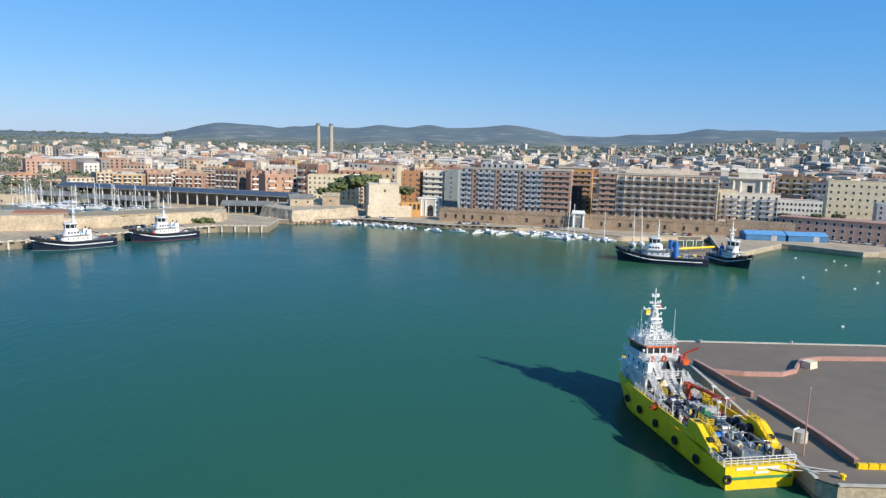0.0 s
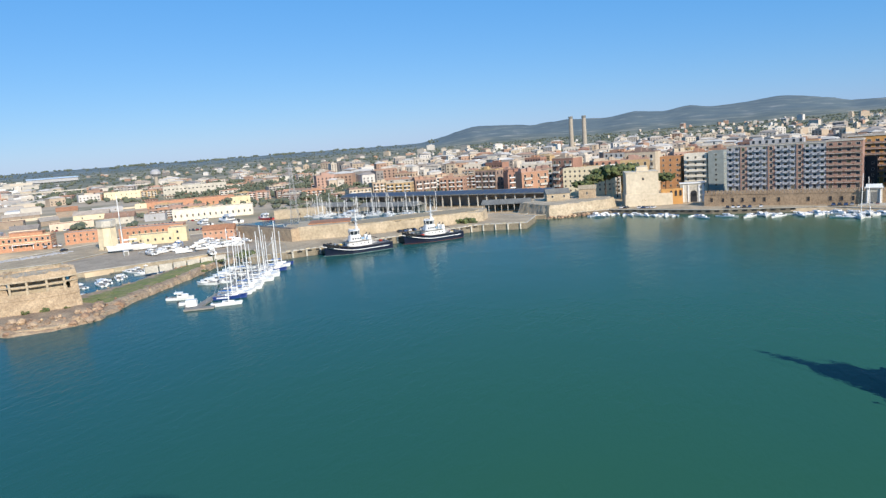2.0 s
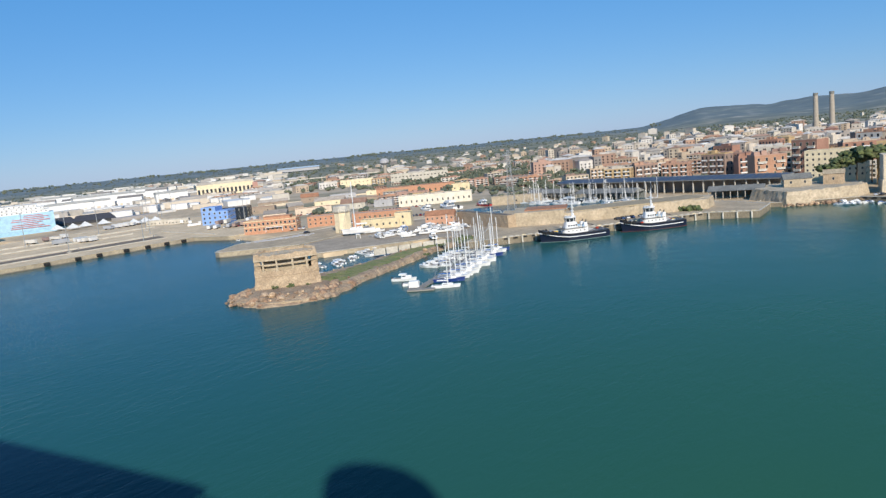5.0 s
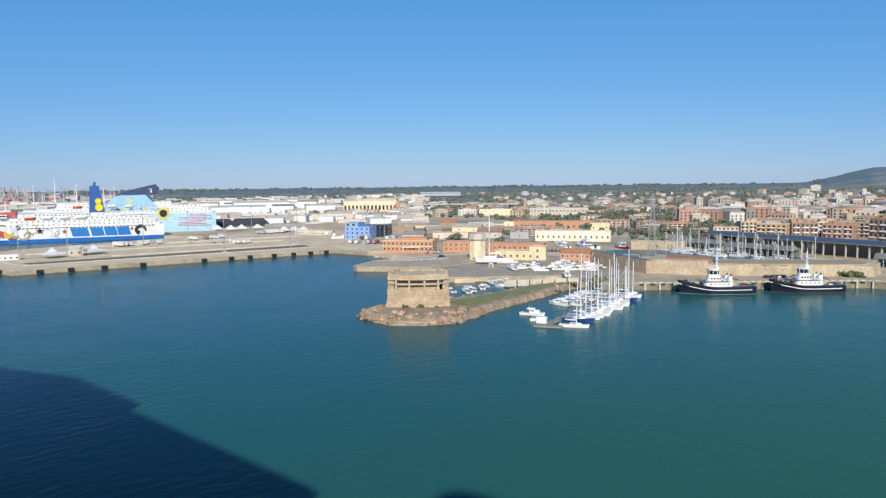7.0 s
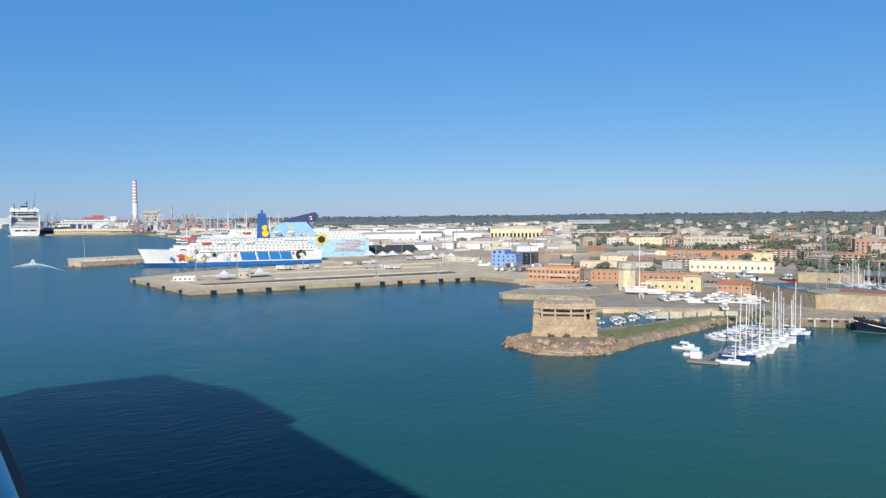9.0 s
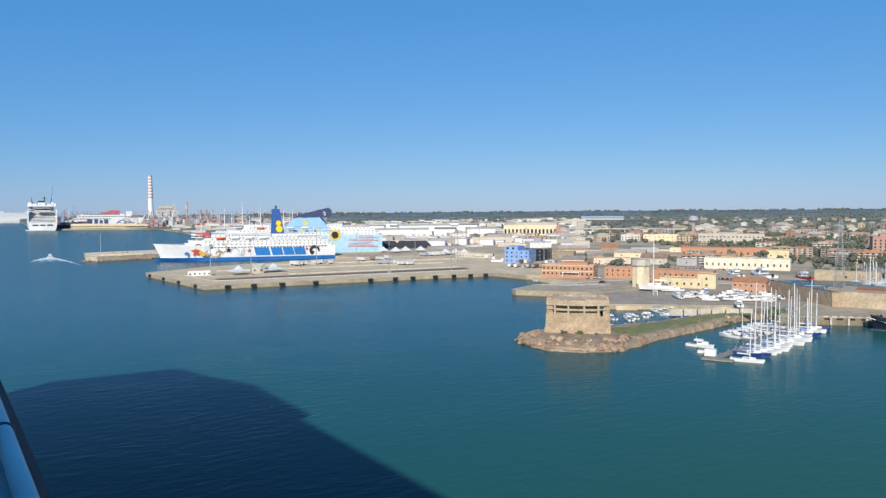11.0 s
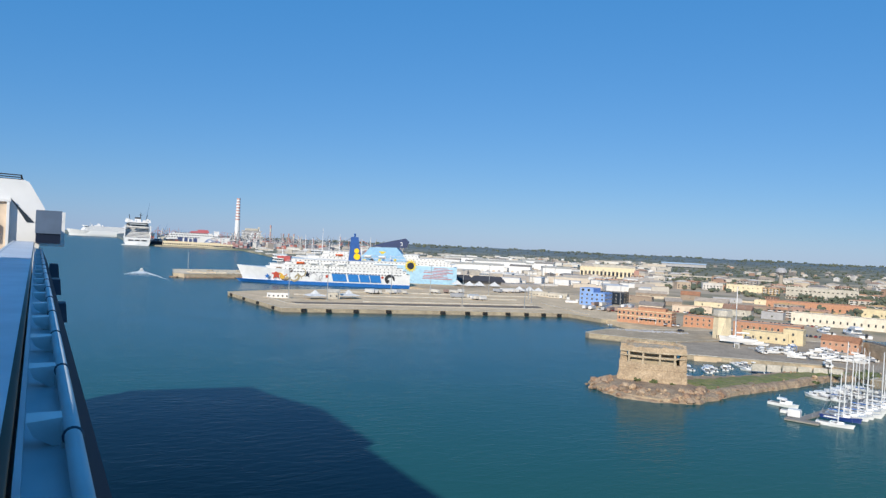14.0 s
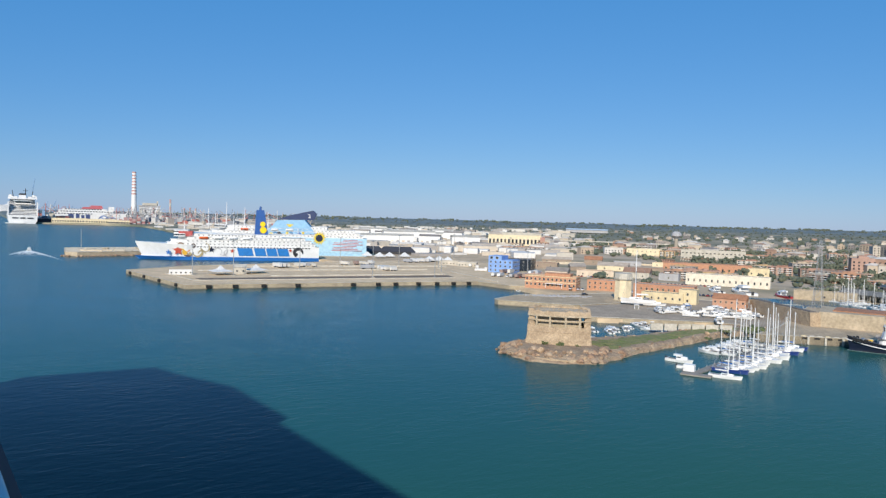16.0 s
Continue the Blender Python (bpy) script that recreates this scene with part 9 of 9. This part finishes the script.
def cars():
    """Parked cars: body, cabin, four wheels."""
    paint = mat("car_paint", (0.9, 0.9, 0.9), (0.8, 0.8, 0.8), 0.3, size=3, fine=0.1, ramp=((0.8, 0.8, 0.8), (0.6, 0.6, 0.62), (0.05, 0.05, 0.06), (0.75, 0.75, 0.74), (0.3, 0.02, 0.02), (0.05, 0.09, 0.2), (0.35, 0.35, 0.36)))
    t = thing("car", "parked car on the port apron", "car", pose(-340, 300, 3.0), "parked cars")
    part("body", Shape().loft([[(x * 0.85, y, z) for x, z in ((-1, 0.3), (1, 0.3), (1, h), (-1, h))] for y, h in ((-2.1, 0.75), (-1.9, 0.95), (1.4, 0.95), (2.1, 0.7))]), paint, t)
    part("cabin", Shape().loft([[(x * k, y, z) for x, z in ((-0.8, 0.95), (0.8, 0.95), (0.62, h), (-0.62, h))] for y, k, h in ((-1.7, 1, 1.0), (-1.1, 1, 1.45), (0.3, 1, 1.45), (1.1, 1, 1.0))]), GLASS, t)
    for x in (-0.8, 0.8):
        for y in (-1.3, 1.35):
            part("wheel", Shape().tube((x - 0.1, y, 0.32), (x + 0.1, y, 0.32), 0.32, n=10), RUBBER, t)
    rng = random.Random(44)
    rows = ((-46, 425, -19, 9, 2.3), (8, 407, -4, 8, 2.3), (60, 402, -14, 8, 2.3), (118, 384, -10, 7, 2.3), (200, 372, -32, 14, 2.5), (-150, 338, 49, 6, 3.3), (-352, 338, 36, 12, 3.0), (-338, 352, 36, 12, 3.0), (-372, 316, 34, 4, 3.0), (-470, 330, 36, 10, 3.0), (-446, 352, 36, 8, 2.4), (-262, 330, 30, 6, 2.6), (-480, 392, 36, 12, 2.4), (-455, 410, 36, 12, 2.4), (-378, 430, 44, 12, 2.6), (-392, 414, 44, 10, 2.6), (-330, 372, 34, 9, 2.6))
    for x0, y0, yaw, n, z in rows:
        for i in range(n):
            if rng.random() < 0.15:
                continue
            x, y = along(x0, y0, yaw, i * 2.7, rng.uniform(-0.3, 0.3))
            copy_thing(t, pose(x, y, z, 0, 0, yaw + rng.uniform(-4, 4)))


cars()


def back_sheds():
    """Low brown and grey sheds on the bare ground behind the boatyard."""
    rng = random.Random(91)
    tones = (PALECONC, BEIGE, flat("dull_brown_wall", (0.36, 0.28, 0.21), 0.9), GREYP, CREAM)
    for az0, az1, d in ((41.2, 50.5, 610), (41.6, 52.0, 690), (40.8, 51.5, 790)):
        az = az0
        while az < az1:
            w = rng.uniform(14, 34)
            step = math.degrees((w + rng.uniform(3, 16)) / d)
            x, y = spot(az + step / 2, d + rng.uniform(-12, 12))
            simple_house("low_shed", "low work shed with a faded roof on bare ground", x, y, az + rng.uniform(-14, 14), w, rng.uniform(9, 15), rng.uniform(3.4, 6.0), rng.choice(tones), land_z(az, d) - 0.3, rng.choice(("gable", "flat", "gable")), 1, int(w / 10), 1, group="back sheds", rng=rng, roofmat=rng.choice((TIN, TILE, PALECONC, FLATROOF)))
            az += step


back_sheds()


def trailers():
    """Lorry trailers and vans parked in the port: box body, bed and wheels."""
    skin = mat("trailer_skin", (0.92, 0.92, 0.92), (0.84, 0.84, 0.84), 0.5, size=6, fine=0.12, ramp=((0.80, 0.79, 0.77), (0.70, 0.69, 0.66), (0.82, 0.82, 0.82), (0.36, 0.26, 0.22), (0.74, 0.70, 0.62), (0.45, 0.46, 0.48), (0.78, 0.76, 0.72)))
    t = thing("lorry_trailer", "parked box trailer in the port yard", "trailer", pose(-560, 250, 3.0), "parked trailers")
    part("box", Shape().box(0, 0, 1.2, 2.5, 12, 2.8).box(0, 0, 1.05, 2.3, 12, 0.15), skin, t)
    part("wheel_set", Shape().tube((-1.15, -4, 0.5), (1.15, -4, 0.5), 0.5, n=10).tube((-1.15, -2.7, 0.5), (1.15, -2.7, 0.5), 0.5, n=10).box(0, 4, 0, 1.6, 0.3, 1.05), RUBBER, t)
    rng = random.Random(52)
    for x0, y0, yaw, n, dx, z in ((-590, 180, 100, 9, 4.2, 3.0), (-610, 250, 104, 8, 4.2, 3.0), (-560, 262, 12, 8, 4.0, 3.0), (-480, 322, 36, 7, 5.0, 3.0), (-500, 350, 36, 6, 6, 3.0), (-640, 330, 100, 9, 4.2, 3.0)):
        for i in range(n):
            if rng.random() < 0.25:
                continue
            x, y = along(x0, y0, yaw, i * dx, rng.uniform(-1.5, 1.5))
            copy_thing(t, pose(x, y, z, 0, 0, yaw + rng.uniform(-5, 5)) @ Matrix.Diagonal((1, rng.choice((0.5, 0.6, 1.0, 1.0)), rng.uniform(0.7, 1.0), 1)))
    # yachts standing ashore and vans behind the offices
    for i in range(16):
        az, d = rng.uniform(50, 58), rng.uniform(560, 700)
        x, y = spot(az, d)
        copy_thing(t, pose(x, y, land_z(az, d), 0, 0, az + rng.choice((0, 90)) + rng.uniform(-12, 12)) @ Matrix.Diagonal((1, rng.choice((0.45, 0.6, 0.9)), rng.uniform(0.6, 0.9), 1)))


trailers()


def mole():
    t = thing("mole_parapet", "low weathered parapet and blocks on the stone mole", "wall", pose(0, 0, 4.4))
    part("parapet", Shape().box(-846, 104, 0, 62, 1.6, 1.6), TAN, t)
    part("hut", Shape().box(-812, 80, 0, 5, 12, 2.2), PALECONC, t)
    part("slab", Shape().box(-826, 66, 0, 14, 40, 0.9, 12), CONC, t)
    rng = random.Random(71)
    for i in range(12):
        part("block", Shape().box(rng.uniform(-860, -800), rng.uniform(44, 100), 0, rng.uniform(1.5, 4), rng.uniform(1.5, 5), rng.uniform(0.6, 1.6), rng.uniform(0, 90), taper=0.9), rng.choice((CONC, TAN, DRY)), t)
    r = Shape()
    for i in range(160):
        k = rng.random()
        x, y = (-797 + 7 * k * 2 if k < 0.15 else -790 - 25 * (k - 0.15) / 0.85, 30 + 10 * k if k < 0.15 else 40 + 70 * (k - 0.15) / 0.85)
        r.blob((x + rng.gauss(1.5, 1.2), y + rng.gauss(0, 1.5), rng.uniform(-0.2, 0.8)), rng.uniform(0.5, 1.6), rng, 0.8, n=6, k=3)
    tagged(part("boulders", r, ROCK), "brown boulders along the foot of the mole", "rock", kind="stuff")


mole()


def tree(x, y, z, h, r, label="umbrella pine with a broad dark green crown", seed=1, n=110):
    rng = random.Random(seed)
    t = thing("tree", label, "tree", pose(x, y, z), "waterfront trees")
    tr = Shape().tube((0, 0, -0.5), (0.3, 0.1, h * 0.6), 0.45, 0.25, 8)
    for k in range(5):
        a = 6.28 * k / 5
        tr.tube((0.3, 0.1, h * 0.55), (math.cos(a) * r * 0.6, math.sin(a) * r * 0.6, h * 0.82), 0.18, 0.07, 5)
    part("trunk", tr, BARK, t)
    cr = Shape()
    for i in range(n):
        a, q = rng.uniform(0, 6.28), r * math.sqrt(rng.random())
        cr.blob((math.cos(a) * q, math.sin(a) * q, h * 0.80 + rng.uniform(-0.26, 0.14) * h * (1 - 0.55 * q / r)), rng.uniform(0.12, 0.24) * r, rng, 0.7, n=6, k=3)
    part("crown", cr, LEAF, t)


for i, (az, d, h, r) in enumerate(((8.3, 470, 17, 7), (7.4, 478, 20, 9), (6.5, 474, 22, 10), (5.7, 482, 22, 8), (9.2, 465, 13, 6), (2.9, 470, 15, 6), (-27.9, 440, 9, 3.2), (-25.8, 442, 8, 3), (-29.2, 446, 9, 3.5), (-21.0, 440, 7, 3))):
    tree(*spot(az, d), 5 if az > 0 else 7, h, r, seed=i)


shrub(-124, 369, 3.3, 4.5, 40, 1)
shrub(-201, 276, 2.0, 5, 40, 2)
shrub(-205, 262, 2.0, 2.5, 20, 3)
shrub(-196, 240, 2.0, 1.6, 16, 4)
shrub(-150, 352, 7.5, 1.6, 14, 5)


def pier_lines():
    """Low parapet walls and lane strips on the ferry pier."""
    w = thing("parapet", "long low pale parapet walls on the ferry pier", "wall", pose(0, 0, 3.0))
    for x0, y0, x1, y1, h in ((-482, 92, -476, 180, 0.5), (-476, 180, -468, 282, 0.5), (-505, 150, -496, 290, 0.9), (-560, 110, -545, 300, 1.0), (-600, 150, -580, 340, 1.1), (-540, 84, -486, 92, 0.5), (-520, 310, -430, 296, 0.8)):
        ln, yw = math.hypot(x1 - x0, y1 - y0), math.degrees(math.atan2(y1 - y0, x1 - x0))
        n = max(int(ln / 12), 1)
        for i in range(n):
            k = (i + 0.5) / n
            part("panel", Shape().box(x0 + (x1 - x0) * k, y0 + (y1 - y0) * k, 0.004, ln / n - 0.15, 0.6, h, yw, taper=0.97), PALECONC, w)
    s = Shape().prism(((-500, 96), (-486, 98), (-474, 285), (-492, 290)), 3.0, 3.02)
    structure("road", s, ASPH, "dark asphalt lane along the ferry pier", "road")


pier_lines()


# ---- town ----
def town():
    rng = random.Random(11)
    protos = []
    kinds = ((16, 12, 13, 4, 3, 0, "flat"), (22, 13, 16, 4, 4, 0, "flat"), (12, 10, 8, 2, 3, 1, "hip"), (28, 13, 19, 5, 4, 0, "flat"),
             (14, 11, 10, 3, 3, 0, "hip"), (18, 12, 20, 5, 4, 0, "flat"), (34, 14, 13, 3, 5, 0, "flat"), (20, 14, 9, 2, 4, 0, "hip"))
    bal = balcony_mesh(1.0, 1.2, PALECONC, WHITE)
    for near in (True, False):
        for w, d, h, st, bf, bs, rf in kinds:      # width, depth, height, storeys, bays
            t = simple_house("town_house", "plastered town house with rows of windows", 0, 0, 0, w, d, h, PLASTER, 0, rf, st, bf, bs, ww=1.6, wh=2.0, rng=rng, group="town houses", sides=(0,), joined=not near)
            if h > 11:
                sh = (h - 0.5) / st
                r = Shape()
                for k in range(1, st):
                    if near:
                        for u in (-0.28, 0.3):
                            part("balcony", bal, None, t, m=scaled(u * w, -d / 2, 0.3 + k * sh, w * 0.27, 1.2, 1))
                    else:
                        for u in (-0.33, 0.02, 0.34):
                            r.box(u * w, -d / 2 - 0.6, 0.2 + k * sh, w * 0.22, 1.2, 0.2).box(u * w, -d / 2 - 1.15, 0.4 + k * sh, w * 0.22, 0.1, 0.8, mi=1)
                if not near:
                    tagged(part("balcony_rest", r, [PALECONC, WHITE], t), kind="stuff")
            protos.append((t, w))
    OPEN_GROUND = [(-362, 462, 50), (-255, 415, 60), (-180, 410, 60), (-514, 360, 60), (*spot(39.6, 735), 50), (*spot(39.2, 985), 50), (*spot(54.2, 1215), 90), (*spot(48, 790), 60), (*spot(46, 800), 50), (*spot(50, 720), 90), (*spot(50, 860), 90)]
    used = set()
    taken = [(az, d, r) for az, d, r in ((9.3, 1285, 70), (16.8, 880, 35), (54.2, 1215, 75), (41.86, 1180, 25))]
    n = 0

    def put(az, d, k, yaw, low=1.0):
        nonlocal n
        k += 8 if d > 585 else 0
        t, w = protos[k]
        fit = Matrix.Diagonal((rng.uniform(0.8, 1.25), rng.uniform(0.9, 1.1), low * rng.uniform(0.85, 1.2), 1))
        x, y = spot(az, d)
        z = land_z(az, d)
        if k in used:
            o = copy_thing(t, pose(x, y, z, 0, 0, yaw) @ fit)
        else:
            used.add(k)
            o = t
            o.matrix_basis = pose(x, y, z, 0, 0, yaw) @ fit
        n += 1
    # rows of streets behind the waterfront
    for d, a0, a1, step, ks in ((505, -42, 5, 2.5, (0, 1, 4, 5)), (545, -44, 11, 2.7, (1, 3, 5, 0)), (600, -44, 24, 2.4, (1, 3, 6, 5)),
                                (660, -44, 25, 2.3, (0, 3, 1, 6)), (735, -44, 26, 2.8, (1, 5, 6, 3))):
        az = a0
        while az < a1:
            az += step * rng.uniform(0.75, 1.35)
            if d < 560 and (-27 < az < -19 or -2.5 < az < 4.5):
                continue
            if az > 22 and rng.random() < 0.35:
                continue
            dd = d + rng.uniform(-18, 18)
            x, y = spot(az, dd)
            if any(math.hypot(x - spot(a, q)[0], y - spot(a, q)[1]) < r for a, q, r in taken):
                continue
            put(az, dd, rng.choice(ks), az + rng.choice((-14, -14, -8, 20, -30)) + rng.uniform(-4, 4), 0.75 if az > 17 else 1.0)
    # thin settlement behind the port
    for i in range(120):
        az, d = rng.uniform(23, 55), rng.uniform(560, 1250)
        x, y = spot(az, d)
        if 45.5 < az and d < 1000 or any(math.hypot(x - a, y - b) < q for a, b, q in OPEN_GROUND) or any(math.hypot(x - spot(a, q)[0], y - spot(a, q)[1]) < r + 10 for a, q, r in taken):
            continue
        put(az, d, rng.choice((0, 4, 6, 2, 1, 6, 0)), az + rng.uniform(-30, 30), 0.5)
    far, lone = Shape(), 0
    for i in range(3000):
        az = rng.uniform(-46, 60) if rng.random() < 0.75 else rng.uniform(-46, 22)
        d = 790 + 3000 * rng.random() ** 1.8
        if az > 30 and d < 1000:
            continue
        if az > 25 and rng.random() < 0.30:
            continue
        if d > 2900 or (az > 5 and d > 2300 and rng.random() < 0.7):
            continue
        x, y = spot(az, d)
        if any(math.hypot(x - spot(a, q)[0], y - spot(a, q)[1]) < r for a, q, r in taken):
            continue
        if d > 1500 and az > -14 and noise.noise(Vector((x / 330, y / 330, 7))) < -0.08 + (d - 1500) / 9000:
            continue
        w, dp, h = rng.uniform(9, 26), rng.uniform(9, 14), rng.choice((6, 7, 9, 12, 14, 17))
        if d > 1500 and rng.random() < 0.85:
            w, dp, h = w * 0.55, dp * 0.7, rng.choice((4, 5, 6, 7, 9))
        z = land_z(az, d)
        yaw = az + rng.choice((-14, 20, -40)) + rng.uniform(-8, 8)
        if az > 30:
            h = rng.choice((4, 5, 6, 7, 9))
        elif d < 1150:
            h = rng.choice((9, 12, 15, 18, 20))
        one = d < 1060 and lone < 100
        house = Shape() if one else far
        house.box(x, y, z - 3, w, dp, h + 3, yaw)
        if d < 1700 and h > 7:
            c, sn = math.cos(radians(yaw)), math.sin(radians(yaw))
            nb = max(int(w / 4.2), 2)
            for k in range(int(h / 3.1)):
                for j in range(nb):
                    u, v = -w / 2 + (j + 0.5) * w / nb, -dp / 2 - 0.05
                    house.box(x + u * c - v * sn, y + u * sn + v * c, z + 0.9 + k * 3.1, 1.5, 0.3, 1.6, yaw, 1)
        house.box(x, y, z + h, w * 0.4, dp * 0.5, 1.8, yaw) if rng.random() < 0.4 else house.gable(x, y, z + h, w + 1, dp + 1, 2.2, yaw, hip=dp / 2)
        if one:
            lone += 1
            tagged(part("town_house", house, [PLASTER, GLASS]), "plain town house among the roofs further inland", "house", "inland houses")
    for az, d, h in ((-25, 2300, 34), (-25.7, 2310, 32), (-28, 2250, 30), (-29, 2260, 38), (-32, 2200, 40), (-32.8, 2220, 42), (-30.4, 2000, 26), (-26.6, 2050, 24), (-33.5, 1900, 26)):
        x, y = spot(az, d)
        far.box(x, y, land_z(az, d) - 2, 20, 16, h, az)
    tagged(part("distant_town", far, [FARTOWN, GLASS]), "distant spread of pale and terracotta town houses", "town", kind="stuff")
    wh = Shape()
    for i in range(520):
        az, d = rng.uniform(50, 82), rng.uniform(850, 2700)
        if d < lerp_table(SHORE, az) + 80:
            continue
        x, y = spot(az, d)
        wh.box(x, y, land_z(az, d) - 1, rng.uniform(12, 60), rng.uniform(8, 24), rng.uniform(3, 9), rng.choice((az, az + 90, az + 20)) + rng.uniform(-12, 12))
    tagged(part("port_sheds", wh, mat("shed_cladding", (0.88, 0.86, 0.83), (0.76, 0.74, 0.7), 0.7, size=30, fine=0.15, island=True, ramp=((0.80, 0.79, 0.77), (0.76, 0.74, 0.70), (0.60, 0.56, 0.50), (0.82, 0.82, 0.82), (0.70, 0.62, 0.52), (0.45, 0.42, 0.40)))), "white and pale port sheds and containers far off", "sheds", kind="stuff")
    tr = Shape()
    cnt = 0
    while cnt < 11500:
        az = rng.uniform(-46, 84)
        d = 560 + 3900 * rng.random() ** 0.9
        dens = (1.25 if 900 < d < 2600 else 0.95) if 18 < az < 50 else (0.85 if 850 < d < 2800 else 0.5)
        if d < 1100:
            dens *= 0.30 if az > 44 else (0.75 if az > 21 else 0.34)
        if d < lerp_table(SHORE, az) + 90 or (az > 50 and d < 2300) or (az < 22 and d > 3000):
            cnt += 0.02
            continue
        x, y = spot(az, d)
        if any(math.hypot(x - a, y - b) < q for a, b, q in OPEN_GROUND):
            continue
        if noise.noise(Vector((x / 160, y / 160, 3))) + 0.35 < rng.random() * 1.2 - dens * 0.5:
            cnt += 0.2
            continue
        cnt += 1
        if d > 1400 and az > 18 and rng.random() < 0.62:
            continue
        r = rng.uniform(2.4, 4.4) * (1.0 if d < 2000 else 0.85)
        z = land_z(az, d)
        for q in range(2):
            tr.blob((x + rng.uniform(-r, r), y + rng.uniform(-r, r), z + r * 0.7), r * rng.uniform(0.6, 1), rng, 0.8, n=6, k=3)
    for i in range(2600):          # gardens and pines behind the inner harbour
        az, d = rng.uniform(20.5, 45.5), rng.uniform(545, 1150)
        x, y = spot(az, d)
        if noise.noise(Vector((x / 60, y / 60, 8))) < rng.uniform(-0.25, 0.3) or any(math.hypot(x - a, y - b) < q * 0.8 for a, b, q in OPEN_GROUND):
            continue
        if (az > 40.5 and d < 1000) or (31.5 < az < 36.5 and d < 800):
            continue
        r, z = rng.uniform(2.2, 4.6), land_z(az, d)
        for q in range(9):
            tr.blob((x + rng.gauss(0, 0.55) * r, y + rng.gauss(0, 0.55) * r, z + r * rng.uniform(0.4, 1.7)), r * rng.uniform(0.22, 0.5), rng, 0.9, n=5, k=3)
    for i in range(900):           # tree line on the horizon
        az, d = rng.uniform(20, 83), rng.uniform(3900, 4700)
        x, y = spot(az, d)
        if noise.noise(Vector((x / 260, y / 260, 4))) < rng.uniform(-0.1, 0.35):
            continue
        r, z = rng.uniform(3.5, 7.5), land_z(az, d)
        for q in range(3):
            tr.blob((x + rng.uniform(-2, 2) * r, y + rng.uniform(-2, 2) * r, z + r * 0.5), r * rng.uniform(0.6, 1.1), rng, 0.9, n=6, k=3)
    tagged(part("woods", tr, HAZELEAF), "scattered trees and scrub between houses, haze put into their green", "trees", kind="stuff")


town()
